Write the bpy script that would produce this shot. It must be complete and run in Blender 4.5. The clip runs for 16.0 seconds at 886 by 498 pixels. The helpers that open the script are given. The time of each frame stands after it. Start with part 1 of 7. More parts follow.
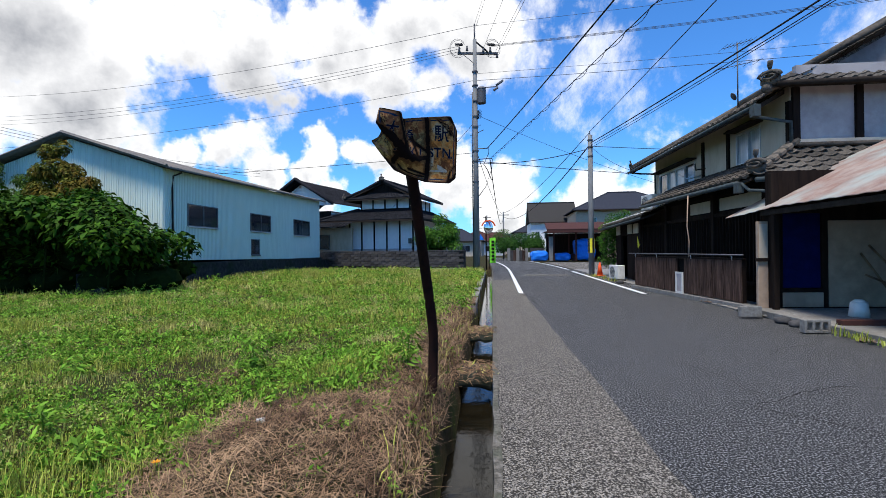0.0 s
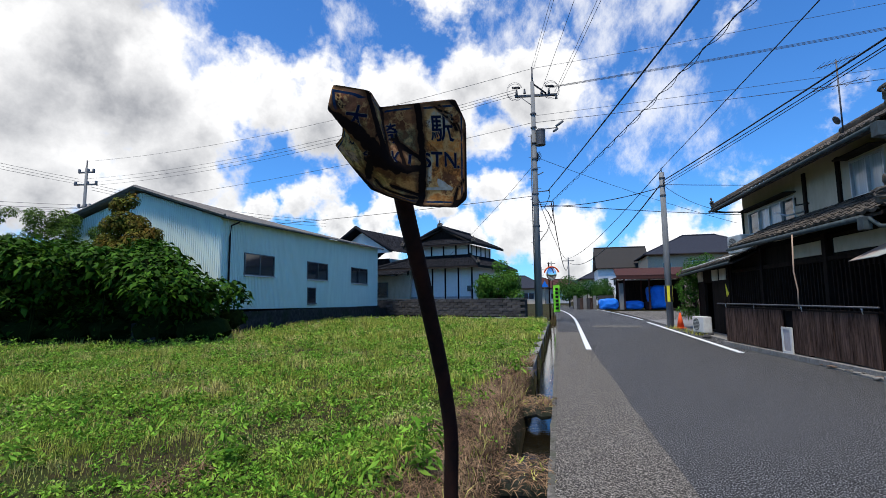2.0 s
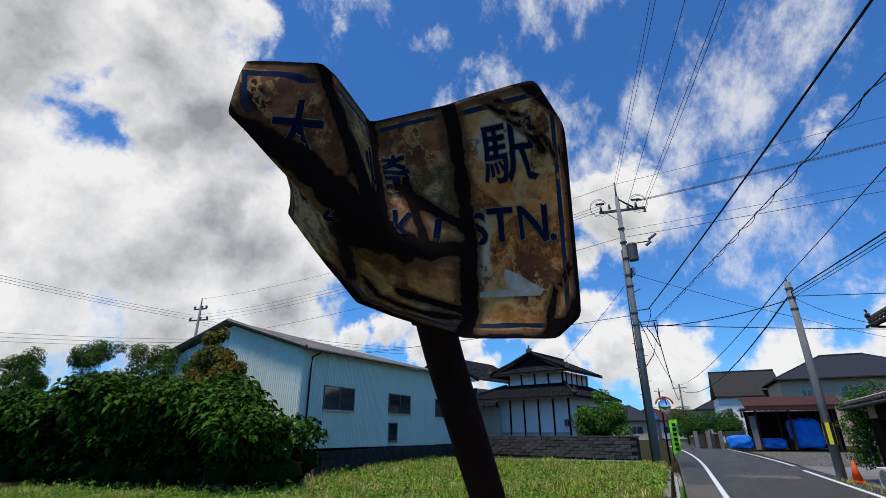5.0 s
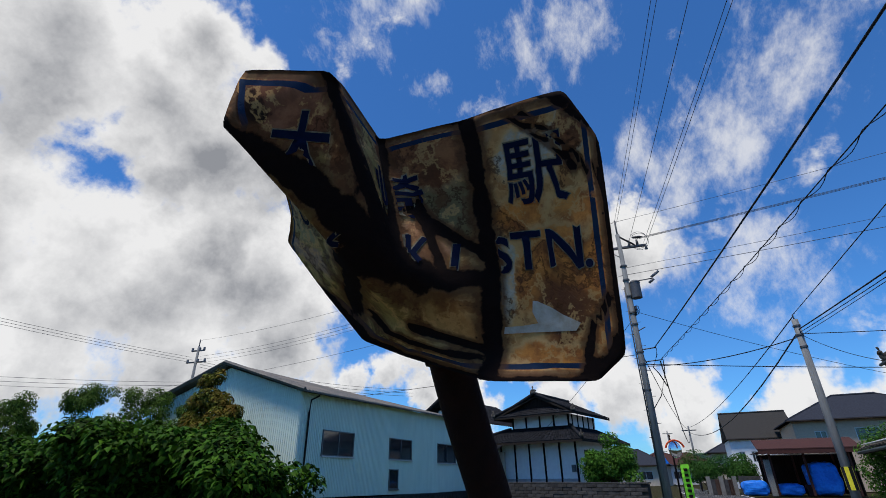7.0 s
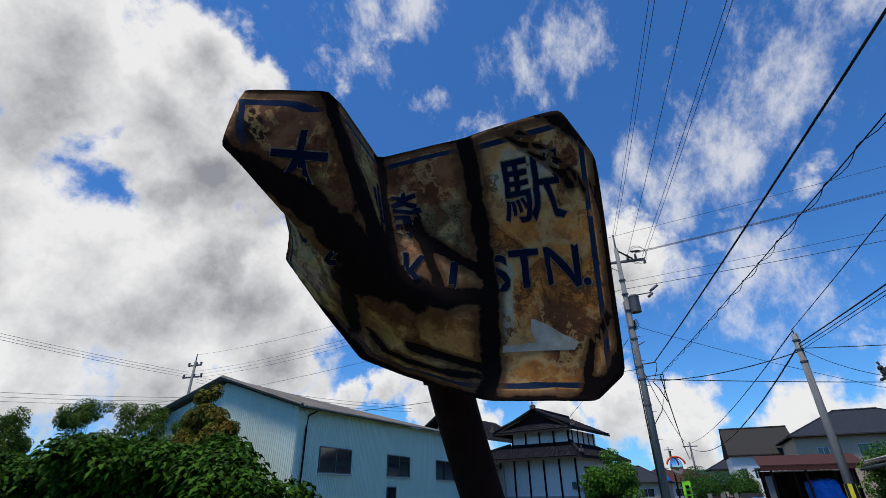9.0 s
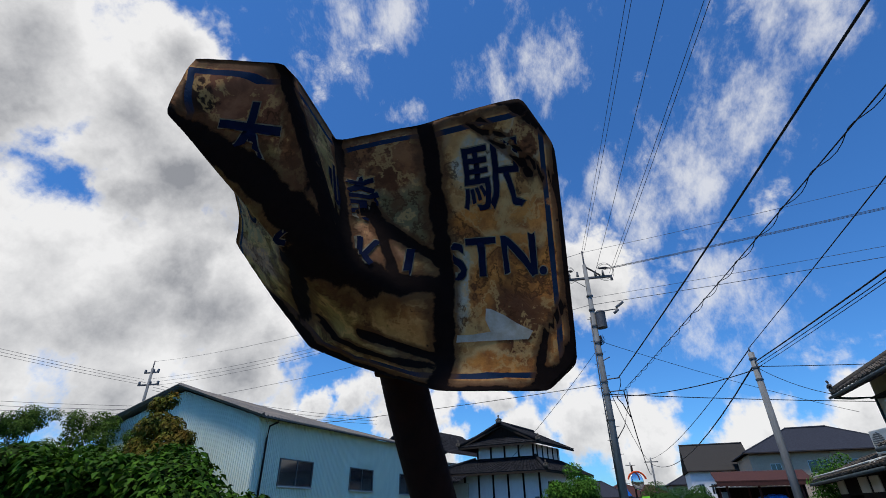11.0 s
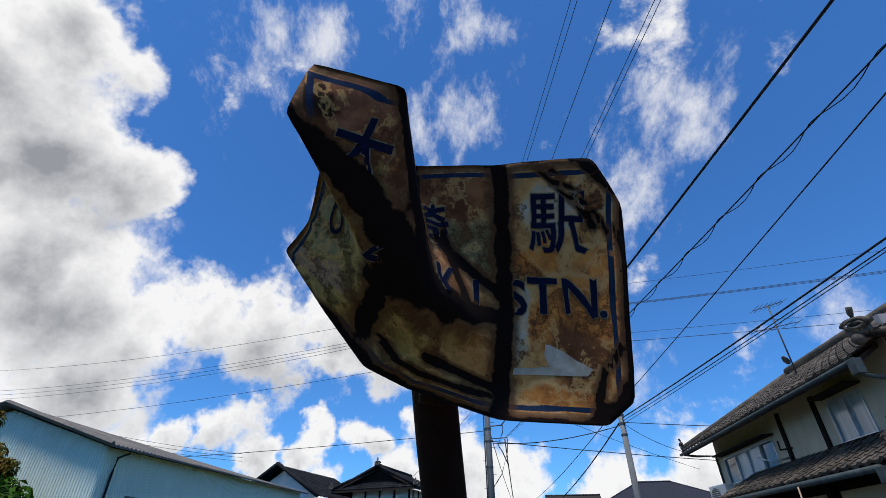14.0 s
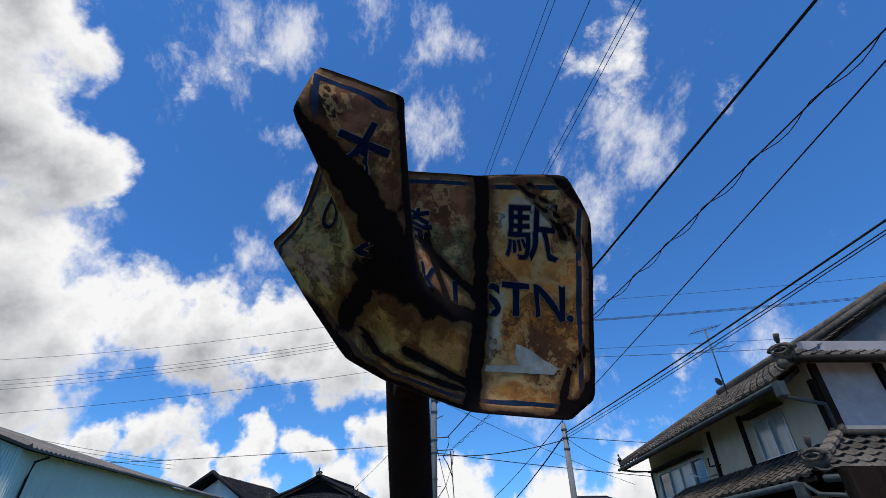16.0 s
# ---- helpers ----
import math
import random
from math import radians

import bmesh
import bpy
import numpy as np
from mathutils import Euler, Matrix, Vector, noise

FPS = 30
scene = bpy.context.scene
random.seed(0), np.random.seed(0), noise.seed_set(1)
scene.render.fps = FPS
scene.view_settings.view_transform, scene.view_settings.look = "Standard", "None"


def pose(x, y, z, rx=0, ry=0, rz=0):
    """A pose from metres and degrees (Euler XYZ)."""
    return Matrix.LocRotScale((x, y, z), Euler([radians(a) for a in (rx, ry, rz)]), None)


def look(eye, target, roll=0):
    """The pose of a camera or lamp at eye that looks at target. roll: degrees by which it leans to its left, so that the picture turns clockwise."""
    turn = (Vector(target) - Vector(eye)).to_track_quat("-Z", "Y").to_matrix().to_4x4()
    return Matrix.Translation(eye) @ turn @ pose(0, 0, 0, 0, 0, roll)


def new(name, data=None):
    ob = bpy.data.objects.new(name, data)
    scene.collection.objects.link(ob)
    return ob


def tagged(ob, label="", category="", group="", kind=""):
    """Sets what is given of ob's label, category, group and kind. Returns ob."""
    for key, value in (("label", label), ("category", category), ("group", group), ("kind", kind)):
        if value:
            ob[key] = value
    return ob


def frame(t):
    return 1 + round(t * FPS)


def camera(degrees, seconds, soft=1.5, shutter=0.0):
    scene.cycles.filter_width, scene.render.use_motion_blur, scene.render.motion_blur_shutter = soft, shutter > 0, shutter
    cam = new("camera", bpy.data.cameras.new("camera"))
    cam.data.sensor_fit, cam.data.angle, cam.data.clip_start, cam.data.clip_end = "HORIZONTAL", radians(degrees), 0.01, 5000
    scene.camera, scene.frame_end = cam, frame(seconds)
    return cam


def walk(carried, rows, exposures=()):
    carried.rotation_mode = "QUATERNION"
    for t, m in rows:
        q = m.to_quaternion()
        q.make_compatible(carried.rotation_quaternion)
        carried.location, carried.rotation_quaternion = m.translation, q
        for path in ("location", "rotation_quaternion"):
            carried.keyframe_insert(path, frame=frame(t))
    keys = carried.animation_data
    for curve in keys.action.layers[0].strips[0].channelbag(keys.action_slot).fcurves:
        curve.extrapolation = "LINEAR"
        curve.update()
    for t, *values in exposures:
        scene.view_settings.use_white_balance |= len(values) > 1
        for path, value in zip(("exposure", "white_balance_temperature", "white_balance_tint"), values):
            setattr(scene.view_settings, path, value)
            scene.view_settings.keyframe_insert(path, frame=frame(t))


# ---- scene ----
cam = camera(86.7, 16.0, soft=0.85)
PATH = [
    (0, (-0.107, 0.089, 1.337), (-0.047, 2.088, 1.343), -0.6),
    (0.5, (-0.082, 0.322, 1.355), (-0.073, 2.321, 1.398), -0.7),
    (1, (0.01, 0.612, 1.357), (-0.038, 2.61, 1.446), -0.6),
    (1.5, (0.12, 0.946, 1.39), (0.01, 2.938, 1.531), -0.6),
    (2, (0.175, 1.298, 1.409), (-0.031, 3.276, 1.617), -0.6),
    (2.5, (0.232, 1.627, 1.45), (-0.071, 3.584, 1.735), -0.4),
    (3, (0.228, 1.889, 1.488), (-0.151, 3.817, 1.863), -0.4),
    (3.5, (0.196, 2.129, 1.533), (-0.254, 4.017, 2.013), -0.3),
    (4, (0.177, 2.303, 1.593), (-0.314, 4.156, 2.164), -0.2),
    (4.5, (0.116, 2.373, 1.628), (-0.404, 4.19, 2.283), -0.2),
    (5, (0.075, 2.435, 1.644), (-0.456, 4.223, 2.367), -0.3),
    (7.5, (0.019, 2.519, 1.668), (-0.492, 4.234, 2.563), -0.7),
    (8, (0.021, 2.519, 1.671), (-0.49, 4.225, 2.581), -0.7),
    (8.5, (0.02, 2.516, 1.671), (-0.485, 4.217, 2.593), -0.7),
    (10.8, (0.037, 2.541, 1.65), (-0.379, 4.25, 2.602), -0.6),
    (11, (0.037, 2.556, 1.644), (-0.342, 4.263, 2.615), -0.6),
    (11.5, (0.002, 2.543, 1.653), (-0.265, 4.261, 2.642), -0.7),
    (12, (-0.133, 2.56, 1.651), (-0.287, 4.275, 2.668), -0.7),
    (12.5, (-0.205, 2.572, 1.648), (-0.274, 4.281, 2.684), -0.8),
    (13, (-0.225, 2.563, 1.641), (-0.236, 4.261, 2.697), -0.8),
    (13.5, (-0.226, 2.54, 1.636), (-0.204, 4.223, 2.716), -0.8),
    (14, (-0.229, 2.506, 1.622), (-0.181, 4.174, 2.723), -0.5),
    (14.5, (-0.243, 2.482, 1.606), (-0.152, 4.137, 2.726), -0.7),
    (15, (-0.248, 2.472, 1.592), (-0.118, 4.111, 2.73), -0.6),
    (15.5, (-0.262, 2.481, 1.575), (-0.085, 4.108, 2.726), -0.5),
    (16, (-0.276, 2.477, 1.583), (-0.046, 4.107, 2.719), -0.6),
]
walk(cam, [(t, look(eye, target, roll)) for t, eye, target, roll in PATH], exposures=[(0, 0.32), (1.5, 0.24), (3.0, 0.02), (5, -0.16), (8, -0.22), (11.5, -0.16), (13, -0.10), (16, -0.06)])

# ---- world, sun ----
SUN_EL, SUN_AZ = 69.0, -152.0          # degrees; azimuth from +y towards +x
world = bpy.data.worlds.new("sky")
world.use_nodes = True
scene.world = world
wn, wl = world.node_tree.nodes, world.node_tree.links


def wnode(kind, *ins, **props):
    n = wn.new(kind)
    for k, v in props.items():
        setattr(n, k, v)
    for i, v in enumerate(ins):
        if v is None:
            continue
        if hasattr(v, "is_linked"):
            wl.new(v, n.inputs[i])
        else:
            n.inputs[i].default_value = v
    return n


def wmath(op, a, b=None, c=None):
    return wnode("ShaderNodeMath", a, b, c, operation=op).outputs[0]


sky = wnode("ShaderNodeTexSky", sky_type="NISHITA", sun_disc=False, sun_elevation=radians(SUN_EL), sun_rotation=radians(SUN_AZ),
            air_density=1.0, dust_density=0.3, ozone_density=2.5)
heaven = wnode("ShaderNodeTexCoord").outputs["Generated"]
# cumulus banks: azimuth, elevation, radius in degrees
BANKS = [(-66, 40, 9), (-56, 41, 8), (-51, 44, 5), (-63, 35, 5), (-56, 33, 5), (-52, 30, 4), (-47, 35, 6), (-41, 34, 4.5), (-66, 23, 8), (-57, 19, 8), (-49, 20, 8), (-45, 25, 5), (-40, 22, 7), (-33, 21, 6),
         (-27, 23, 5), (-20, 22, 5), (-13, 24, 5), (-13, 20, 4), (-4, 21, 5), (-2, 25, 5), (7, 24, 5), (-36, 15, 5), (-46, 13, 6), (-58, 11, 7), (-23.5, 12.2, 3.0), (-26.5, 11.8, 2.2), (-13, 10.5, 2.6), (-7, 11.5, 2.8),
         (-19, 8.5, 2.4), (-12, 6.5, 3.0), (-4, 7, 3.4), (3, 8, 4.0), (10, 6, 4.0), (20, 5, 4.2), (30, 5, 4.2), (42, 6, 5), (0, 13, 3.5), (-30, 8, 4)]
VEILS = [(6, 28.5, 5), (13, 31, 6.5), (20, 34, 7), (28, 38, 6), (37, 43, 6), (20, 20, 7), (10, 24, 5), (0, 36, 4), (-8, 40, 3.5), (-16, 37, 3.2), (-1.5, 48, 5), (5, 50, 5), (-32, 52, 6), (-25, 55, 4.5),
         (-17, 45, 2.4), (8, 59, 3.5), (-5, 61.5, 3.5), (44, 18, 5), (-18, 31, 3.5), (-38, 28, 6)]
fine = wnode("ShaderNodeTexNoise", heaven, None, 5.5, 9.0, 0.62, 2.1).outputs[0]
wisps = wnode("ShaderNodeTexNoise", heaven, None, 2.2, 6.0, 0.6, 2.3).outputs[0]
puff = wnode("ShaderNodeVectorMath", wnode("ShaderNodeTexNoise", heaven, None, 7.0, 5.0, 0.6).outputs[1], (0.5, 0.5, 0.5), operation="SUBTRACT").outputs[0]
puff = wnode("ShaderNodeVectorMath", puff, None, None, 0.22, operation="SCALE").outputs[0]
puff.node.inputs["Scale"].default_value = 0.20
bent = wnode("ShaderNodeVectorMath", heaven, puff, operation="ADD").outputs[0]
total = veil = under = None
for b_az, b_el, b_r in BANKS + VEILS:
    spots = []
    for sink in (0.0, 0.45):
        ca, ce = radians(b_az), radians(b_el - sink * b_r)
        centre = (math.sin(ca) * math.cos(ce), math.cos(ca) * math.cos(ce), math.sin(ce))
        away = wnode("ShaderNodeVectorMath", bent, centre, operation="DISTANCE").outputs["Value"]
        spots.append(wmath("SUBTRACT", 1.0, wmath("DIVIDE", away, radians(b_r) * 1.25)))
        if (b_az, b_el, b_r) in VEILS:
            break
    if len(spots) == 1:
        veil = spots[0] if veil is None else wmath("SMOOTH_MAX", veil, spots[0], 0.25)
    else:
        total = spots[0] if total is None else wmath("SMOOTH_MAX", total, spots[0], 0.2)
        under = spots[1] if under is None else wmath("SMOOTH_MAX", under, spots[1], 0.1)
# thin broken cloud over the rest of the sky
streak = wnode("ShaderNodeMapping", heaven)
streak.inputs["Rotation"].default_value, streak.inputs["Scale"].default_value = (0.3, 0.5, 0.6), (2.2, 1.0, 1.4)
torn = wnode("ShaderNodeTexNoise", streak.outputs[0], None, 6.0, 10.0, 0.66, 2.2, None, 0.35).outputs[0]
veil = wmath("ADD", wmath("MULTIPLY", wmath("MAXIMUM", veil, -0.35), 0.95), wmath("MULTIPLY", wmath("SUBTRACT", torn, 0.53), 2.9))
haze = wnode("ShaderNodeMapRange", veil, 0.05, 1.10, 0.0, 0.74, interpolation_type="SMOOTHSTEP").outputs[0]
rest = wmath("MULTIPLY", wmath("SUBTRACT", wisps, 0.64), 2.0)
total = wmath("MAXIMUM", total, rest)
dens = wmath("ADD", total, wmath("MULTIPLY", wmath("SUBTRACT", fine, 0.52), 1.9))
cover = wnode("ShaderNodeMapRange", dens, -0.04, 0.34, 0.0, 0.98, interpolation_type="SMOOTHSTEP").outputs[0]
cover = wmath("MAXIMUM", cover, haze)
folds_ = wmath("ADD", wmath("MULTIPLY", wmath("SUBTRACT", wisps, 0.5), 1.7), wmath("MULTIPLY", wmath("SUBTRACT", fine, 0.5), 2.2))
thick = wnode("ShaderNodeMapRange", wmath("ADD", under, folds_), 0.22, 1.38, 0.0, 1.0).outputs[0]
body = wnode("ShaderNodeMix", thick, data_type="RGBA")
body.inputs[6].default_value = (9.9, 9.85, 9.8, 1)
body.inputs[7].default_value = (3.3, 3.4, 3.65, 1)
deep = wnode("ShaderNodeMix", 1.0, data_type="RGBA", blend_type="MULTIPLY")
wl.new(sky.outputs[0], deep.inputs[6])
deep.inputs[7].default_value = (0.50, 1.10, 1.76, 1)
mixed = wnode("ShaderNodeMix", cover, data_type="RGBA")
wl.new(deep.outputs[2], mixed.inputs[6])
wl.new(body.outputs[2], mixed.inputs[7])
wl.new(mixed.outputs[2], wn["Background"].inputs[0])
wn["Background"].inputs[1].default_value = 0.1
sun = new("sun", bpy.data.lights.new("sun", "SUN"))
sun.data.energy, sun.data.angle, sun.data.color = 4.0, radians(14), (1.0, 0.95, 0.87)
az, el = radians(SUN_AZ), radians(SUN_EL)
sun.matrix_world = look((0, 0, 30), (-math.sin(az) * math.cos(el), -math.cos(az) * math.cos(el), 30 - math.sin(el)))

# ---- materials ----


def stuff_mat(name, c1, c2, scale=8.0, rough=0.8, bump=0.3, c3=None, big=0.8, metal=0.0, island=0.0, objrand=0.0, spec=0.2, stretch=(1, 1, 1), bump_scale=None, sharp=(0.35, 0.65), detail=8):
    """Two-scale noise between c1 and c2, blotches of c3, relief from the finer noise."""
    m = bpy.data.materials.new(name)
    m.use_nodes = True
    n, l = m.node_tree.nodes, m.node_tree.links
    b = n["Principled BSDF"]
    tc = n.new("ShaderNodeTexCoord")
    mp = n.new("ShaderNodeMapping")
    mp.inputs["Scale"].default_value = stretch
    l.new(tc.outputs["Object"], mp.inputs[0])
    a = n.new("ShaderNodeTexNoise")
    a.inputs["Scale"].default_value, a.inputs["Detail"].default_value, a.inputs["Roughness"].default_value = scale, detail, 0.65
    l.new(mp.outputs[0], a.inputs[0])
    r = n.new("ShaderNodeMapRange")
    r.inputs[1].default_value, r.inputs[2].default_value = sharp
    l.new(a.outputs[0], r.inputs[0])
    mix = n.new("ShaderNodeMix")
    mix.data_type = "RGBA"
    mix.inputs[6].default_value, mix.inputs[7].default_value = (*c1, 1), (*c2, 1)
    l.new(r.outputs[0], mix.inputs[0])
    out = mix.outputs[2]
    g = n.new("ShaderNodeTexNoise")
    g.inputs["Scale"].default_value, g.inputs["Detail"].default_value = big, 5
    l.new(tc.outputs["Object"], g.inputs[0])
    if c3:
        r2 = n.new("ShaderNodeMapRange")
        r2.inputs[1].default_value, r2.inputs[2].default_value = 0.48, 0.68
        l.new(g.outputs[0], r2.inputs[0])
        m2 = n.new("ShaderNodeMix")
        m2.data_type = "RGBA"
        m2.inputs[7].default_value = (*c3, 1)
        l.new(r2.outputs[0], m2.inputs[0])
        l.new(out, m2.inputs[6])
        out = m2.outputs[2]
    if island or objrand:
        src = n.new("ShaderNodeNewGeometry").outputs["Random Per Island"] if island else n.new("ShaderNodeObjectInfo").outputs["Random"]
        k = island or objrand
        r3 = n.new("ShaderNodeMapRange")
        r3.inputs[3].default_value, r3.inputs[4].default_value = 1 - k, 1 + k
        l.new(src, r3.inputs[0])
        hs = n.new("ShaderNodeHueSaturation")
        l.new(r3.outputs[0], hs.inputs["Value"])
        l.new(out, hs.inputs["Color"])
        out = hs.outputs[0]
    l.new(out, b.inputs["Base Color"])
    b.inputs["Roughness"].default_value, b.inputs["Metallic"].default_value = rough, metal
    b.inputs["Specular IOR Level"].default_value = spec
    if bump:
        bp = n.new("ShaderNodeBump")
        bp.inputs["Strength"].default_value, bp.inputs["Distance"].default_value = bump, 0.02
        src = a
        if bump_scale:
            src = n.new("ShaderNodeTexNoise")
            src.inputs["Scale"].default_value, src.inputs["Detail"].default_value = bump_scale, 6
            l.new(tc.outputs["Object"], src.inputs[0])
        l.new(src.outputs[0], bp.inputs["Height"])
        l.new(bp.outputs[0], b.inputs["Normal"])
    return m


def leaf_mat(name, c1, c2, through_light=0.22, c3=None):
    m = stuff_mat(name, c1, c2, 3.0, 0.62, 0.0, island=0.65, spec=0.06, c3=c3, big=1.1)
    n, l = m.node_tree.nodes, m.node_tree.links
    b, o = n["Principled BSDF"], n["Material Output"]
    tr = n.new("ShaderNodeBsdfTranslucent")
    l.new(b.inputs["Base Color"].links[0].from_socket, tr.inputs[0])
    mx = n.new("ShaderNodeMixShader")
    mx.inputs[0].default_value = through_light
    l.new(b.outputs[0], mx.inputs[1])
    l.new(tr.outputs[0], mx.inputs[2])
    l.new(mx.outputs[0], o.inputs[0])
    return m


M_ASPHALT = stuff_mat("asphalt", (0.022, 0.022, 0.0225), (0.46, 0.45, 0.44), 72, 0.9, 0.9, spec=0.1, sharp=(0.495, 0.75), detail=2.0, big=0.5)
M_OLDPHALT = stuff_mat("old_asphalt", (0.030, 0.026, 0.021), (0.50, 0.445, 0.37), 72, 0.9, 0.9, sharp=(0.45, 0.75), detail=2.0, big=0.9)
M_LINE = stuff_mat("road_paint", (0.78, 0.78, 0.76), (0.6, 0.6, 0.58), 30, 0.7, 0.3)
M_CONC = stuff_mat("concrete", (0.26, 0.245, 0.22), (0.15, 0.14, 0.125), 14, 0.9, 0.5, c3=(0.15, 0.14, 0.12), big=1.3)
M_DARKCONC = stuff_mat("mossy_concrete", (0.060, 0.056, 0.050), (0.026, 0.024, 0.022), 6, 0.95, 0.6, c3=(0.03, 0.035, 0.02), big=1.5, spec=0.06)
M_POLE = stuff_mat("pole_concrete", (0.23, 0.23, 0.225), (0.16, 0.16, 0.155), 12, 0.85, 0.2, stretch=(1, 1, 0.15), spec=0.08)
M_SOIL = stuff_mat("soil_and_grass", (0.020, 0.022, 0.008), (0.05, 0.034, 0.018), 9, 0.95, 1.0, c3=(0.030, 0.040, 0.010), big=1.6, bump_scale=40, spec=0.06)
M_WATER = stuff_mat("ditch_water", (0.006, 0.005, 0.003), (0.012, 0.010, 0.006), 4, 0.03, 0.12, spec=0.25, bump_scale=14)
M_SHED = stuff_mat("corrugated_paint", (0.67, 0.76, 0.66), (0.59, 0.68, 0.60), 3, 0.6, 0.05, c3=(0.62, 0.70, 0.60), stretch=(1, 1, 0.2), spec=0.1)
M_SLATE = stuff_mat("grey_sheet_roof", (0.17, 0.155, 0.14), (0.09, 0.085, 0.08), 10, 0.9, 0.4, c3=(0.2, 0.17, 0.14))
M_FRAME = stuff_mat("aluminium_frame", (0.10, 0.10, 0.10), (0.16, 0.16, 0.16), 10, 0.45, 0.0, metal=0.4)
M_PALEFRAME = stuff_mat("pale_aluminium", (0.55, 0.56, 0.57), (0.45, 0.46, 0.47), 10, 0.4, 0.0, metal=0.5)
M_TILE = stuff_mat("smoked_roof_tile", (0.105, 0.090, 0.074), (0.040, 0.035, 0.030), 14, 0.85, 0.3, c3=(0.13, 0.105, 0.08), big=2.0, island=0.4, spec=0.1)
M_TILE1 = stuff_mat("roof_tile_piece", (0.125, 0.108, 0.088), (0.055, 0.048, 0.042), 14, 0.85, 0.3, c3=(0.15, 0.12, 0.09), big=2.0, objrand=0.4, spec=0.1)
M_BLACKTILE = stuff_mat("glazed_black_tile", (0.012, 0.012, 0.014), (0.030, 0.030, 0.033), 9, 0.8, 0.1, island=0.3, spec=0.03)
M_BLUEROOF = stuff_mat("slate_blue_roof", (0.040, 0.043, 0.055), (0.026, 0.028, 0.036), 6, 0.8, 0.1, spec=0.06)
M_GREYROOF = stuff_mat("dark_grey_roof", (0.050, 0.046, 0.042), (0.038, 0.035, 0.032), 6, 0.85, 0.1, spec=0.06)
M_PLASTER = stuff_mat("cream_plaster", (0.56, 0.48, 0.37), (0.44, 0.37, 0.28), 3, 0.9, 0.15, c3=(0.48, 0.41, 0.32), stretch=(1, 1, 0.4))
M_GREYPLASTER = stuff_mat("grey_plaster", (0.44, 0.40, 0.39), (0.32, 0.29, 0.285), 3, 0.9, 0.2, c3=(0.38, 0.345, 0.335))
M_WHITE = stuff_mat("white_plaster", (0.86, 0.84, 0.82), (0.78, 0.76, 0.75), 4, 0.85, 0.05, spec=0.1)
M_TIMBER = stuff_mat("charred_timber", (0.010, 0.007, 0.006), (0.024, 0.016, 0.012), 8, 0.85, 0.5, stretch=(1, 1, 0.1), spec=0.06)
M_BOARD = stuff_mat("weathered_board", (0.020, 0.012, 0.009), (0.11, 0.068, 0.052), 15, 0.9, 0.6, stretch=(1.5, 1.5, 0.12), objrand=0.25, spec=0.06)
M_BEAM = stuff_mat("dark_eave_wood", (0.022, 0.017, 0.014), (0.04, 0.032, 0.026), 6, 0.85, 0.3, spec=0.06)
M_TIN = stuff_mat("rusted_tin", (0.25, 0.145, 0.11), (0.37, 0.30, 0.25), 2.5, 0.8, 0.3, c3=(0.33, 0.35, 0.31), big=1.2)
M_GUTTER = stuff_mat("verdigris_gutter", (0.06, 0.08, 0.08), (0.035, 0.04, 0.042), 7, 0.6, 0.1)
M_BLUE = stuff_mat("blue_tarpaulin", (0.01, 0.13, 0.55), (0.015, 0.20, 0.70), 5, 0.45, 0.25, bump_scale=4)
M_NAVY = stuff_mat("navy_sheet", (0.005, 0.010, 0.075), (0.004, 0.007, 0.05), 5, 0.8, 0.1, spec=0.05)
# near-black: shade of rooms and gaps put into the colour; road cracks share it
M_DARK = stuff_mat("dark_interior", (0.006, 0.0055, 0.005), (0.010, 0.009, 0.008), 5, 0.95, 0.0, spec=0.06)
M_STEEL = stuff_mat("galvanised_steel", (0.12, 0.12, 0.125), (0.08, 0.08, 0.085), 12, 0.6, 0.1, metal=0.5)
M_WIRE = stuff_mat("cable_sheath", (0.012, 0.012, 0.014), (0.02, 0.02, 0.022), 5, 0.6, 0.0)
M_GREYWIRE = stuff_mat("grey_wire", (0.06, 0.065, 0.075), (0.045, 0.05, 0.06), 5, 0.6, 0.0)
M_PORC = stuff_mat("porcelain", (0.16, 0.16, 0.17), (0.11, 0.11, 0.12), 5, 0.4, 0.0)
M_ACWHITE = stuff_mat("off_white_casing", (0.66, 0.64, 0.58), (0.55, 0.53, 0.48), 6, 0.55, 0.0)
M_CONE = stuff_mat("orange_plastic", (0.85, 0.10, 0.02), (0.7, 0.08, 0.02), 9, 0.5, 0.0)
M_YELLOW = stuff_mat("yellow_cloth", (0.85, 0.75, 0.05), (0.7, 0.6, 0.04), 9, 0.7, 0.0)
M_GREENFLAG = stuff_mat("lime_banner_cloth", (0.30, 0.85, 0.05), (0.22, 0.7, 0.04), 4, 0.7, 0.0)
M_RED = stuff_mat("faded_red_sheet", (0.075, 0.027, 0.020), (0.05, 0.020, 0.016), 6, 0.75, 0.1)
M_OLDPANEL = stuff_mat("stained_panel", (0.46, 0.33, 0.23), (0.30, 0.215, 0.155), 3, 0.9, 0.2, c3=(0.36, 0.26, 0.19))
M_KERB = stuff_mat("worn_kerb", (0.20, 0.18, 0.15), (0.045, 0.04, 0.03), 26, 0.95, 0.8, c3=(0.07, 0.075, 0.05), big=3)
M_STONE = stuff_mat("rubble_stone", (0.075, 0.07, 0.068), (0.035, 0.034, 0.033), 5, 0.9, 0.5, objrand=0.3)
M_STRAW = stuff_mat("dry_straw", (0.33, 0.21, 0.115), (0.085, 0.046, 0.024), 3, 0.9, 0.0, island=0.85)
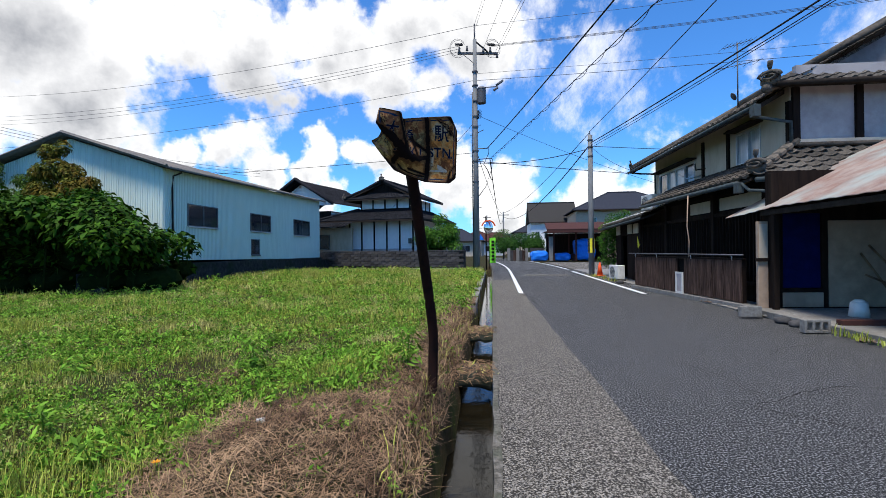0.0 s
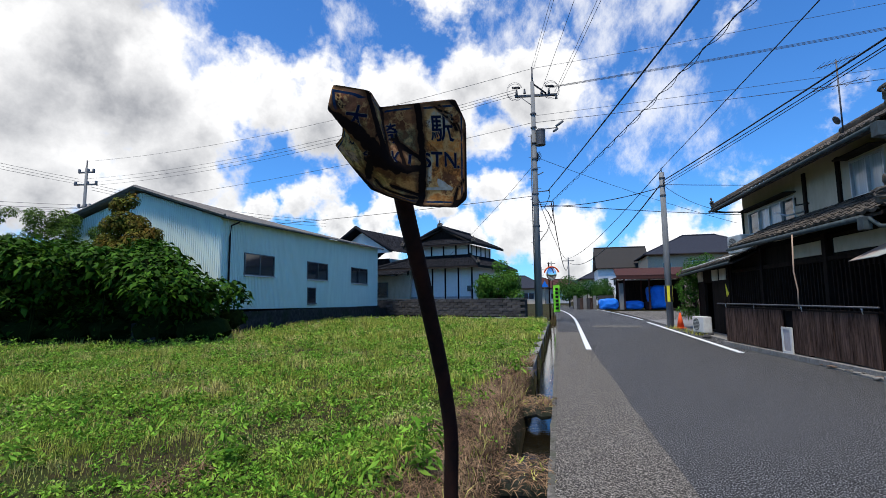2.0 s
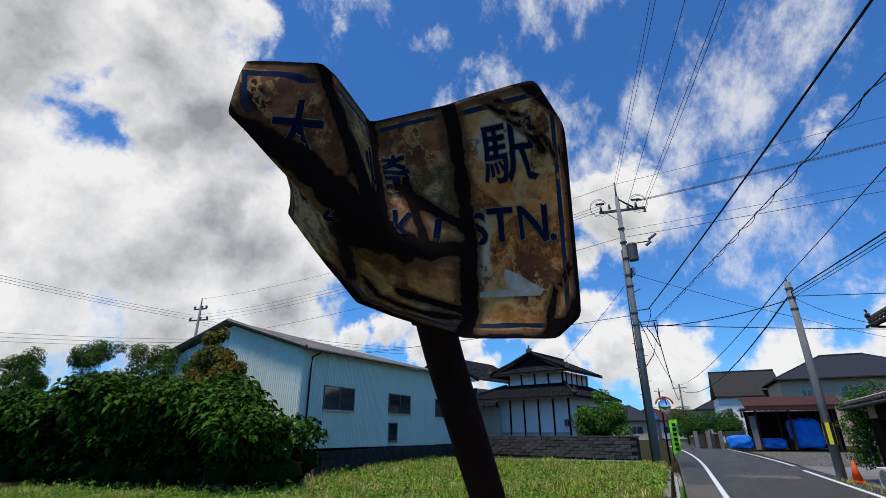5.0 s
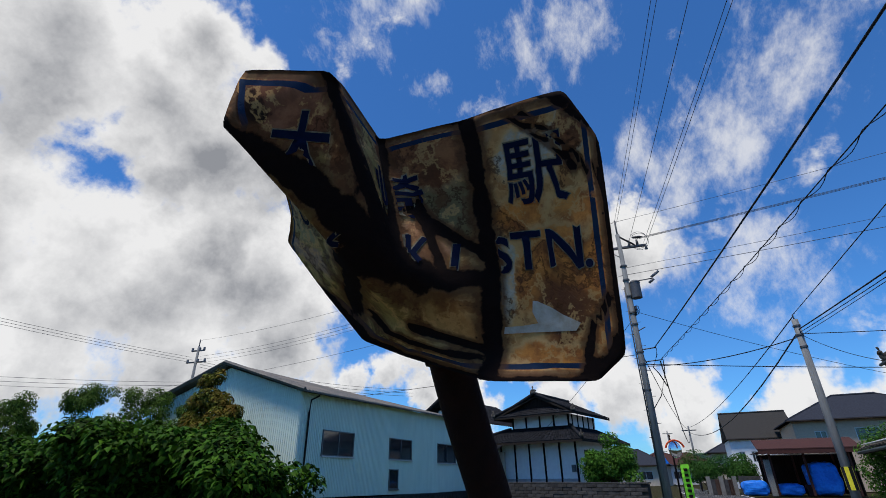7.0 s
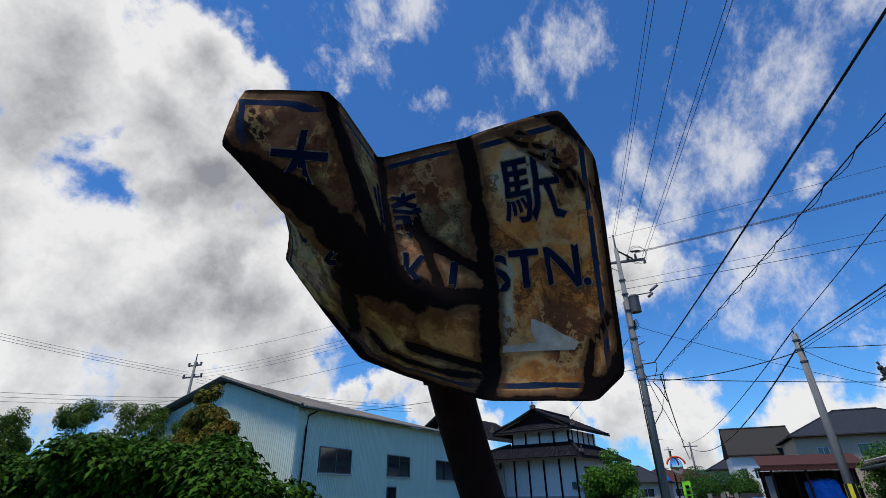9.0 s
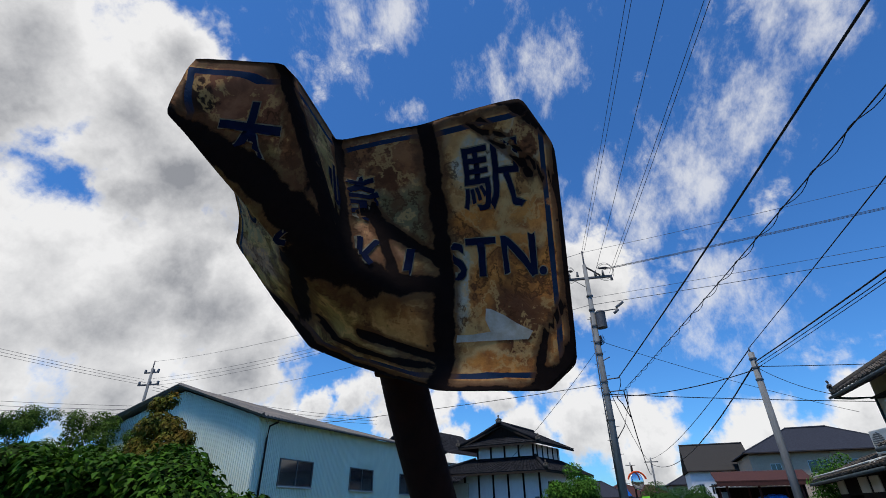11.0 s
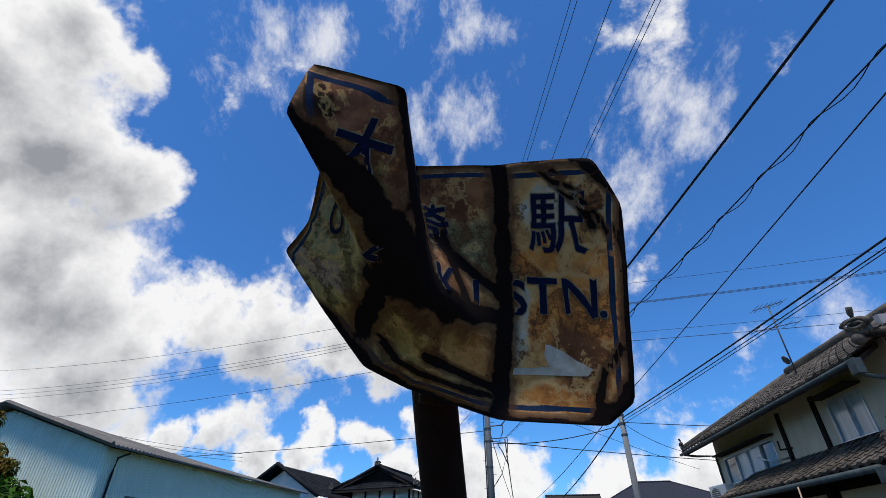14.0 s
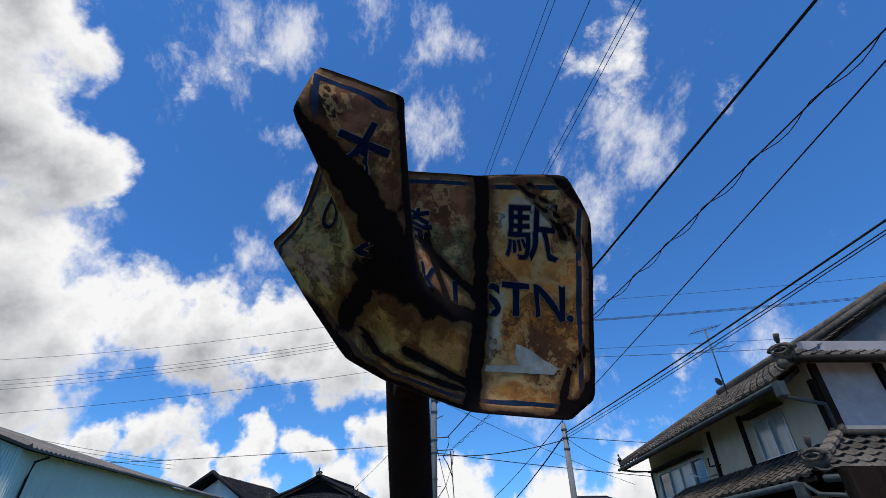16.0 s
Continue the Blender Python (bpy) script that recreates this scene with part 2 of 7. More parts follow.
M_GRASS = leaf_mat("grass_blades", (0.19, 0.25, 0.026), (0.45, 0.45, 0.095), c3=(0.52, 0.44, 0.16))
M_WEED = leaf_mat("broad_weed_leaves", (0.095, 0.23, 0.018), (0.23, 0.37, 0.045))
M_CLOVER = leaf_mat("small_weed_leaves", (0.075, 0.155, 0.014), (0.31, 0.38, 0.070), c3=(0.35, 0.36, 0.12))
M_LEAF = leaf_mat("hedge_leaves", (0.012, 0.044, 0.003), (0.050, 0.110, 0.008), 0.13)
M_TREELEAF = leaf_mat("tree_leaves", (0.035, 0.11, 0.012), (0.085, 0.18, 0.022))
M_RUSSET = leaf_mat("russet_leaves", (0.15, 0.080, 0.012), (0.11, 0.13, 0.018), c3=(0.06, 0.08, 0.012))
M_FINELEAF = leaf_mat("fine_pale_leaves", (0.035, 0.075, 0.010), (0.085, 0.14, 0.022))
M_DARKLEAF = leaf_mat("clipped_pine_leaves", (0.025, 0.075, 0.012), (0.045, 0.11, 0.018))
M_PETAL = stuff_mat("orange_petal", (0.80, 0.36, 0.02), (0.70, 0.26, 0.015), 40, 0.6, 0.0)
M_BARK = stuff_mat("bark", (0.07, 0.05, 0.035), (0.04, 0.03, 0.022), 12, 0.95, 0.6)
M_GLASS = stuff_mat("dark_window_glass", (0.015, 0.018, 0.022), (0.03, 0.034, 0.04), 1.5, 0.06, 0.0, spec=0.8)
M_CURTAIN = stuff_mat("pale_curtain_glass", (0.36, 0.38, 0.39), (0.25, 0.27, 0.28), 2, 0.12, 0.0, spec=0.7, stretch=(6, 6, 0.3))
M_MIRROR = stuff_mat("mirror", (0.75, 0.77, 0.8), (0.72, 0.74, 0.78), 2, 0.03, 0.0, metal=1.0)
M_INK = stuff_mat("blue_black_paint", (0.004, 0.007, 0.024), (0.008, 0.013, 0.036), 30, 0.8, 0.1, spec=0.04)

# ---- builders ----
ROAD_TURN = -6.62
ROAD = pose(0, 0, 0, 0, 0, ROAD_TURN)


def rd(v, u, z=0.0):
    """World place of v metres right of and u metres along the road's own axes."""
    return ROAD @ Vector((v, u, z))


def put(name, bm, mat, parent=None, label="", smooth=False, m=None):
    me = bpy.data.meshes.new(name)
    bm.to_mesh(me)
    bm.free()
    for one in (mat if isinstance(mat, (list, tuple)) else [mat]):
        me.materials.append(one)
    if smooth:
        me.polygons.foreach_set("use_smooth", [True] * len(me.polygons))
    ob = new(name, me)
    if m is not None:
        ob.matrix_world = m
    if parent:
        ob.parent = parent
    if label:
        ob["label"] = label
    return ob


part = put


def raw(name, verts, faces, mat, parent=None, label="", smooth=False, m=None):
    me = bpy.data.meshes.new(name)
    me.from_pydata(verts, [], faces)
    for one in (mat if isinstance(mat, (list, tuple)) else [mat]):
        me.materials.append(one)
    if smooth:
        me.polygons.foreach_set("use_smooth", [True] * len(me.polygons))
    ob = new(name, me)
    if m is not None:
        ob.matrix_world = m
    if parent:
        ob.parent = parent
    if label:
        ob["label"] = label
    return ob


def thing(name, m, label, category, group="", kind=""):
    ob = new(name)
    ob.matrix_world = m
    ob.empty_display_size = 0.2
    return tagged(ob, label, category, group, kind)


def blk(bm, x0, x1, y0, y1, z0, z1, bevel=0.0, m=None):
    t = Matrix.Translation(((x0 + x1) / 2, (y0 + y1) / 2, (z0 + z1) / 2)) @ Matrix.Diagonal((abs(x1 - x0), abs(y1 - y0), abs(z1 - z0), 1))
    g = bmesh.ops.create_cube(bm, size=1, matrix=(m or Matrix()) @ t)
    if bevel:
        es = list({e for v in g["verts"] for e in v.link_edges})
        bmesh.ops.bevel(bm, geom=es, offset=bevel, segments=1, affect="EDGES")
    return bm


def box(name, x0, x1, y0, y1, z0, z1, mat, parent=None, label="", bevel=0.006, m=None):
    return put(name, blk(bmesh.new(), x0, x1, y0, y1, z0, z1, bevel), mat, parent, label, m=m)


def tube(bm, pts, r, sides=8, r2=None):
    """A pipe through the points, tapering from r to r2, closed at both ends."""
    pts = [Vector(p) for p in pts]
    rings = []
    for i, p in enumerate(pts):
        d = (pts[min(i + 1, len(pts) - 1)] - pts[max(i - 1, 0)]).normalized()
        side = d.cross(Vector((0, 0, 1)) if abs(d.z) < 0.95 else Vector((1, 0, 0))).normalized()
        up = side.cross(d)
        rr = r + ((r2 if r2 is not None else r) - r) * i / max(1, len(pts) - 1)
        rings.append([bm.verts.new(p + rr * (math.cos(k * math.tau / sides) * side + math.sin(k * math.tau / sides) * up)) for k in range(sides)])
    for a, b in zip(rings, rings[1:]):
        for k in range(sides):
            bm.faces.new((a[k], a[(k + 1) % sides], b[(k + 1) % sides], b[k]))
    bm.faces.new(rings[0][::-1])
    bm.faces.new(rings[-1])
    return bm


def pipe(name, pts, r, mat, parent=None, label="", sides=8, r2=None, m=None):
    return put(name, tube(bmesh.new(), pts, r, sides, r2), mat, parent, label, smooth=True, m=m)


def leaves(points, normals, size, rng, aspect=0.5, droop=0.3):
    """Bent two-sided leaves: four triangles each, at points, roughly facing normals."""
    n = len(points)
    r = rng.normal(size=(n, 3))
    d = r - normals * (r * normals).sum(1, keepdims=True)
    d /= np.linalg.norm(d, axis=1, keepdims=True) + 1e-9
    nn = normals + 0.55 * rng.normal(size=(n, 3))
    nn /= np.linalg.norm(nn, axis=1, keepdims=True) + 1e-9
    s = np.cross(d, nn)
    s /= np.linalg.norm(s, axis=1, keepdims=True) + 1e-9
    ln = (size * rng.uniform(0.6, 1.3, n))[:, None]
    down = np.array([0, 0, -1.0])
    v = np.stack([points, points + d * ln * 0.5 + s * ln * aspect * 0.5, points + d * ln * 0.55 + nn * ln * 0.06,
                  points + d * ln * 0.5 - s * ln * aspect * 0.5, points + d * ln + down * ln * droop], 1).reshape(-1, 3)
    i = (np.arange(n) * 5)[:, None]
    f = np.concatenate([i + [0, 1, 2], i + [0, 2, 3], i + [1, 4, 2], i + [2, 4, 3]], 1).reshape(-1, 3)
    return v, f


def np_mesh(name, v, f, mat, parent=None, label="", m=None):
    me = bpy.data.meshes.new(name)
    v, f = np.asarray(v, dtype=np.float32), np.asarray(f, dtype=np.int32)
    k = f.shape[1]
    me.vertices.add(len(v))
    me.vertices.foreach_set("co", v.ravel())
    me.loops.add(f.size)
    me.loops.foreach_set("vertex_index", f.ravel())
    me.polygons.add(len(f))
    me.polygons.foreach_set("loop_start", np.arange(0, f.size, k, dtype=np.int32))
    me.update(calc_edges=True)
    me.materials.append(mat)
    ob = new(name, me)
    if m is not None:
        ob.matrix_world = m
    if parent:
        ob.parent = parent
    if label:
        ob["label"] = label
    return ob


def crown_points(blobs, n, rng, shell=0.55):
    """Places on and within lumpy clusters; blobs are x, y, z, radius, flattening."""
    w = np.array([b[3] ** 2 for b in blobs])
    pick = rng.choice(len(blobs), n, p=w / w.sum())
    b = np.array([blobs[i] for i in pick])
    d = rng.normal(size=(n, 3))
    d /= np.linalg.norm(d, axis=1, keepdims=True)
    rad = b[:, 3] * (1 - shell * rng.random(n) ** 2)
    p = b[:, :3] + d * rad[:, None] * np.stack([np.ones(n), np.ones(n), b[:, 4]], 1)
    nn = d + np.array([0, 0, 0.7])
    return p, nn / np.linalg.norm(nn, axis=1, keepdims=True)


def tree(name, place, blobs, n, size, mat, label, seed, trunk=0.12, group="", aspect=0.5, category="tree"):
    rng = np.random.default_rng(seed)
    t = thing(name, Matrix.Translation(place), label, category, group)
    p, nn = crown_points(blobs, n, rng)
    v, f = leaves(p, nn, size, rng, aspect)
    np_mesh("crown", v, f, mat, t)
    bm = bmesh.new()
    top = max(b[2] for b in blobs)
    tube(bm, [(0, 0, -0.2), (0.05, 0.02, top * 0.35), (0.0, 0.05, top * 0.7)], trunk, 8, trunk * 0.4)
    for b in blobs[:10]:
        tube(bm, [(0.03, 0.02, top * 0.3), (b[0] * 0.5, b[1] * 0.5, (top * 0.35 + b[2]) / 2), (b[0], b[1], b[2])], trunk * 0.45, 5, trunk * 0.1)
    put("trunk", bm, M_BARK, t, smooth=True)
    return t


def wavy_roof(name, corners, mat, parent, nx=None, rows=None, tile=0.27, step=0.025, wave=0.03, label=""):
    """Pantiles over a four-cornered slope (eave left, eave right, ridge right, ridge left): each tile curved, lapping the one below."""
    a, b, c, d = [Vector(p) for p in corners]
    nx = nx or max(2, int((b - a).length / tile))
    rows = rows or max(2, int((d - a).length / (tile * 0.9)))
    nrm = (b - a).cross(d - a).normalized()
    if nrm.z < 0:
        nrm = -nrm
    V, F = [], []
    prof = [(0.0, 0.0), (0.25, -0.5), (0.55, -0.35), (0.8, 0.8), (1.0, 0.35)]
    for j in range(rows):
        lo, hi = j / rows, (j + 1.12) / rows
        for i in range(nx):
            base = len(V)
            lift = random.uniform(-0.004, 0.004)
            for k, (t, lift_at) in enumerate(((lo, step), (hi, 0.0))):
                t = min(t, 1.0)
                for s, h in prof:
                    x = (i + s) / nx
                    p = a.lerp(b, x).lerp(d.lerp(c, x), t)
                    V.append(p + nrm * (wave * h + lift_at + lift + 0.02))
            for s, h in prof:
                x = (i + s) / nx
                p = a.lerp(b, x).lerp(d.lerp(c, x), lo)
                V.append(p + nrm * (wave * h - 0.012))
            for k in range(4):
                F.append((base + k, base + k + 1, base + 6 + k, base + 5 + k))
                F.append((base + 10 + k, base + 11 + k, base + k + 1, base + k))
    ob = raw(name, V, F, mat, parent, label)
    ob["kind"] = "stuff"
    return ob


def slab(name, corners, thick, mat, parent=None, label=""):
    bm = bmesh.new()
    top = [bm.verts.new(p) for p in corners]
    bot = [bm.verts.new(Vector(p) - Vector((0, 0, thick))) for p in corners]
    n = len(top)
    bm.faces.new(top)
    bm.faces.new(bot[::-1])
    for i in range(n):
        bm.faces.new((top[i], bot[i], bot[(i + 1) % n], top[(i + 1) % n]))
    bmesh.ops.recalc_face_normals(bm, faces=bm.faces)
    return put(name, bm, mat, parent, label)


def sag(a, b, drop, n=14):
    a, b = Vector(a), Vector(b)
    return [a.lerp(b, i / n) - Vector((0, 0, 4 * drop * (i / n) * (1 - i / n))) for i in range(n + 1)]

# ---- ground, road, ditch ----


def road_edge(u):
    return -0.09 + 0.019 * min(max(u, 0), 30)


def lump(x, y, s, seed=0.0):
    return noise.noise(Vector((x * s, y * s, seed)))


def ground_z(v, u):
    e = road_edge(u) - 0.02
    if v > e:
        return -0.07
    lip = e - 0.36 + 0.05 * lump(v * 0.2, u, 1.6, 3.0) * (1 if u < 10 else 0)
    if v > lip and u < 34:
        return -0.5
    back = lip - v
    rise = min(1.0, back / 0.22) ** 0.7 if u < 10.3 else 1.0
    bank = 0.10 * math.exp(-((back - 0.75) / 0.6) ** 2) if u < 11 else 0.0
    z = 0.13 + bank + 0.035 * lump(v, u, 1.1) + 0.03 * lump(v, u, 3.1, 5.0)
    z = -0.10 + (z + 0.10) * rise
    far = min(1.0, max(0.0, (back - 20) / 30))
    return z * (1 - far) - 0.07 * far


def lines(*spans):
    out = []
    for a, b, n in spans:
        out += [a + (b - a) * i / n for i in range(n)]
    return out + [spans[-1][1]]


VS = lines((-900, -120, 4), (-120, -30, 6), (-30, -12, 12), (-12, -3, 36), (-3, 0.5, 70), (0.5, 12, 6), (12, 60, 4), (60, 900, 4))
US = lines((-400, -20, 4), (-20, 0.5, 10), (0.5, 13, 125), (13, 40, 54), (40, 100, 10), (100, 1200, 6))
gv = [(v, u, ground_z(v, u)) for u in US for v in VS]
nv = len(VS)
gf = [(j * nv + i, j * nv + i + 1, (j + 1) * nv + i + 1, (j + 1) * nv + i) for j in range(len(US) - 1) for i in range(nv - 1)]
ground = tagged(raw("ground", gv, gf, M_SOIL, smooth=True, m=ROAD), "weedy soil of a vacant lot beside the road", "ground", kind="structure")


def strip(name, left, right, us, z, mat, label, category, thick=0.3):
    """A paved band between two edges given as functions of the way along."""
    n = len(us)
    V = [(left(u), u, z) for u in us] + [(right(u), u, z) for u in us] + [(left(u), u, z - thick) for u in us] + [(right(u), u, z - thick) for u in us]
    F = []
    for i in range(n - 1):
        F += [(i, n + i, n + i + 1, i + 1), (2 * n + i, 2 * n + i + 1, 3 * n + i + 1, 3 * n + i), (i, i + 1, 2 * n + i + 1, 2 * n + i), (n + i, 3 * n + i, 3 * n + i + 1, n + i + 1)]
    F += [(0, 2 * n, 3 * n, n), (n - 1, 2 * n - 1, 4 * n - 1, 3 * n - 1)]
    return tagged(raw(name, V, F, mat, m=ROAD), label, category, kind="structure")


def bend(u):
    """The road swings to the left in the distance."""
    return -0.0016 * max(0.0, u - 30) ** 2


far_us = lines((-30, 30, 30), (30, 140, 40))
strip("road", lambda u: road_edge(u) + bend(u), lambda u: 5.0 + 0.02 * max(0, u) + bend(u), far_us, 0.0, M_ASPHALT, "dark grey asphalt road with fine cracks", "road")
strip("road_patch", lambda u: road_edge(u) + 0.02, lambda u: 0.97 + 0.008 * u + 0.02 * lump(u, 1, 1.7), lines((-30, 21, 204)), 0.004, M_OLDPHALT, "lighter worn asphalt strip along the road's edge", "road", 0.02)
strip("trench_repair", lambda u: 1.9 + 0.12 * (u - 24), lambda u: 4.2 + 0.05 * (u - 24), lines((24.2, 25.6, 4)), 0.004, M_OLDPHALT, "paler patch of repaired asphalt", "road", 0.02)
strip("white_line", lambda u: 0.96 + 0.034 * (u - 14.7) + bend(u) - 0.002 * max(0, u - 26) ** 1.5, lambda u: 1.10 + 0.034 * (u - 14.7) + bend(u) - 0.002 * max(0, u - 26) ** 1.5,
      lines((14.6, 70, 50)), 0.008, M_LINE, "white painted edge line on the asphalt", "road marking", 0.01)
strip("white_line", lambda u: 4.52 + 0.042 * (u - 14.4), lambda u: 4.66 + 0.042 * (u - 14.4), lines((14.3, 28.6, 20)), 0.008, M_LINE, "white painted edge line on the asphalt", "road marking", 0.01)
strip("white_line", lambda u: 5.35 + 0.03 * (u - 31) + bend(u), lambda u: 5.49 + 0.03 * (u - 31) + bend(u), lines((31.5, 55, 20)), 0.008, M_LINE, "white painted edge line on the asphalt", "road marking", 0.01)
# cracks in the asphalt: thin sunken lines of tar
crack = bmesh.new()
for v0, u0, n, turn in ((2.2, 4.3, 26, 0.9), (2.4, 4.6, 18, -0.5), (3.0, 4.0, 20, 1.5), (2.1, 4.35, 16, 2.6), (3.4, 6.2, 18, 0.3)):
    p, a, last = Vector((v0, u0, 0.0025)), turn, None
    for i in range(n):
        a += random.uniform(-0.6, 0.6) * 0.7 + (turn - a) * 0.2
        q = p + Vector((math.sin(a), math.cos(a), 0)) * 0.07
        s = Vector((math.cos(a), -math.sin(a), 0)) * 0.005
        now = [crack.verts.new(p + s), crack.verts.new(p - s), crack.verts.new(q - s), crack.verts.new(q + s)]
        crack.faces.new(now)
        p = q
tagged(put("road_cracks", crack, M_DARK, m=ROAD), "fine dark cracks in the asphalt", "crack", kind="structure")
strip("kerb", lambda u: road_edge(u) - 0.035 + 0.016 * lump(u, 3, 2.3), lambda u: road_edge(u) + 0.015 + 0.02 * lump(u, 7, 2.9), lines((-10, 33, 172)), 0.014, M_KERB, "worn concrete lip between ditch and road", "kerb", 0.5)
strip("pavement", lambda u: 4.98 + 0.02 * max(0, u), lambda u: 14.0, lines((-30, 31, 61)), 0.035, M_CONC, "concrete and gravel strip before the old house", "pavement", 0.2)
strip("forecourt", lambda u: 5.7 + 0.02 * (u - 31), lambda u: 40.0, lines((30.5, 48, 10)), 0.03, M_OLDPHALT, "pale gravel forecourt of the car port", "pavement", 0.2)
strip("water", lambda u: road_edge(u) - 0.42, lambda u: road_edge(u) - 0.02, lines((-10, 33, 30)), -0.30, M_WATER, "dark still water in the roadside ditch", "water", 0.02)
strip("ditch_wall", lambda u: road_edge(u) - 0.60, lambda u: road_edge(u) - 0.40, lines((10.2, 27, 17)), 0.13, M_CONC, "concrete edging of the ditch against the field", "kerb", 0.6)
strip("field_path", lambda u: -14.0, lambda u: road_edge(u) - 0.6, lines((28.4, 29.3, 2)), 0.24, M_CONC, "narrow concrete path at the far end of the lot", "path", 0.2)

# slabs with weeds that bridge the ditch
for u0 in (5.35, 7.9):
    br = thing("ditch_bridge", ROAD @ Matrix.Translation((road_edge(u0) - 0.2, u0, 0)), "mossy slab with clods and weeds across the ditch", "slab", "slabs over the ditch")
    bm = bmesh.new()
    blk(bm, -0.28, 0.16, -0.28, 0.32, -0.14, 0.0, 0.02)
    bmesh.ops.subdivide_edges(bm, edges=bm.edges[:], cuts=3, use_grid_fill=True)
    for v in bm.verts:
        v.co += Vector((lump(v.co.x, v.co.y, 9, u0), lump(v.co.y, v.co.z, 9, u0), lump(v.co.x, v.co.z, 8, u0))) * 0.05
    part("slab", bm, M_DARKCONC, br)
    rng = np.random.default_rng(int(u0 * 10))
    pp = np.stack([rng.uniform(-0.25, 0.14, 420), rng.uniform(-0.24, 0.3, 420), rng.uniform(-0.05, 0.02, 420)], 1)
    v, f = leaves(pp[:90], np.tile([0, 0, 1.0], (90, 1)), 0.085, rng, 0.16, -0.5)
    np_mesh("grass_tuft", v, f, M_GRASS, br)
    pp = np.stack([rng.uniform(-0.30, 0.16, 900), rng.uniform(-0.30, 0.34, 900), rng.uniform(-0.06, 0.045, 900)], 1)
    v, f = leaves(pp, np.tile([0, 0, 1.0], (900, 1)), 0.10, rng, 0.06, 0.3)
    np_mesh("dead_grass", v, f, M_STRAW, br)

# ---- shed ----
SHED = pose(-10.24, 18.33, 0, 0, 0, -math.degrees(math.atan(0.14)))
shed = thing("shed", SHED, "long pale blue corrugated metal shed with a grey roof", "shed")
OPEN = [(1.4, 3.5, 2.45, 3.38), (6.4, 8.6, 2.45, 3.38), (11.65, 14.2, 2.4, 3.4), (6.45, 7.3, 1.2, 2.03)]


def base_z(s):
    return 1.06 - 0.012 * s


def eave_z(s):
    return 4.60 + 0.024 * s


def ribbed(name, length, zlo, zhi, opens, place, mat, parent, label=""):
    """Corrugated sheet standing along a line, with through openings; place(s, out, z) gives the point."""
    pitch, V, F = 0.10, [], []
    shape = [(0.0, 0.0), (0.3, 0.0), (0.42, 0.022), (0.78, 0.022), (0.9, 0.0)]
    ss = [(i + a) * pitch for i in range(int(length / pitch)) for a, _ in shape]
    oo = [b for i in range(int(length / pitch)) for _, b in shape]
    ss.append(length), oo.append(0.0)
    for k in range(len(ss) - 1):
        mid = (ss[k] + ss[k + 1]) / 2
        cuts = [(zlo(mid), zhi(mid))]
        for a, b, c, d in opens:
            if a < mid < b:
                cuts = [piece for lo, hi in cuts for piece in ((lo, min(hi, c)), (max(lo, d), hi)) if piece[1] - piece[0] > 0.01]
        for lo, hi in cuts:
            n = len(V)
            V += [place(ss[k], oo[k], lo), place(ss[k + 1], oo[k + 1], lo), place(ss[k + 1], oo[k + 1], hi), place(ss[k], oo[k], hi)]
            F.append((n, n + 1, n + 2, n + 3))
    ob = raw(name, V, F, mat, parent, label)
    bm = bmesh.new()
    bm.from_mesh(ob.data)
    bmesh.ops.remove_doubles(bm, verts=bm.verts, dist=0.0004)
    bm.to_mesh(ob.data)
    bm.free()
    return ob


ribbed("front_wall", 16.1, base_z, eave_z, OPEN, lambda s, o, z: (o, s, z), M_SHED, shed)
ribbed("gable_wall", 7.8, lambda s: 1.05, lambda s: 5.86 - abs(s - 3.9) * 0.32, [], lambda s, o, z: (-s, -o, z), M_SHED, shed)
box("back_wall", -7.85, -7.75, 0, 16.1, 0.9, 4.6, M_SHED, shed)
box("end_wall", -7.8, 0, 16.0, 16.08, 0.9, 4.9, M_SHED, shed)
# floor and added sheet coloured near-black as the shade inside the shed
box("floor", -7.7, -0.02, 0.1, 16, 0.85, 0.95, M_DARK, shed)
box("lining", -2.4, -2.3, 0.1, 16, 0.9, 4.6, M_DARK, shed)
bm = bmesh.new()
blk(bm, -7.9, 0.12, -0.1, 16.2, 0.05, 0.93, 0.02)
part("foundation", bm, M_DARKCONC, shed, "blackened concrete foundation")
box("sill_strip", 0.0, 0.05, 0.0, 16.1, 0.84, 0.93, M_PALEFRAME, shed)
for side, sgn in (("front", 1), ("back", -1)):
    V, F = [], []
    n = 170
    for i in range(n + 1):
        s = -0.35 + 16.8 * i / n
        w = 0.05 * (i % 2)
        lift = 0.022 * s if side == "front" else 0.0
        x = 0.38 if side == "front" else -8.2
        V += [(x, s, 4.62 + lift + w - 0.02), (-3.9, s, 6.0 + w), (x, s, 4.55 + lift), (-3.9, s, 5.93)]
    for i in range(n):
        a = 4 * i
        F += [(a, a + 4, a + 5, a + 1), (a + 2, a + 3, a + 7, a + 6), (a, a + 2, a + 6, a + 4)]
    F += [(0, 1, 3, 2), (4 * n, 4 * n + 2, 4 * n + 3, 4 * n + 1)]
    raw("roof_sheet", V, F, M_SLATE, shed, "weathered grey corrugated roof sheet")
for x0, x1, z0, z1 in ((0.42, -3.9, 4.62, 6.03), (-8.22, -3.9, 4.62, 6.03)):
    bm = bmesh.new()
    tube(bm, [(x0, -0.36, z0), (x1, -0.36, z1)], 0.085, 4)
    part("verge_board", bm, M_SLATE, shed)
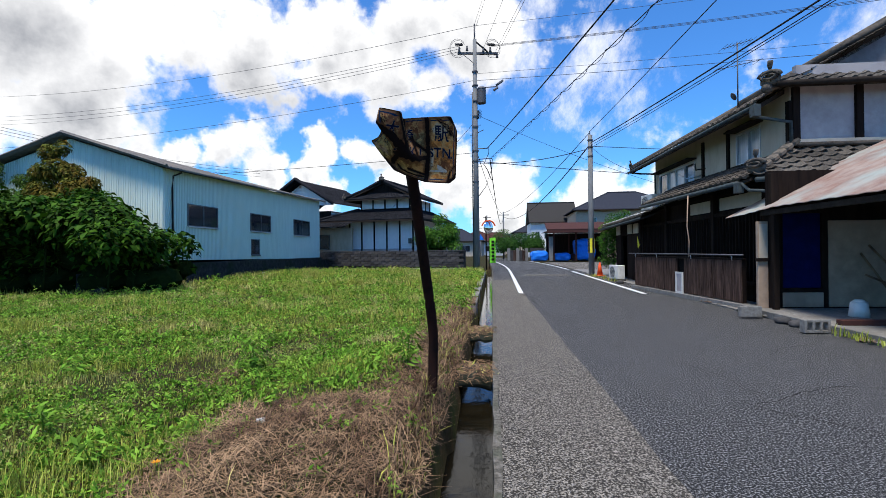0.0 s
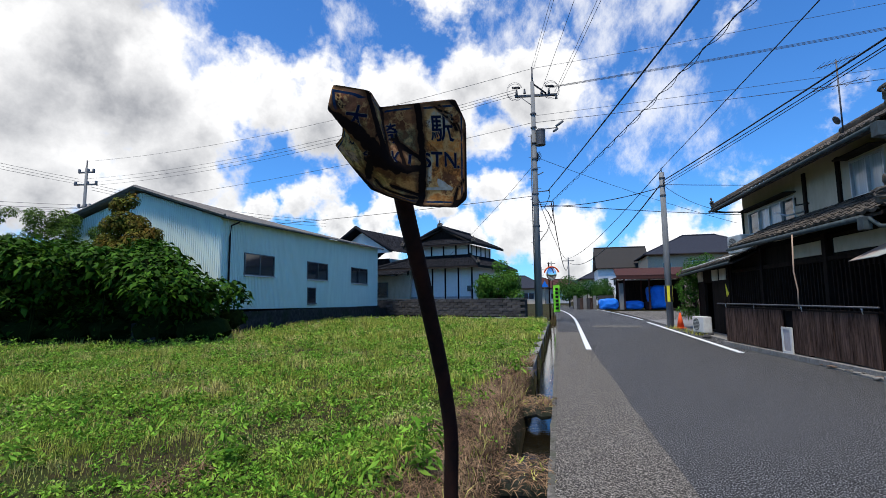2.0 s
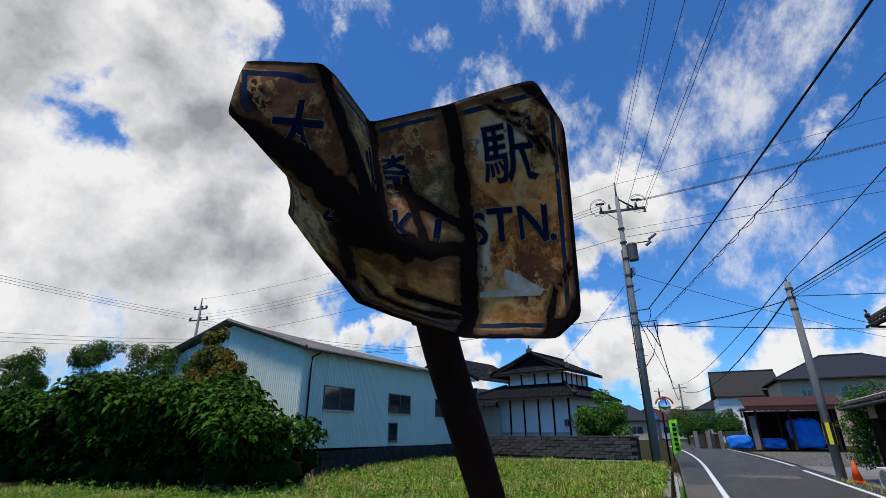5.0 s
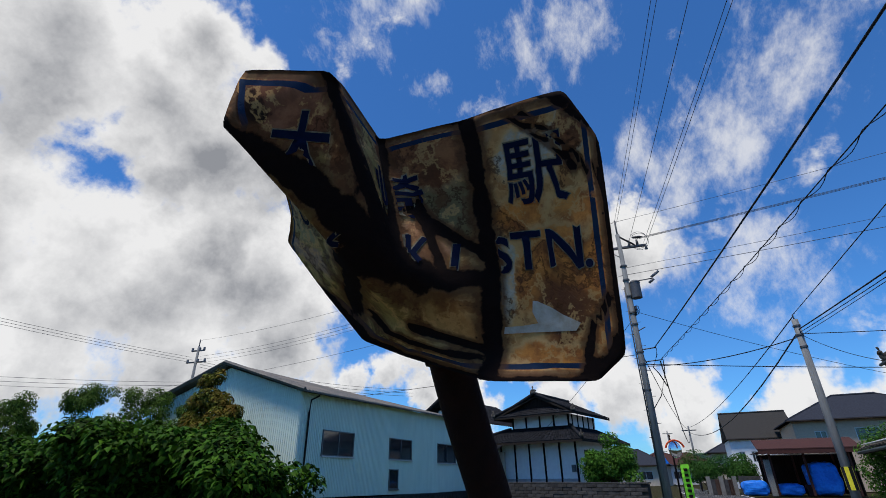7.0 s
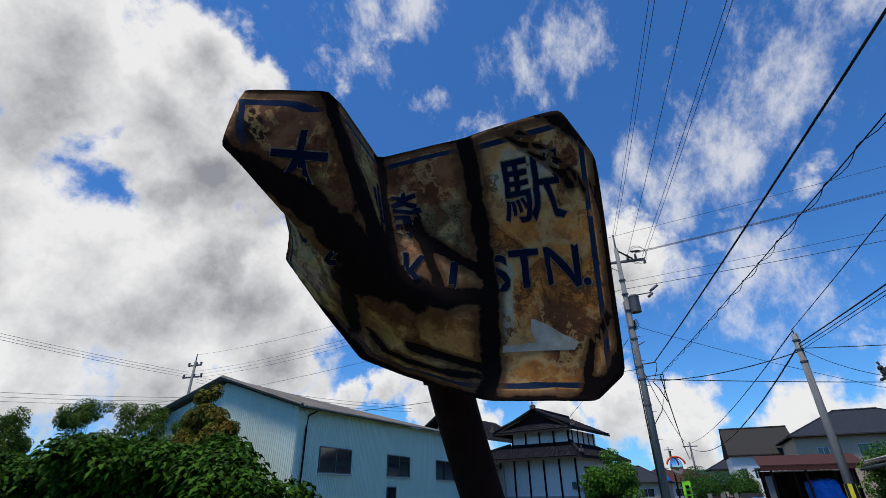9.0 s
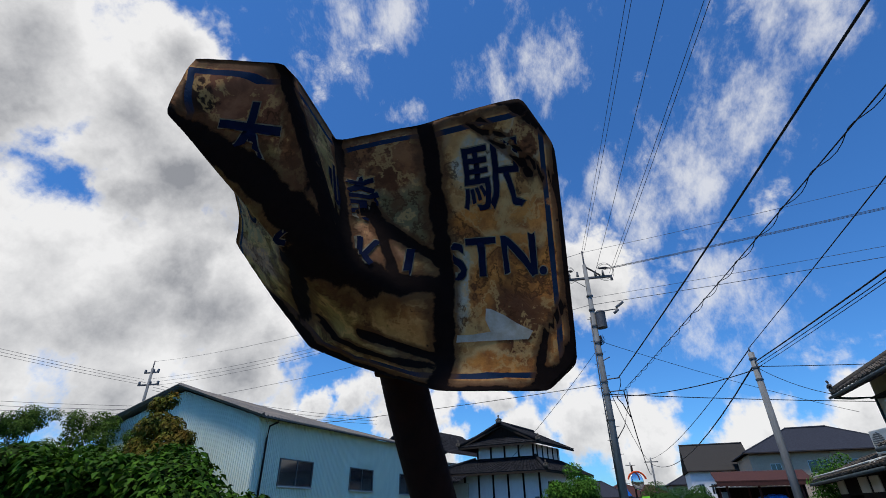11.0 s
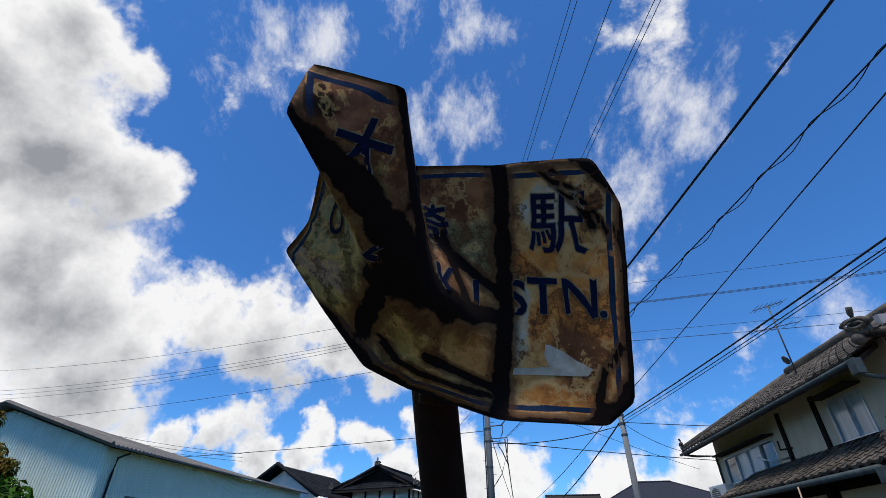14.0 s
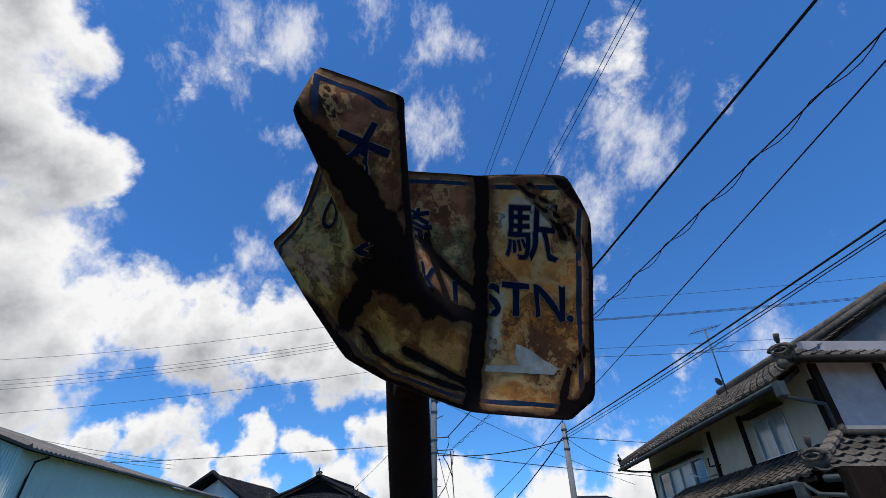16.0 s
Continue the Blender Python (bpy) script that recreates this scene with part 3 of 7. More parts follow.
pipe("downpipe", [(0.40, 0.55, 4.5), (0.12, 0.42, 4.35), (0.08, 0.42, 3.9), (0.08, 0.42, 1.0)], 0.035, M_BEAM, shed, "brown downpipe")


def window(parent, m, w, h, panes=2, mat=M_FRAME, glass=M_GLASS, depth=0.07, bar=0.04, name="window"):
    """A sliding window in the plane x-z of m: frame, meeting stiles and set-back panes."""
    f = bmesh.new()
    blk(f, 0, w, -depth / 2, depth / 2, 0, bar)
    blk(f, 0, w, -depth / 2, depth / 2, h - bar, h)
    blk(f, 0, bar, -depth / 2, depth / 2, bar, h - bar)
    blk(f, w - bar, w, -depth / 2, depth / 2, bar, h - bar)
    win = put(name, f, mat, parent, m=m)
    if parent:
        win.matrix_local = m
    for i in range(panes):
        a, b = bar + (w - 2 * bar) * i / panes, bar + (w - 2 * bar) * (i + 1) / panes
        box("pane", a + 0.004, b - 0.004, -0.012 + 0.016 * (i % 2), 0.0 + 0.016 * (i % 2), bar, h - bar, glass if not isinstance(glass, list) else glass[i % len(glass)], win, bevel=0)
        if i:
            box("stile", a - bar / 2, a + bar / 2, -depth / 2 + 0.002, depth / 2 - 0.002, bar, h - bar, mat, win, bevel=0)
    return win


for a, b, c, d in OPEN:
    w = window(shed, pose(0.02, a, c, 0, 0, 90), b - a, d - c, 2 if d > 2.2 else 1, glass=M_GLASS)
    sill = box("sill", -0.03, b - a + 0.03, -0.08, -0.03, -0.05, 0.0, M_PALEFRAME if d > 2.2 else M_FRAME, w)
wall = thing("retaining_wall", SHED, "low dark concrete wall beside the shed", "wall", kind="structure")
box("wall_block", -0.2, 0.1, 16.3, 19.2, 0.0, 0.75, M_DARKCONC, wall, bevel=0.02)
box("wall_block", -0.6, 0.34, -3.2, -0.2, 0.0, 0.72, M_DARKCONC, wall, bevel=0.03)

# ---- old house on the other side ----
house = thing("old_house", ROAD, "old two-storey tiled house with cream plaster and dark timber", "house")


def wall_open(name, along, t0, t1, a0, a1, z0, z1, opens, mat, parent, label=""):
    """A wall with thickness t0..t1 along u or v, with openings right through it."""
    bm = bmesh.new()
    A = sorted({a0, a1, *[x for o in opens for x in o[:2]]})
    Z = sorted({z0, z1, *[x for o in opens for x in o[2:]]})
    for p, q in zip(A, A[1:]):
        for r, s in zip(Z, Z[1:]):
            if any(o[0] <= p and q <= o[1] and o[2] <= r and s <= o[3] for o in opens):
                continue
            if along == "u":
                blk(bm, t0, t1, p, q, r, s)
            else:
                blk(bm, p, q, t0, t1, r, s)
    bmesh.ops.remove_doubles(bm, verts=bm.verts, dist=0.0005)
    return put(name, bm, mat, parent, label)


WIN_R, WIN_L = (12.3, 13.4, 3.52, 4.36), (15.9, 18.95, 3.40, 4.14)
wall_open("upper_front_wall", "u", 6.75, 6.88, 11.2, 19.3, 2.9, 4.95, [WIN_R, WIN_L], M_PLASTER, house)
wall_open("upper_end_wall", "v", 11.2, 11.33, 6.89, 14.0, 2.9, 5.4, [], M_GREYPLASTER, house, "grey plaster end wall with scuffs")
box("far_end_wall", 6.75, 14, 19.3, 19.42, 0, 4.9, M_PLASTER, house)
box("back_wall", 13.9, 14, 10, 19.4, 0, 4.9, M_PLASTER, house)
# upper floor and an added sheet, both coloured as unlit depth behind the windows
box("upper_floor", 6.3, 13.9, 10.2, 19.3, 2.75, 2.89, M_DARK, house)
box("inner_wall", 8.3, 8.4, 11.4, 19.2, 2.9, 4.9, M_DARK, house)
for u in (11.15, 13.75, 15.25):
    box("post", 6.70, 6.82, u, u + 0.13, 2.9, 4.6, M_TIMBER, house)
for v in (6.78, 8.1, 9.5):
    box("post", v, v + 0.15, 11.12, 11.22, 3.55, 4.9, M_TIMBER, house)
box("sill_board", 6.88, 13, 11.10, 11.2, 3.58, 3.72, M_PLASTER, house)
for (a, b, c, d), n, gl in ((WIN_R, 2, [M_CURTAIN]), (WIN_L, 4, [M_GLASS, M_CURTAIN, M_CURTAIN, M_GLASS])):
    window(house, pose(6.78, b, c, 0, 0, -90), b - a, d - c, n, M_PALEFRAME, gl, 0.12, 0.035)
    box("window_hood", 6.45, 6.76, a - 0.1, b + 0.1, d + 0.06, d + 0.10, M_BEAM, house)
box("window_sill", 6.62, 6.76, WIN_R[0] - 0.1, WIN_R[1] + 0.1, WIN_R[2] - 0.08, WIN_R[2] - 0.01, M_TIMBER, house)

# ground floor
wall_open("lower_front_wall", "u", 6.3, 6.42, 10.0, 19.3, 0, 2.75, [(11.2, 13.4, 0.5, 2.0), (14.0, 16.6, 0.4, 2.1)], M_TIMBER, house, "charred timber street front")
# added dark sheet that stands for shade behind the street front
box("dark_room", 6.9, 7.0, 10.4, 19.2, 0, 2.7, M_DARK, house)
for u in np.arange(10.3, 19.2, 0.155):
    box("lattice_bar", 6.22, 6.27, u, u + 0.035, 0.45, 2.15, M_TIMBER, house, bevel=0)
for u in (10.0, 11.1, 13.5, 16.8, 19.2):
    box("pillar", 6.16, 6.32, u, u + 0.16, 0.03, 2.78, M_TIMBER, house)
for z in (0.42, 2.16):
    box("rail", 6.19, 6.30, 10.1, 19.2, z, z + 0.1, M_TIMBER, house)
for a, b in ((10.25, 11.0), (11.3, 13.4), (13.7, 15.2)):
    box("plaster_panel", 6.28, 6.31, a, b, 2.33, 2.66, M_PLASTER, house)
wall_open("porch_wall", "v", 9.95, 10.05, 5.55, 13.9, 0.03, 2.85, [(5.82, 6.55, 0.5, 2.0), (6.66, 7.9, 0.13, 1.85)], M_TIMBER, house, "dark timber wall inside the porch")
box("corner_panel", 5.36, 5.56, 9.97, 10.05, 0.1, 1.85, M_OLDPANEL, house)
box("plaster_panel", 5.38, 5.54, 9.962, 9.97, 1.12, 1.80, M_PLASTER, house, bevel=0)
box("corner_rail", 5.30, 5.6, 9.93, 9.97, 1.05, 1.12, M_TIMBER, house)
box("corner_pillar", 5.55, 5.70, 9.85, 9.97, 0.03, 2.8, M_TIMBER, house)
box("blue_sheet", 5.83, 6.54, 9.98, 10.0, 0.52, 2.0, M_NAVY, house, "deep blue sheet hung in the doorway")
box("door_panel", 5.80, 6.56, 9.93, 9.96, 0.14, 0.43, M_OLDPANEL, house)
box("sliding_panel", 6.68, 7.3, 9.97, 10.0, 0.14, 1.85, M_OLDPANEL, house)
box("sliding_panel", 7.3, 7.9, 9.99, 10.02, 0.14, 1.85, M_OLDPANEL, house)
box("porch_step", 5.15, 8.5, 3.5, 9.9, 0.0, 0.13, M_CONC, house)
box("porch_beam", 5.3, 8.2, 7.7, 7.82, 0.13, 0.21, M_RED, house)
# unseen wall, added to keep sky light out of the porch
box("far_porch_wall", 8.6, 8.7, 3.4, 9.95, 0.0, 3.6, M_TIMBER, house)

# roofs
UE, UF = 4.53, 5.42
slab("roof_deck", [(6.0, 11.0, 4.50), (6.0, 19.9, 4.50), (10.3, 19.9, 6.92), (10.3, 11.75, 6.92), (7.5, 11.75, 5.34)], 0.10, M_BEAM, house)
slab("roof_deck", [(10.3, 11.75, 6.92), (10.3, 19.9, 6.92), (14.8, 19.9, 4.5), (14.8, 11.0, 4.5)], 0.1, M_BEAM, house)
slab("hip_deck", [(6.15, 10.78, 4.86), (14.5, 10.78, 4.86), (13.0, 12.1, 5.4), (7.5, 12.1, 5.4)], 0.08, M_BEAM, house)
wavy_roof("front_tiles", [(5.92, 19.95, UE), (5.92, 10.95, UE), (10.3, 11.7, 6.98), (10.3, 19.95, 6.98)], M_TILE, house)
slab("gable", [(7.45, 11.75, 5.40), (10.3, 11.75, 6.90), (13.1, 11.75, 5.40)], 0.02, M_GREYPLASTER, house)
raw("gable_face", [(7.45, 11.8, 5.38), (10.3, 11.8, 6.92), (13.15, 11.8, 5.38), (7.45, 11.86, 5.38), (10.3, 11.86, 6.92), (13.15, 11.86, 5.38)],
    [(0, 2, 1), (3, 4, 5), (0, 1, 4, 3), (1, 2, 5, 4), (0, 3, 5, 2)], M_GREYPLASTER, house)
for a, b in (((7.35, 11.6, 5.36), (10.35, 11.6, 7.02)), ((13.3, 11.6, 5.36), (10.25, 11.6, 7.02))):
    pipe("barge_board", [a, b], 0.09, M_BEAM, house, sides=4)
    pipe("verge_tiles", [Vector(a) + Vector((0, 0, 0.13)), Vector(b) + Vector((0, 0, 0.13))], 0.075, M_TILE, house)
wavy_roof("far_annex_tiles", [(5.5, 22.9, 2.32), (5.5, 17.2, 2.5), (7.2, 17.2, 3.2), (7.2, 22.9, 3.0)], M_TILE, house)
slab("annex_deck", [(5.56, 17.2, 2.44), (5.56, 22.9, 2.26), (7.2, 22.9, 2.95), (7.2, 17.2, 3.15)], 0.07, M_BEAM, house)
wall_open("annex_wall", "u", 6.1, 6.2, 19.3, 22.7, 0, 2.5, [(21.0, 21.9, 0.1, 1.9)], M_TIMBER, house)
box("annex_end", 6.1, 9, 22.6, 22.7, 0, 2.6, M_TIMBER, house)
# dark sheet added for the shade inside the annex doorway
box("annex_room", 7.0, 7.1, 19.5, 22.6, 0, 2.4, M_DARK, house)
for u in (19.5, 20.3, 22.0):
    box("plaster_panel", 6.07, 6.1, u, u + 0.6, 1.95, 2.35, M_PLASTER, house)
wavy_roof("skirt_tiles", [(5.5, 17.3, 2.86), (5.5, 10.5, 2.83), (6.76, 11.2, 3.5), (6.76, 17.3, 3.5)], M_TILE, house)
slab("skirt_deck", [(5.55, 10.55, 2.80), (5.55, 17.3, 2.83), (6.76, 17.3, 3.46), (6.76, 11.2, 3.46)], 0.06, M_BEAM, house)
slab("skirt_deck", [(5.6, 10.42, 2.80), (9.5, 10.12, 2.90), (9.5, 11.2, 3.5), (6.76, 11.2, 3.46)], 0.06, M_BEAM, house)
pipe("gutter", [(5.46, 10.9, 2.74), (5.46, 17.3, 2.79)], 0.055, M_GUTTER, house)
pipe("gutter", [(5.55, 10.36, 2.74), (9.5, 10.06, 2.92)], 0.055, M_GUTTER, house)
pipe("gutter", [(5.86, 10.9, 4.44), (5.86, 19.95, 4.44)], 0.045, M_GUTTER, house)
pipe("gutter", [(6.2, 10.72, 4.85), (14, 10.6, 4.9)], 0.06, M_BEAM, house)
pipe("gutter", [(5.45, 17.3, 2.40), (5.45, 22.95, 2.24)], 0.045, M_GUTTER, house)
pipe("downpipe", [(5.86, 11.0, 4.42), (5.95, 11.02, 4.22), (6.7, 11.08, 4.1), (6.72, 11.1, 3.6)], 0.04, M_GUTTER, house)
pipe("downpipe", [(5.5, 10.8, 2.72), (5.55, 10.6, 2.55), (5.62, 9.9, 2.45), (5.62, 9.86, 1.9), (5.62, 9.82, 0.05)], 0.035, M_GUTTER, house)
box("hopper", 5.40, 5.54, 10.78, 10.95, 2.52, 2.75, M_GUTTER, house)
box("hopper", 5.80, 5.95, 10.85, 11.03, 4.20, 4.46, M_GUTTER, house)
pipe("downpipe", [(5.9, 19.8, 4.42), (6.3, 19.75, 4.36), (6.72, 19.4, 4.3), (6.72, 19.36, 3.0)], 0.035, M_GUTTER, house)
pipe("ridge", [(10.3, 11.6, 7.1), (10.3, 19.95, 7.1)], 0.15, M_TILE, house, sides=10)
pipe("hip_ridge", [(6.05, 10.85, 4.78), (6.8, 11.35, 5.15), (7.5, 11.8, 5.55)], 0.10, M_TILE, house, sides=10)
pipe("flashing_ridge", [(6.8, 11.1, 3.60), (13, 11.1, 3.62)], 0.05, M_TILE, house)
pipe("gable_foot_ridge", [(7.4, 11.62, 5.46), (13, 11.62, 5.46)], 0.055, M_TILE, house)
pipe("verge_tiles", [(5.95, 19.95, 4.62), (10.3, 19.95, 7.05)], 0.09, M_TILE, house)


def hip_end(place, size, turn, parent):
    """Ridge-end ornament: a scrolled boss with a finial on it."""
    bm = bmesh.new()
    for s in (-1, 1):
        tube(bm, [(s * size * (0.2 + 0.75 * (1 - k / 20)) * math.cos(0.5 * k), -0.02 * k * size, size * 0.35 + size * 0.55 * (1 - k / 20) * math.sin(0.5 * k)) for k in range(16)], size * 0.17, 7, size * 0.07)
    blk(bm, -size * 0.85, size * 0.85, 0, size * 0.5, -size * 0.45, size * 0.5, size * 0.2)
    blk(bm, -size * 0.4, size * 0.4, -size * 0.1, size * 0.55, size * 0.3, size * 0.95, size * 0.15)
    tube(bm, [(0, size * 0.2, size * 0.7), (0, size * 0.1, size * 1.3), (size * 0.15, -size * 0.15, size * 1.75)], size * 0.2, 8, size * 0.24)
    ob = put("ridge_end_ornament", bm, M_TILE, parent, smooth=True)
    ob.matrix_local = pose(*place, 0, 0, turn)
    return ob


hip_end((6.1, 10.8, 4.95), 0.23, -50, house)
hip_end((5.62, 10.5, 3.02), 0.21, -50, house)
hip_end((5.95, 19.98, 4.72), 0.13, -90, house)
hip_end((10.3, 11.5, 7.15), 0.22, 0, house)
# stacked tiles of the lower hip, white-edged with old mortar
for i in range(6):
    t = i / 5
    p = Vector((5.72, 10.6, 2.98)).lerp(Vector((6.78, 11.15, 3.66)), t)
    box("hip_tile", -0.12, 0.12, -0.11, 0.11, -0.06, 0.06, M_TILE1, house, bevel=0.03).matrix_local = Matrix.Translation(p) @ pose(0, 0, 0, 0, -28, 28)
# porch of rusted tin; its near end, out of view, is lengthened to cut sky light
bm = bmesh.new()
n = 40
rows_ = []
for i in range(n + 1):
    u = 3.4 + 7.4 * i / n
    tip = max(0.0, (u - 9.6)) * 0.35
    w = 0.012 * (i % 2)
    rows_.append([bm.verts.new((5.35, u + (0.4 if i == n else 0), 2.10 - max(0, u - 9.4) * 0.07 + w)), bm.verts.new((7.1, u, 2.99 + w)), bm.verts.new((8.65, u, 3.7 + w))])
for a, b in zip(rows_, rows_[1:]):
    for k in range(2):
        bm.faces.new((a[k], b[k], b[k + 1], a[k + 1]))
g = bmesh.ops.extrude_face_region(bm, geom=bm.faces[:])
bmesh.ops.translate(bm, verts=[x for x in g["geom"] if isinstance(x, bmesh.types.BMVert)], vec=(0, 0, -0.012))
bmesh.ops.recalc_face_normals(bm, faces=bm.faces)
part("porch_roof", bm, M_TIN, house, "rusted ribbed tin porch roof, pink and grey")
box("porch_eave_board", 5.42, 5.48, 5.2, 10.0, 1.96, 2.06, M_BEAM, house)
for u in (3.6, 9.6):
    box("porch_post", 5.45, 5.55, u, u + 0.1, 0.03, 2.02, M_TIMBER, house)
for k, (a, b) in enumerate((((7.3, 9.0, 0.13), (7.15, 9.8, 1.2)), ((7.5, 8.6, 0.13), (7.3, 9.8, 1.35)), ((7.0, 9.5, 0.8), (7.7, 8.2, 0.15)))):
    tagged(pipe("garden_stake", [rd(*a), rd(*b)], 0.02, M_STRAW), "bamboo stake leaning in the porch", "stake", "stakes in the porch")
# bracket, antenna, air conditioner pipe
pipe("phone_bracket", [(6.75, 15.35, 3.6), (6.3, 15.4, 3.5), (6.2, 15.6, 3.6), (6.2, 15.8, 3.66)], 0.022, M_PALEFRAME, house)
pipe("phone_bracket", [(6.75, 15.2, 3.78), (6.4, 15.1, 3.72), (6.35, 15.0, 3.9)], 0.02, M_BEAM, house)

# individual tiles on the two slopes nearest to the road
bm = bmesh.new()
prof = [(-0.14, 0.0), (-0.07, -0.018), (0.02, -0.012), (0.09, 0.028), (0.14, 0.012)]
for t, y in ((0.0, 0.0), (0.012, 0.27)):
    for x, z in prof:
        bm.verts.new((x, y, z + 0.024 - 0.09 * y))
for x, z in prof:
    bm.verts.new((x, 0.0, z - 0.004))
bm.verts.ensure_lookup_table()
for k in range(4):
    bm.faces.new([bm.verts[i] for i in (k, k + 1, k + 6, k + 5)])
    bm.faces.new([bm.verts[i] for i in (10 + k, 11 + k, k + 1, k)])
tile_mesh = bpy.data.meshes.new("roof_tile")
bm.to_mesh(tile_mesh)
bm.free()
tile_mesh.materials.append(M_TILE1)


def lay_tiles(e0, e1, r0, r1, rows, parent):
    e0, e1, r0, r1 = [Vector(p) for p in (e0, e1, r0, r1)]
    for j in range(rows):
        a, b = e0.lerp(r0, j / rows), e1.lerp(r1, j / rows)
        n = max(1, int((b - a).length / 0.28))
        x = (b - a).normalized()
        up = (r0.lerp(r1, 0.5) - e0.lerp(e1, 0.5))
        y = (up - x * up.dot(x)).normalized()
        turn = Matrix((x, y, x.cross(y))).transposed().to_4x4()
        for i in range(n):
            ob = new("roof_tile", tile_mesh)
            ob.parent = parent
            ob.matrix_local = Matrix.Translation(a.lerp(b, (i + 0.5) / n) + Vector((0, 0, 0.03 + random.uniform(-0.004, 0.004)))) @ turn @ pose(0, 0, 0, 0, 0, random.uniform(-2, 2))


lay_tiles((5.55, 10.42, 2.83), (9.6, 10.1, 2.93), (6.76, 11.12, 3.5), (9.6, 11.12, 3.54), 5, house)
lay_tiles((6.1, 10.75, 4.88), (10.4, 10.72, 4.9), (7.45, 11.7, 5.42), (10.4, 11.7, 5.42), 5, house)

# ---- bent station sign on its leaning post ----
POST = [(-0.09, 4.05, -0.15), (-0.09, 4.07, 0.06), (-0.082, 4.09, 0.40), (-0.078, 4.07, 0.62), (-0.098, 4.01, 0.85), (-0.124, 3.93, 1.06), (-0.165, 3.71, 1.40), (-0.187, 3.55, 1.60), (-0.214, 3.405, 1.80), (-0.232, 3.31, 1.97), (-0.238, 3.28, 2.03)]
M_RUSTPOST = stuff_mat("rusted_post", (0.022, 0.009, 0.006), (0.011, 0.006, 0.005), 14, 0.9, 0.5, c3=(0.036, 0.013, 0.008), big=4, spec=0.1)
sign = thing("station_sign", pose(-0.135, 4.05, 0.09), "rusted, crumpled enamel station sign on a leaning post", "sign")
UNDO = sign.matrix_world.inverted()


def smooth_path(pts, n=6):
    out = []
    P = [Vector(p) for p in pts]
    P = [2 * P[0] - P[1]] + P + [2 * P[-1] - P[-2]]
    for i in range(1, len(P) - 2):
        for k in range(n):
            t = k / n
            a, b, c, d = P[i - 1:i + 3]
            out.append(0.5 * ((2 * b) + (c - a) * t + (2 * a - 5 * b + 4 * c - d) * t * t + (3 * b - a - 3 * c + d) * t ** 3))
    return out + [P[-2]]


post_ob = pipe("post", [UNDO @ p for p in smooth_path(POST, 4)], 0.041, M_RUSTPOST, sign, "rust-brown steel pipe", sides=20)

# the plate: a flat enamelled sheet (x, y) creased into facets (x, y, out); corners of the crease pattern
S_O, S_X, S_Y = Vector((-0.02, 3.165, 1.99)), Vector((0.99955, 0.0, -0.03)), Vector((0.0211, -0.2952, 0.9552))
S_W = S_X.cross(S_Y).normalized()
CREASE = {
    "E": (-0.095, 0.212, -0.098, 0.210, -0.004), "F": (0.055, 0.215, 0.056, 0.220, 0.018), "G": (0.105, 0.130, 0.098, 0.130, 0.024),
    "H": (0.105, -0.165, 0.098, -0.172, 0.010), "I": (0.062, -0.212, 0.056, -0.208, 0.004), "J": (-0.100, -0.212, -0.103, -0.205, -0.010),
    "D": (-0.240, 0.212, -0.250, 0.196, 0.006), "B": (-0.385, 0.212, -0.249, 0.241, 0.164), "A": (-0.505, 0.212, -0.379, 0.264, 0.182),
    "C": (-0.530, 0.125, -0.400, 0.171, 0.200), "N": (-0.525, 0.062, -0.366, 0.140, 0.130), "O": (-0.520, -0.035, -0.402, 0.082, 0.035), "L": (-0.530, -0.130, -0.457, 0.052, -0.032),
    "M": (-0.420, -0.200, -0.384, -0.045, -0.028), "K": (-0.325, -0.212, -0.311, -0.133, -0.024), "k": (-0.230, -0.212, -0.243, -0.164, -0.036),
    "P": (-0.235, -0.035, -0.203, -0.028, 0.068), "V": (-0.310, -0.045, -0.285, -0.018, 0.080), "Q": (-0.150, -0.062, -0.143, -0.057, 0.026),
    "S": (-0.095, -0.055, -0.085, -0.045, -0.045), "R": (-0.098, -0.165, -0.095, -0.165, -0.050), "T": (-0.095, 0.100, -0.092, 0.100, -0.028),
    "Z": (0.010, 0.020, 0.010, 0.020, -0.024), "Y": (-0.215, -0.135, -0.215, -0.118, 0.000), "U": (-0.205, 0.085, -0.200, 0.090, -0.014),
    "X": (0.040, -0.120, 0.040, -0.120, -0.010), "W": (0.060, 0.110, 0.060, 0.110, -0.010),
}
FACETS = "EDU EUT DBP DPU BAC BCP CNV CVP NOV OLV LMV VMY MKY VYP PYQ KkY kJY YJR YRQ QRS PQU UQS UST TSZ EFW ETW TZW FGW GHW HXW ZXW SXZ SRX RIX RJI HIX".split()
# fold each facet finely; keep the flat place of every vertex for paint and letters
CUT = 12
flat_of, place_of, faces_, index = [], [], [], {}


def facet_vertex(f, i, j):
    w3 = (CUT - i - j, i, j)
    key = tuple(sorted((f[k], w3[k]) for k in range(3) if w3[k]))
    if key not in index:
        index[key] = len(flat_of)
        c = [sum(CREASE[f[k]][q] * w3[k] for k in range(3)) / CUT for q in range(5)]
        flat_of.append((c[0], c[1]))
        place_of.append(Vector(c[2:]))
    return index[key]


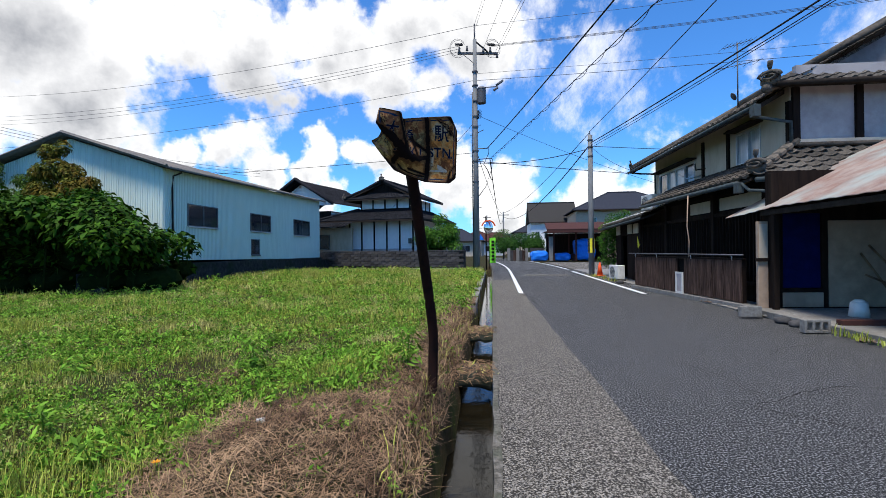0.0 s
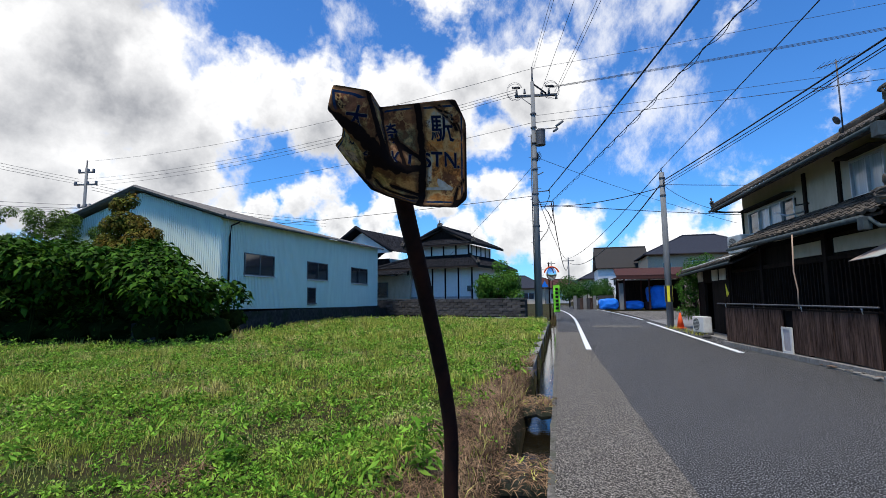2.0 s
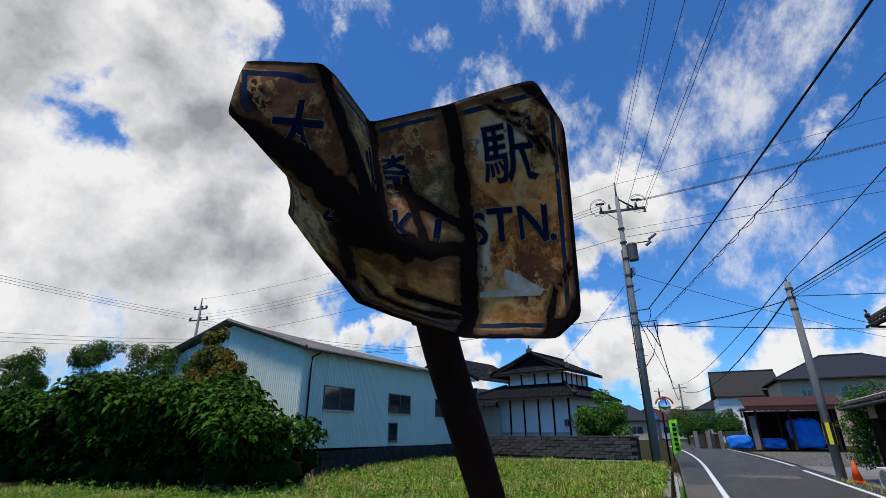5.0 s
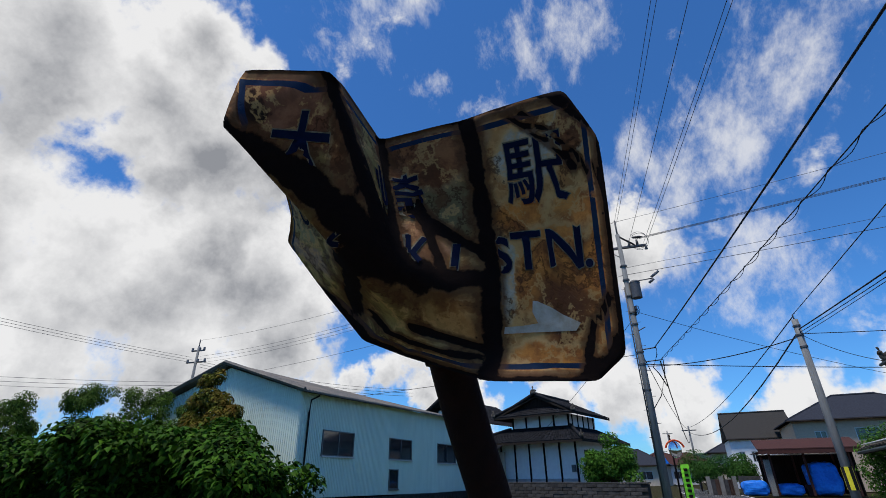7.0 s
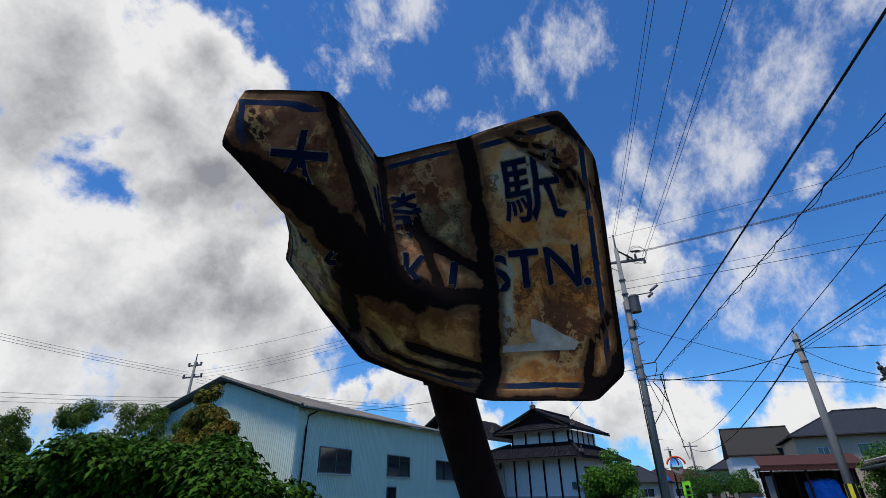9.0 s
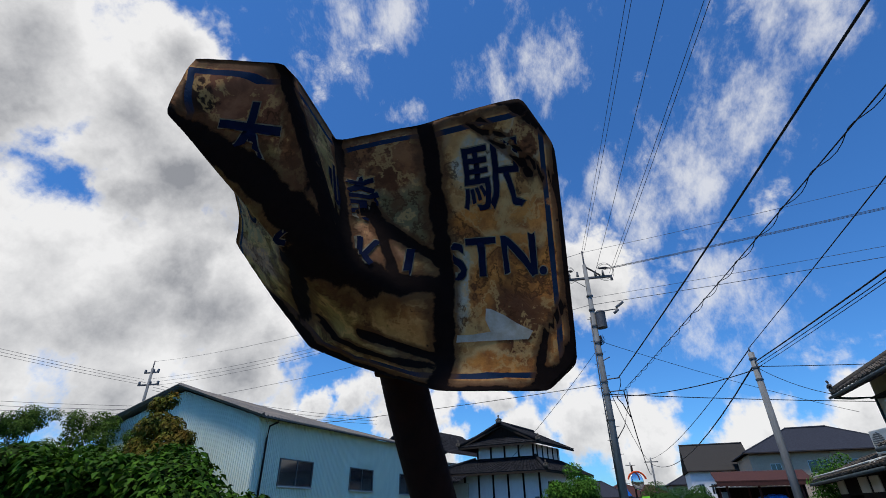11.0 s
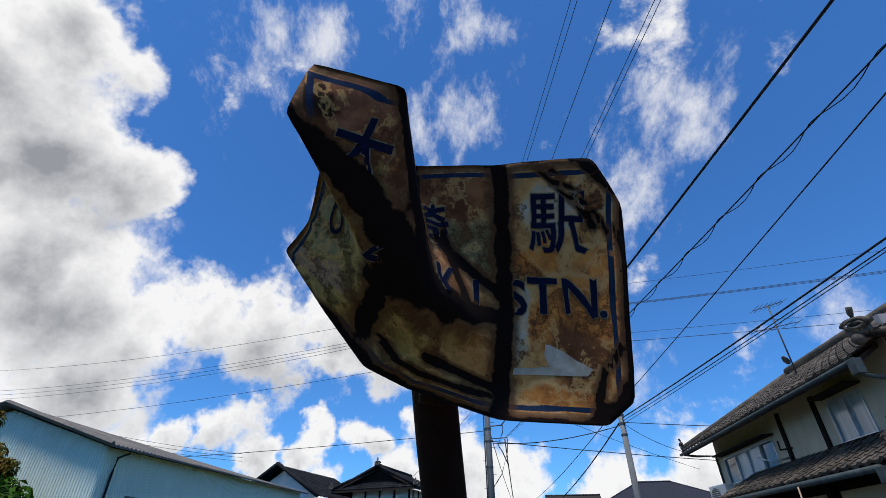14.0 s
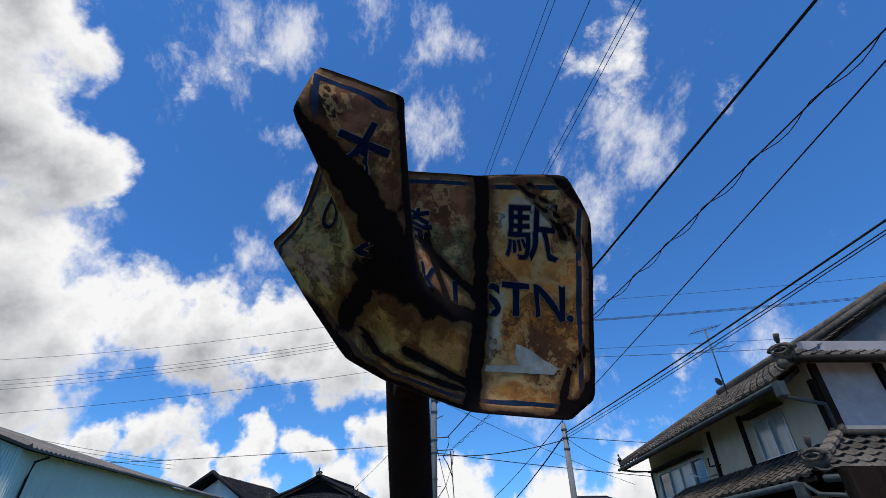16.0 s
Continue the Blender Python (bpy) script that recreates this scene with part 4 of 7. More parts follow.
for f in FACETS:
    a, b, c = [CREASE[k] for k in f]
    if (b[0] - a[0]) * (c[1] - a[1]) - (b[1] - a[1]) * (c[0] - a[0]) < 0:
        f = f[0] + f[2] + f[1]
    for i in range(CUT):
        for j in range(CUT - i):
            faces_.append((facet_vertex(f, i, j), facet_vertex(f, i + 1, j), facet_vertex(f, i, j + 1)))
            if i + j < CUT - 1:
                faces_.append((facet_vertex(f, i + 1, j), facet_vertex(f, i + 1, j + 1), facet_vertex(f, i, j + 1)))
near_by = [set() for _ in flat_of]
edge_use = {}
for f in faces_:
    for a, b in ((f[0], f[1]), (f[1], f[2]), (f[2], f[0])):
        near_by[a].add(b), near_by[b].add(a)
        e = (min(a, b), max(a, b))
        edge_use[e] = edge_use.get(e, 0) + 1
rim = {v for e, k in edge_use.items() if k == 1 for v in e}
for _ in range(7):          # soften the creases as bent steel does
    moved = [p.copy() for p in place_of]
    for i, p in enumerate(place_of):
        friends = [j for j in near_by[i] if i not in rim or j in rim]
        moved[i] = p.lerp(sum((place_of[j] for j in friends), Vector()) / len(friends), 0.45 if i not in rim else 0.12)
    place_of = moved
for i, (x, y) in enumerate(flat_of):
    dent = 0.0035 * noise.noise(Vector((x * 16, y * 16, 2))) + 0.0018 * noise.noise(Vector((x * 45, y * 45, 7)))
    place_of[i] = place_of[i] + Vector((0, 0, dent))


def plate_world(p):
    return UNDO @ (S_O + S_X * (p.x * 1.012 + 0.002) + S_Y * (p.y * 1.015 - 0.002) + S_W * p.z)


folds = ("DP", "BP", "CP", "VP", "PQ", "QS", "TS", "SR", "ET", "RJ", "YR", "QU")


# scrapes down to the steel, and black bands painting shade under the tongue: two ends and how narrow
SCARS_AND_SHADE = [(-0.03, 0.20, 0.10, 0.075, 3.6), (-0.01, 0.20, 0.10, 0.09, 5.5), (0.055, -0.21, 0.10, -0.155, 1.5), (0.055, -0.15, 0.10, -0.075, 2.6), (0.05, -0.20, 0.06, -0.14, 2.4), (-0.215, 0.065, -0.10, -0.02, 1.5), (-0.30, -0.165, -0.12, -0.175, 2.2),
         (-0.53, 0.118, -0.42, 0.085, 0.80), (-0.42, 0.085, -0.29, 0.005, 0.60), (-0.36, 0.03, -0.28, -0.02, 0.8), (-0.30, -0.015, -0.20, -0.05, 0.42), (-0.20, -0.05, -0.10, -0.06, 0.95), (-0.30, -0.04, -0.34, -0.17, 0.75),
         (-0.46, -0.20, -0.15, -0.215, 1.1), (0.103, -0.20, 0.103, 0.13, 2.6), (-0.33, 0.20, -0.25, 0.02, 1.3)]


def fold_near(x, y):
    best = 9.0
    for k in folds:
        a, b = Vector(CREASE[k[0]][:2]), Vector(CREASE[k[1]][:2])
        p = Vector((x, y))
        t = max(0, min(1, (p - a).dot(b - a) / (b - a).length_squared))
        # weights set the black's width; VP and PQ take in the recess's shade
        heavy = 1.1 if k == "CP" else 0.6 if k == "VP" else 0.95 if k in ("ET", "TS", "SR", "RJ", "PQ", "BP") else 2.0
        best = min(best, (p - a.lerp(b, t)).length * heavy)
    for ax, ay, bx, by, k in SCARS_AND_SHADE:
        a, b, p = Vector((ax, ay)), Vector((bx, by)), Vector((x, y))
        t = max(0, min(1, (p - a).dot(b - a) / (b - a).length_squared))
        best = min(best, (p - a.lerp(b, t)).length * k)
    edge = max(y - 0.203, -0.199 - y, x - 0.093, -0.519 - x, (x + y) - 0.232, (x - y) - 0.238)
    return max(0.0, 1 - best / 0.036, min(0.75, (edge + 0.002) / 0.012))


bm = bmesh.new()
uv_layer = bm.loops.layers.uv.new("flat")
lay = bm.verts.layers.float.new("crease")
bv = [bm.verts.new(plate_world(p)) for p in place_of]
for v, (x, y) in zip(bv, flat_of):
    v[lay] = fold_near(x, y)
for f in faces_:
    face = bm.faces.new([bv[i] for i in f])
    for lp, i in zip(face.loops, f):
        lp[uv_layer].uv = flat_of[i]
    face.smooth = True
# turned-back rim
back = UNDO.to_3x3() @ (S_W * -0.022)
rim_edges = [e for e, k in edge_use.items() if k == 1]
low = {i: bm.verts.new(bv[i].co + back) for i in rim}
for i, v in low.items():
    v[lay] = 0.35
for a, b in rim_edges:
    face = bm.faces.new((bv[a], bv[b], low[b], low[a]))
    for lp, i in zip(face.loops, (a, b, b, a)):
        lp[uv_layer].uv = flat_of[i]
# back of the sheet
bb = [bm.verts.new(v.co + back * 0.12) for v in bv]
for f in faces_:
    face = bm.faces.new([bb[i] for i in reversed(f)])
    for lp, i in zip(face.loops, reversed(f)):
        lp[uv_layer].uv = flat_of[i]


def enamel():
    m = bpy.data.materials.new("rusting_enamel")
    m.use_nodes = True
    n, l = m.node_tree.nodes, m.node_tree.links
    b = n["Principled BSDF"]

    def node(kind, *ins, **props):
        q = n.new(kind)
        for k, v in props.items():
            setattr(q, k, v)
        for i, v in enumerate(ins):
            if v is None:
                continue
            if hasattr(v, "is_linked"):
                l.new(v, q.inputs[i])
            else:
                q.inputs[i].default_value = v
        return q

    def mth(op, a, c=None, d=None):
        return node("ShaderNodeMath", a, c, d, operation=op).outputs[0]

    def ramp(v, lo, hi):
        return node("ShaderNodeMapRange", v, lo, hi, 0.0, 1.0, interpolation_type="SMOOTHSTEP").outputs[0]

    def blend(t, a, c):
        q = node("ShaderNodeMix", t, data_type="RGBA")
        for s, v in ((6, a), (7, c)):
            if hasattr(v, "is_linked"):
                l.new(v, q.inputs[s])
            else:
                q.inputs[s].default_value = (*v, 1)
        return q.outputs[2]

    uv = node("ShaderNodeUVMap", uv_map="flat").outputs[0]
    sep = node("ShaderNodeSeparateXYZ", uv)
    x, y = sep.outputs[0], sep.outputs[1]
    crease = node("ShaderNodeAttribute", attribute_name="crease").outputs["Fac"]
    n1 = node("ShaderNodeTexNoise", uv, None, 9.0, 6.0, 0.6).outputs[0]
    n2 = node("ShaderNodeTexNoise", uv, None, 26.0, 8.0, 0.65).outputs[0]
    n3 = node("ShaderNodeTexNoise", uv, None, 70.0, 6.0, 0.6).outputs[0]
    n4 = node("ShaderNodeTexNoise", uv, None, 5.0, 4.0, 0.55, 2.0).outputs[0]
    # wandering coordinates give every stain a ragged shore
    wx = mth("ADD", x, mth("ADD", mth("MULTIPLY", mth("SUBTRACT", n1, 0.5), 0.11), mth("MULTIPLY", mth("SUBTRACT", n2, 0.5), 0.045)))
    wy = mth("ADD", y, mth("ADD", mth("MULTIPLY", mth("SUBTRACT", n4, 0.5), 0.13), mth("MULTIPLY", mth("SUBTRACT", n2, 0.5), 0.05)))

    def stain(col, cx, cy, rx, ry, shade, shore=None, soft=0.30):
        dx, dy = mth("DIVIDE", mth("SUBTRACT", wx, cx), rx), mth("DIVIDE", mth("SUBTRACT", wy, cy), ry)
        far = mth("SQRT", mth("ADD", mth("MULTIPLY", dx, dx), mth("MULTIPLY", dy, dy)))
        if shore:
            col = blend(mth("MULTIPLY", ramp(far, 1.32, 1.02), 0.85), col, shore)
        return blend(ramp(far, 1.0 + soft / 2, 1.0 - soft / 2), col, shade)

    rust_a = blend(ramp(n2, 0.36, 0.64), (0.68, 0.25, 0.052), (0.32, 0.102, 0.027))
    rust_b = blend(ramp(n2, 0.38, 0.62), (0.34, 0.135, 0.050), (0.14, 0.048, 0.020))
    deep_rust = blend(n3, (0.085, 0.032, 0.014), (0.17, 0.062, 0.024))
    olive = blend(ramp(n2, 0.35, 0.65), (0.37, 0.26, 0.085), (0.16, 0.095, 0.034))
    pale = blend(ramp(n3, 0.35, 0.65), (0.52, 0.46, 0.35), (0.42, 0.34, 0.22))
    cream = (0.66, 0.40, 0.16)
    dark_olive = blend(n2, (0.16, 0.122, 0.055), (0.24, 0.185, 0.085))
    left = ramp(x, -0.10, -0.26)
    col = blend(left, blend(ramp(n2, 0.4, 0.6), (0.54, 0.27, 0.088), (0.40, 0.165, 0.048)), olive)
    # right-hand field: rust everywhere but for the glaze round the upper sign and along the fold
    col = stain(col, 0.040, -0.065, 0.100, 0.100, rust_a, cream, 0.35)
    col = stain(col, 0.015, -0.100, 0.050, 0.060, deep_rust, None, 0.9)
    col = stain(col, 0.000, -0.175, 0.075, 0.022, rust_a, cream, 0.3)
    col = stain(col, -0.030, 0.042, 0.048, 0.028, rust_a, cream, 0.7)
    col = stain(col, 0.058, 0.035, 0.046, 0.032, rust_a, cream, 0.7)
    col = stain(col, -0.008, 0.132, 0.046, 0.046, pale, cream, 0.25)
    col = stain(col, -0.068, -0.055, 0.013, 0.060, pale, cream, 0.4)
    col = stain(col, 0.070, 0.165, 0.034, 0.036, rust_b, (0.48, 0.36, 0.2), 0.2)
    col = stain(col, 0.082, -0.150, 0.020, 0.045, rust_a, cream, 0.4)
    # middle field: brown above, dull olive below it, orange under the slanting scrape
    col = stain(col, -0.160, 0.075, 0.075, 0.075, dark_olive, None, 0.3)
    col = stain(col, -0.165, 0.180, 0.085, 0.058, rust_b, (0.36, 0.22, 0.10), 0.2)
    col = stain(col, -0.190, 0.010, 0.055, 0.045, blend(n2, (0.52, 0.27, 0.13), (0.36, 0.15, 0.06)), None, 0.3)
    # tongue: red-brown at the tip, glaze left in blotches lower down
    tip = mth("MULTIPLY", ramp(wx, -0.315, -0.335), ramp(wy, 0.095, 0.125))
    col = blend(tip, col, blend(ramp(n2, 0.3, 0.6), (0.36, 0.145, 0.070), (0.19, 0.070, 0.034)))
    col = stain(col, -0.50, 0.150, 0.020, 0.022, (0.03, 0.014, 0.009), None, 0.5)
    col = stain(col, -0.345, 0.110, 0.020, 0.055, rust_b, (0.48, 0.32, 0.14), 0.4)
    col = stain(col, -0.315, 0.045, 0.030, 0.080, deep_rust, None, 0.8)
    # side facet: grey-green glaze with a long brown run beneath it
    col = stain(col, -0.455, -0.010, 0.065, 0.055, blend(ramp(n2, 0.35, 0.65), (0.31, 0.265, 0.135), (0.17, 0.13, 0.06)), (0.40, 0.30, 0.11), 0.3)
    col = stain(col, -0.440, -0.105, 0.075, 0.028, blend(n2, (0.30, 0.165, 0.11), (0.40, 0.27, 0.17)), None, 0.5)
    rust = ramp(n1, 0.50, 0.62)
    # ink-dark tide lines where sheets of rust have lifted
    tide = mth("ADD", mth("MULTIPLY", n1, 1.0), mth("MULTIPLY", n2, 0.45))
    ring = ramp(mth("ABSOLUTE", mth("SUBTRACT", tide, 0.79)), 0.024, 0.004)
    col = blend(mth("MULTIPLY", ring, 0.75), col, (0.06, 0.024, 0.010))
    scorch = ramp(mth("ADD", mth("MULTIPLY", n4, 0.7), mth("MULTIPLY", n2, 0.6)), 0.68, 0.80)
    col = blend(mth("MULTIPLY", scorch, 0.75), col, deep_rust)
    glow = ramp(mth("ABSOLUTE", mth("SUBTRACT", tide, 0.70)), 0.03, 0.006)
    col = blend(mth("MULTIPLY", glow, 0.55), col, (0.66, 0.37, 0.13))
    # blue border line inside the rim, worn through in places
    edge = mth("MAXIMUM", mth("MAXIMUM", mth("SUBTRACT", y, 0.192), mth("SUBTRACT", -0.190, y)), mth("MAXIMUM", mth("SUBTRACT", x, 0.083), mth("SUBTRACT", -0.505, x)))
    line = mth("LESS_THAN", mth("ABSOLUTE", edge), 0.0042)
    worn = ramp(n2, 0.66, 0.56)
    col = blend(mth("MULTIPLY", line, worn), col, (0.010, 0.026, 0.060))
    margin = ramp(edge, 0.005, 0.008)
    col = blend(mth("MULTIPLY", margin, 0.8), col, blend(n3, (0.10, 0.045, 0.022), (0.22, 0.115, 0.055)))
    # brown bleeding out from the creases
    bleed = ramp(mth("ADD", crease, mth("MULTIPLY", mth("SUBTRACT", n2, 0.5), 0.9)), 0.10, 0.52)
    col = blend(mth("MULTIPLY", bleed, 0.85), col, (0.10, 0.042, 0.017))
    # black along the creases, part bare steel and part painted shade of recesses and underside, and pits
    bare = ramp(mth("ADD", crease, mth("MULTIPLY", mth("SUBTRACT", n2, 0.5), 0.75)), 0.58, 0.70)
    pits = node("ShaderNodeTexVoronoi", uv, None, 30.0, feature="F1").outputs["Distance"]
    pit = ramp(mth("ADD", pits, mth("ADD", mth("MULTIPLY", n1, 0.5), mth("MULTIPLY", n2, 0.45))), 0.53, 0.44)
    col = blend(mth("MAXIMUM", bare, pit), col, blend(n3, (0.006, 0.004, 0.0035), (0.016, 0.008, 0.006)))
    l.new(col, b.inputs["Base Color"])
    rough = mth("ADD", 0.66, mth("MULTIPLY", mth("MAXIMUM", tip, mth("MAXIMUM", rust, bare)), 0.36))
    l.new(rough, b.inputs["Roughness"])
    b.inputs["Specular IOR Level"].default_value = 0.10
    bp = node("ShaderNodeBump", 0.5, 0.004)
    l.new(mth("ADD", mth("MULTIPLY", n3, 0.5), mth("MULTIPLY", mth("ADD", rust, bare), -0.5)), bp.inputs["Height"])
    l.new(bp.outputs[0], b.inputs["Normal"])
    return m


M_ENAMEL = enamel()
plate = put("plate", bm, M_ENAMEL, sign, "folded cream enamel plate eaten by orange rust")
# band and bolts that hold the plate to the post
for z, y in ((1.86, 3.30), (1.98, 3.24)):
    pipe("clamp", [UNDO @ Vector((-0.245, y, z)), UNDO @ Vector((-0.205, y + 0.01, z - 0.004))], 0.022, M_RUSTPOST, sign, sides=6)

# letters follow the folds of the sheet
flat_np = np.array(flat_of)
tri_np = np.array(faces_)


def on_plate(x, y, lift=0.0016):
    p = np.array((x, y))
    a, b, c = flat_np[tri_np[:, 0]], flat_np[tri_np[:, 1]], flat_np[tri_np[:, 2]]
    det = (b[:, 0] - a[:, 0]) * (c[:, 1] - a[:, 1]) - (b[:, 1] - a[:, 1]) * (c[:, 0] - a[:, 0])
    s = ((p[0] - a[:, 0]) * (c[:, 1] - a[:, 1]) - (p[1] - a[:, 1]) * (c[:, 0] - a[:, 0])) / det
    t = ((b[:, 0] - a[:, 0]) * (p[1] - a[:, 1]) - (b[:, 1] - a[:, 1]) * (p[0] - a[:, 0])) / det
    k = int(np.argmax(np.minimum(np.minimum(s, t), 1 - s - t)))
    i, j, q = [place_of[n] for n in faces_[k]]
    nrm = (j - i).cross(q - i).normalized()
    return plate_world(i + (j - i) * float(s[k]) + (q - i) * float(t[k]) + nrm * lift)


def letter(text, x, y, size, squeeze=1.0, bold=0.0, ink=M_INK, lift=0.0016):
    """One character of the built-in font, cut fine and laid on the plate; x, y is its centre on the flat sheet."""
    cu = bpy.data.curves.new("letter", "FONT")
    cu.body, cu.size, cu.resolution_u, cu.offset = text, size, 3, bold
    tmp = new("letter", cu)
    me = bpy.data.meshes.new_from_object(tmp.evaluated_get(bpy.context.evaluated_depsgraph_get()))
    bpy.data.objects.remove(tmp)
    bpy.data.curves.remove(cu)
    bm = bmesh.new()
    bm.from_mesh(me)
    bpy.data.meshes.remove(me)
    bmesh.ops.triangulate(bm, faces=bm.faces)
    for _ in range(3):
        bmesh.ops.subdivide_edges(bm, edges=[e for e in bm.edges if e.calc_length() > 0.009], cuts=1)
        bmesh.ops.triangulate(bm, faces=bm.faces)
    xs, ys = [v.co.x for v in bm.verts], [v.co.y for v in bm.verts]
    # paint is gone where the sheet is worn bare
    cx, cy = (min(xs) + max(xs)) / 2, (min(ys) + max(ys)) / 2
    gone = [v for v in bm.verts if fold_near(x + (v.co.x - cx) * squeeze, y + v.co.y - cy) + 0.25 * lump(v.co.x, v.co.y, 60, x) > 0.70]
    bmesh.ops.delete(bm, geom=gone, context="VERTS")
    for v in bm.verts:
        v.co = on_plate(x + (v.co.x - cx) * squeeze, y + v.co.y - cy, lift)
    return put("letter" if ink is M_INK else "letter_edge", bm, ink, plate)


M_EDGE = stuff_mat("pale_letter_edge", (0.30, 0.25, 0.16), (0.10, 0.07, 0.035), 60, 0.7, 0.1)
for text, x, y, size, sq, bold in (("大", -0.415, 0.112, 0.100, 0.95, 0.0018), ("崎", -0.232, 0.093, 0.098, 0.95, 0.0012), ("駅", 0.001, 0.110, 0.112, 0.92, 0.0009),
                                   ("O", -0.446, 0.000, 0.070, 0.72, 0.001), ("Z", -0.332, 0.006, 0.075, 0.9, 0.001), ("K", -0.200, -0.014, 0.084, 0.95, 0.001),
                                   ("I", -0.145, -0.020, 0.084, 0.9, 0.001), ("S", -0.074, -0.021, 0.084, 0.9, 0.002), ("T", -0.029, -0.015, 0.086, 0.95, 0.0018), ("N", 0.033, -0.014, 0.086, 0.86, 0.0018), (".", 0.067, -0.041, 0.085, 1.0, 0.001)):
    letter(text, x, y, size, sq, bold)
    letter(text, x, y, size, sq, bold + 0.0016, M_EDGE, 0.0009)
# the white arrow of the lower band
bm = bmesh.new()
outline = [(-0.080, -0.140), (-0.03, -0.139), (0.039, -0.139), (0.046, -0.130), (0.020, -0.117), (0.001, -0.105), (-0.020, -0.096), (-0.028, -0.095), (-0.030, -0.110), (-0.022, -0.126), (-0.050, -0.129), (-0.078, -0.130)]
vs = [bm.verts.new(on_plate(x, y, 0.0012)) for x, y in outline]
bm.faces.new(vs)
bmesh.ops.triangulate(bm, faces=bm.faces)
part("arrow", bm, stuff_mat("chipped_white_enamel", (0.50, 0.47, 0.41), (0.36, 0.30, 0.22), 40, 0.5, 0.1), plate)

# ---- poles and wires ----


def utility_pole(place, height, r0, r1, label):
    p = thing("utility_pole", Matrix.Translation(place), label, "utility pole", "poles along the road")
    bm = bmesh.new()
    tube(bm, [(0, 0, -0.6), (0, 0, height * 0.5), (0, 0, height)], r0, 18, r1)
    part("shaft", bm, M_POLE, p, smooth=True)
    return p


P1 = Vector((2.675, 27.3, 0))
pole = utility_pole(P1, 13.6, 0.185, 0.11, "tall grey concrete utility pole with crossarm and transformer")
box("crossarm", -1.0, 1.35, -0.06, 0.06, 12.72, 12.84, M_STEEL, pole)
pipe("mast", [(0, 0.02, 13.4), (0, 0.02, 14.5)], 0.045, M_STEEL, pole)
pipe("brace", [(0.05, -0.05, 13.45), (0.75, -0.06, 12.85)], 0.05, M_WIRE, pole)
pipe("brace", [(-0.1, -0.1, 12.2), (-0.7, -0.05, 12.72)], 0.02, M_STEEL, pole)
for x, z in ((-0.9, 12.95), (-0.45, 13.0), (0.5, 12.95), (0.9, 12.95), (1.3, 12.6)):
    bm = bmesh.new()
    for k in range(4):
        bmesh.ops.create_cone(bm, cap_ends=True, segments=10, radius1=0.085 - 0.012 * k, radius2=0.05, depth=0.06, matrix=Matrix.Translation((x, -0.05, z - 0.05 + 0.07 * k)))
    part("insulator", bm, M_PORC, pole, smooth=True)
for side in (-1, 1):
    for k in range(3):
        y, z = -0.5 + 0.25 * k, 13.05 + 0.22 * k
        bm = bmesh.new()
        for q in range(5):
            bmesh.ops.create_cone(bm, cap_ends=True, segments=8, radius1=0.055, radius2=0.03, depth=0.08, matrix=Matrix.Translation((side * (0.75 + 0.09 * q), y, z - 0.08 * k)) @ pose(0, 0, 0, 0, 90, 0))
        part("strain_insulator", bm, M_WIRE, pole)
    for k in range(2):
        bm = bmesh.new()
        tube(bm, [(side * (1.0 + 0.45 * math.cos(a)), -0.3 + 0.25 * k, 12.9 + 0.5 * math.sin(a) + 0.2 * k) for a in np.linspace(-2.6, 2.6, 16)], 0.012, 5)
        part("jumper_loop", bm, M_GREYWIRE, pole)
bm = bmesh.new()
bmesh.ops.create_cone(bm, cap_ends=True, segments=18, radius1=0.25, radius2=0.25, depth=0.85, matrix=Matrix.Translation((0.36, -0.15, 10.25)))
bmesh.ops.create_cone(bm, cap_ends=True, segments=18, radius1=0.27, radius2=0.2, depth=0.1, matrix=Matrix.Translation((0.36, -0.15, 10.7)))
part("transformer", bm, M_STEEL, pole, "grey cylindrical transformer")
pipe("switch_arm", [(0.3, -0.1, 10.75), (1.3, -0.15, 10.8)], 0.03, M_STEEL, pole)
for x, z in ((1.2, 10.85), (1.35, 10.95), (1.05, 10.55)):
    pipe("fuse_cutout", [(x, -0.2, z), (x + 0.25, -0.25, z + 0.18)], 0.07, M_PORC, pole)
pipe("side_arm", [(0, -0.05, 7.2), (0.75, -0.1, 7.25)], 0.03, M_STEEL, pole)
pipe("side_arm", [(0, -0.05, 6.6), (0.95, -0.1, 6.65)], 0.025, M_STEEL, pole)
pipe("side_arm", [(0, -0.05, 8.1), (0.45, -0.1, 8.3)], 0.025, M_STEEL, pole)
for z in (11.7, 10.9, 10.0, 9.1, 8.5, 7.1, 6.5, 5.3):
    bm = bmesh.new()
    bmesh.ops.create_cone(bm, cap_ends=True, segments=16, radius1=0.175, radius2=0.175, depth=0.07, matrix=Matrix.Translation((0, 0, z)))
    part("band", bm, M_STEEL, pole)
for k in range(14):
    z = 2.6 + 0.6 * k
    pipe("step_bolt", [(-0.05, 0, z), (-0.32 if k % 2 else 0.32, 0, z)], 0.012, M_STEEL, pole, sides=5)
pipe("conduit", [(-0.2, -0.05, 0.0), (-0.2, -0.05, 7.5), (-0.16, -0.05, 10.5)], 0.03, M_STEEL, pole)
for k in range(9):
    a = 0.7 * k
    pipe("cable_loop", [(0.12, -0.12, 9.4), (0.25 + 0.12 * math.cos(a), -0.2, 9.2 + 0.25 * math.sin(a)), (0.1, -0.15, 8.9)], 0.015, M_WIRE, pole, sides=5)
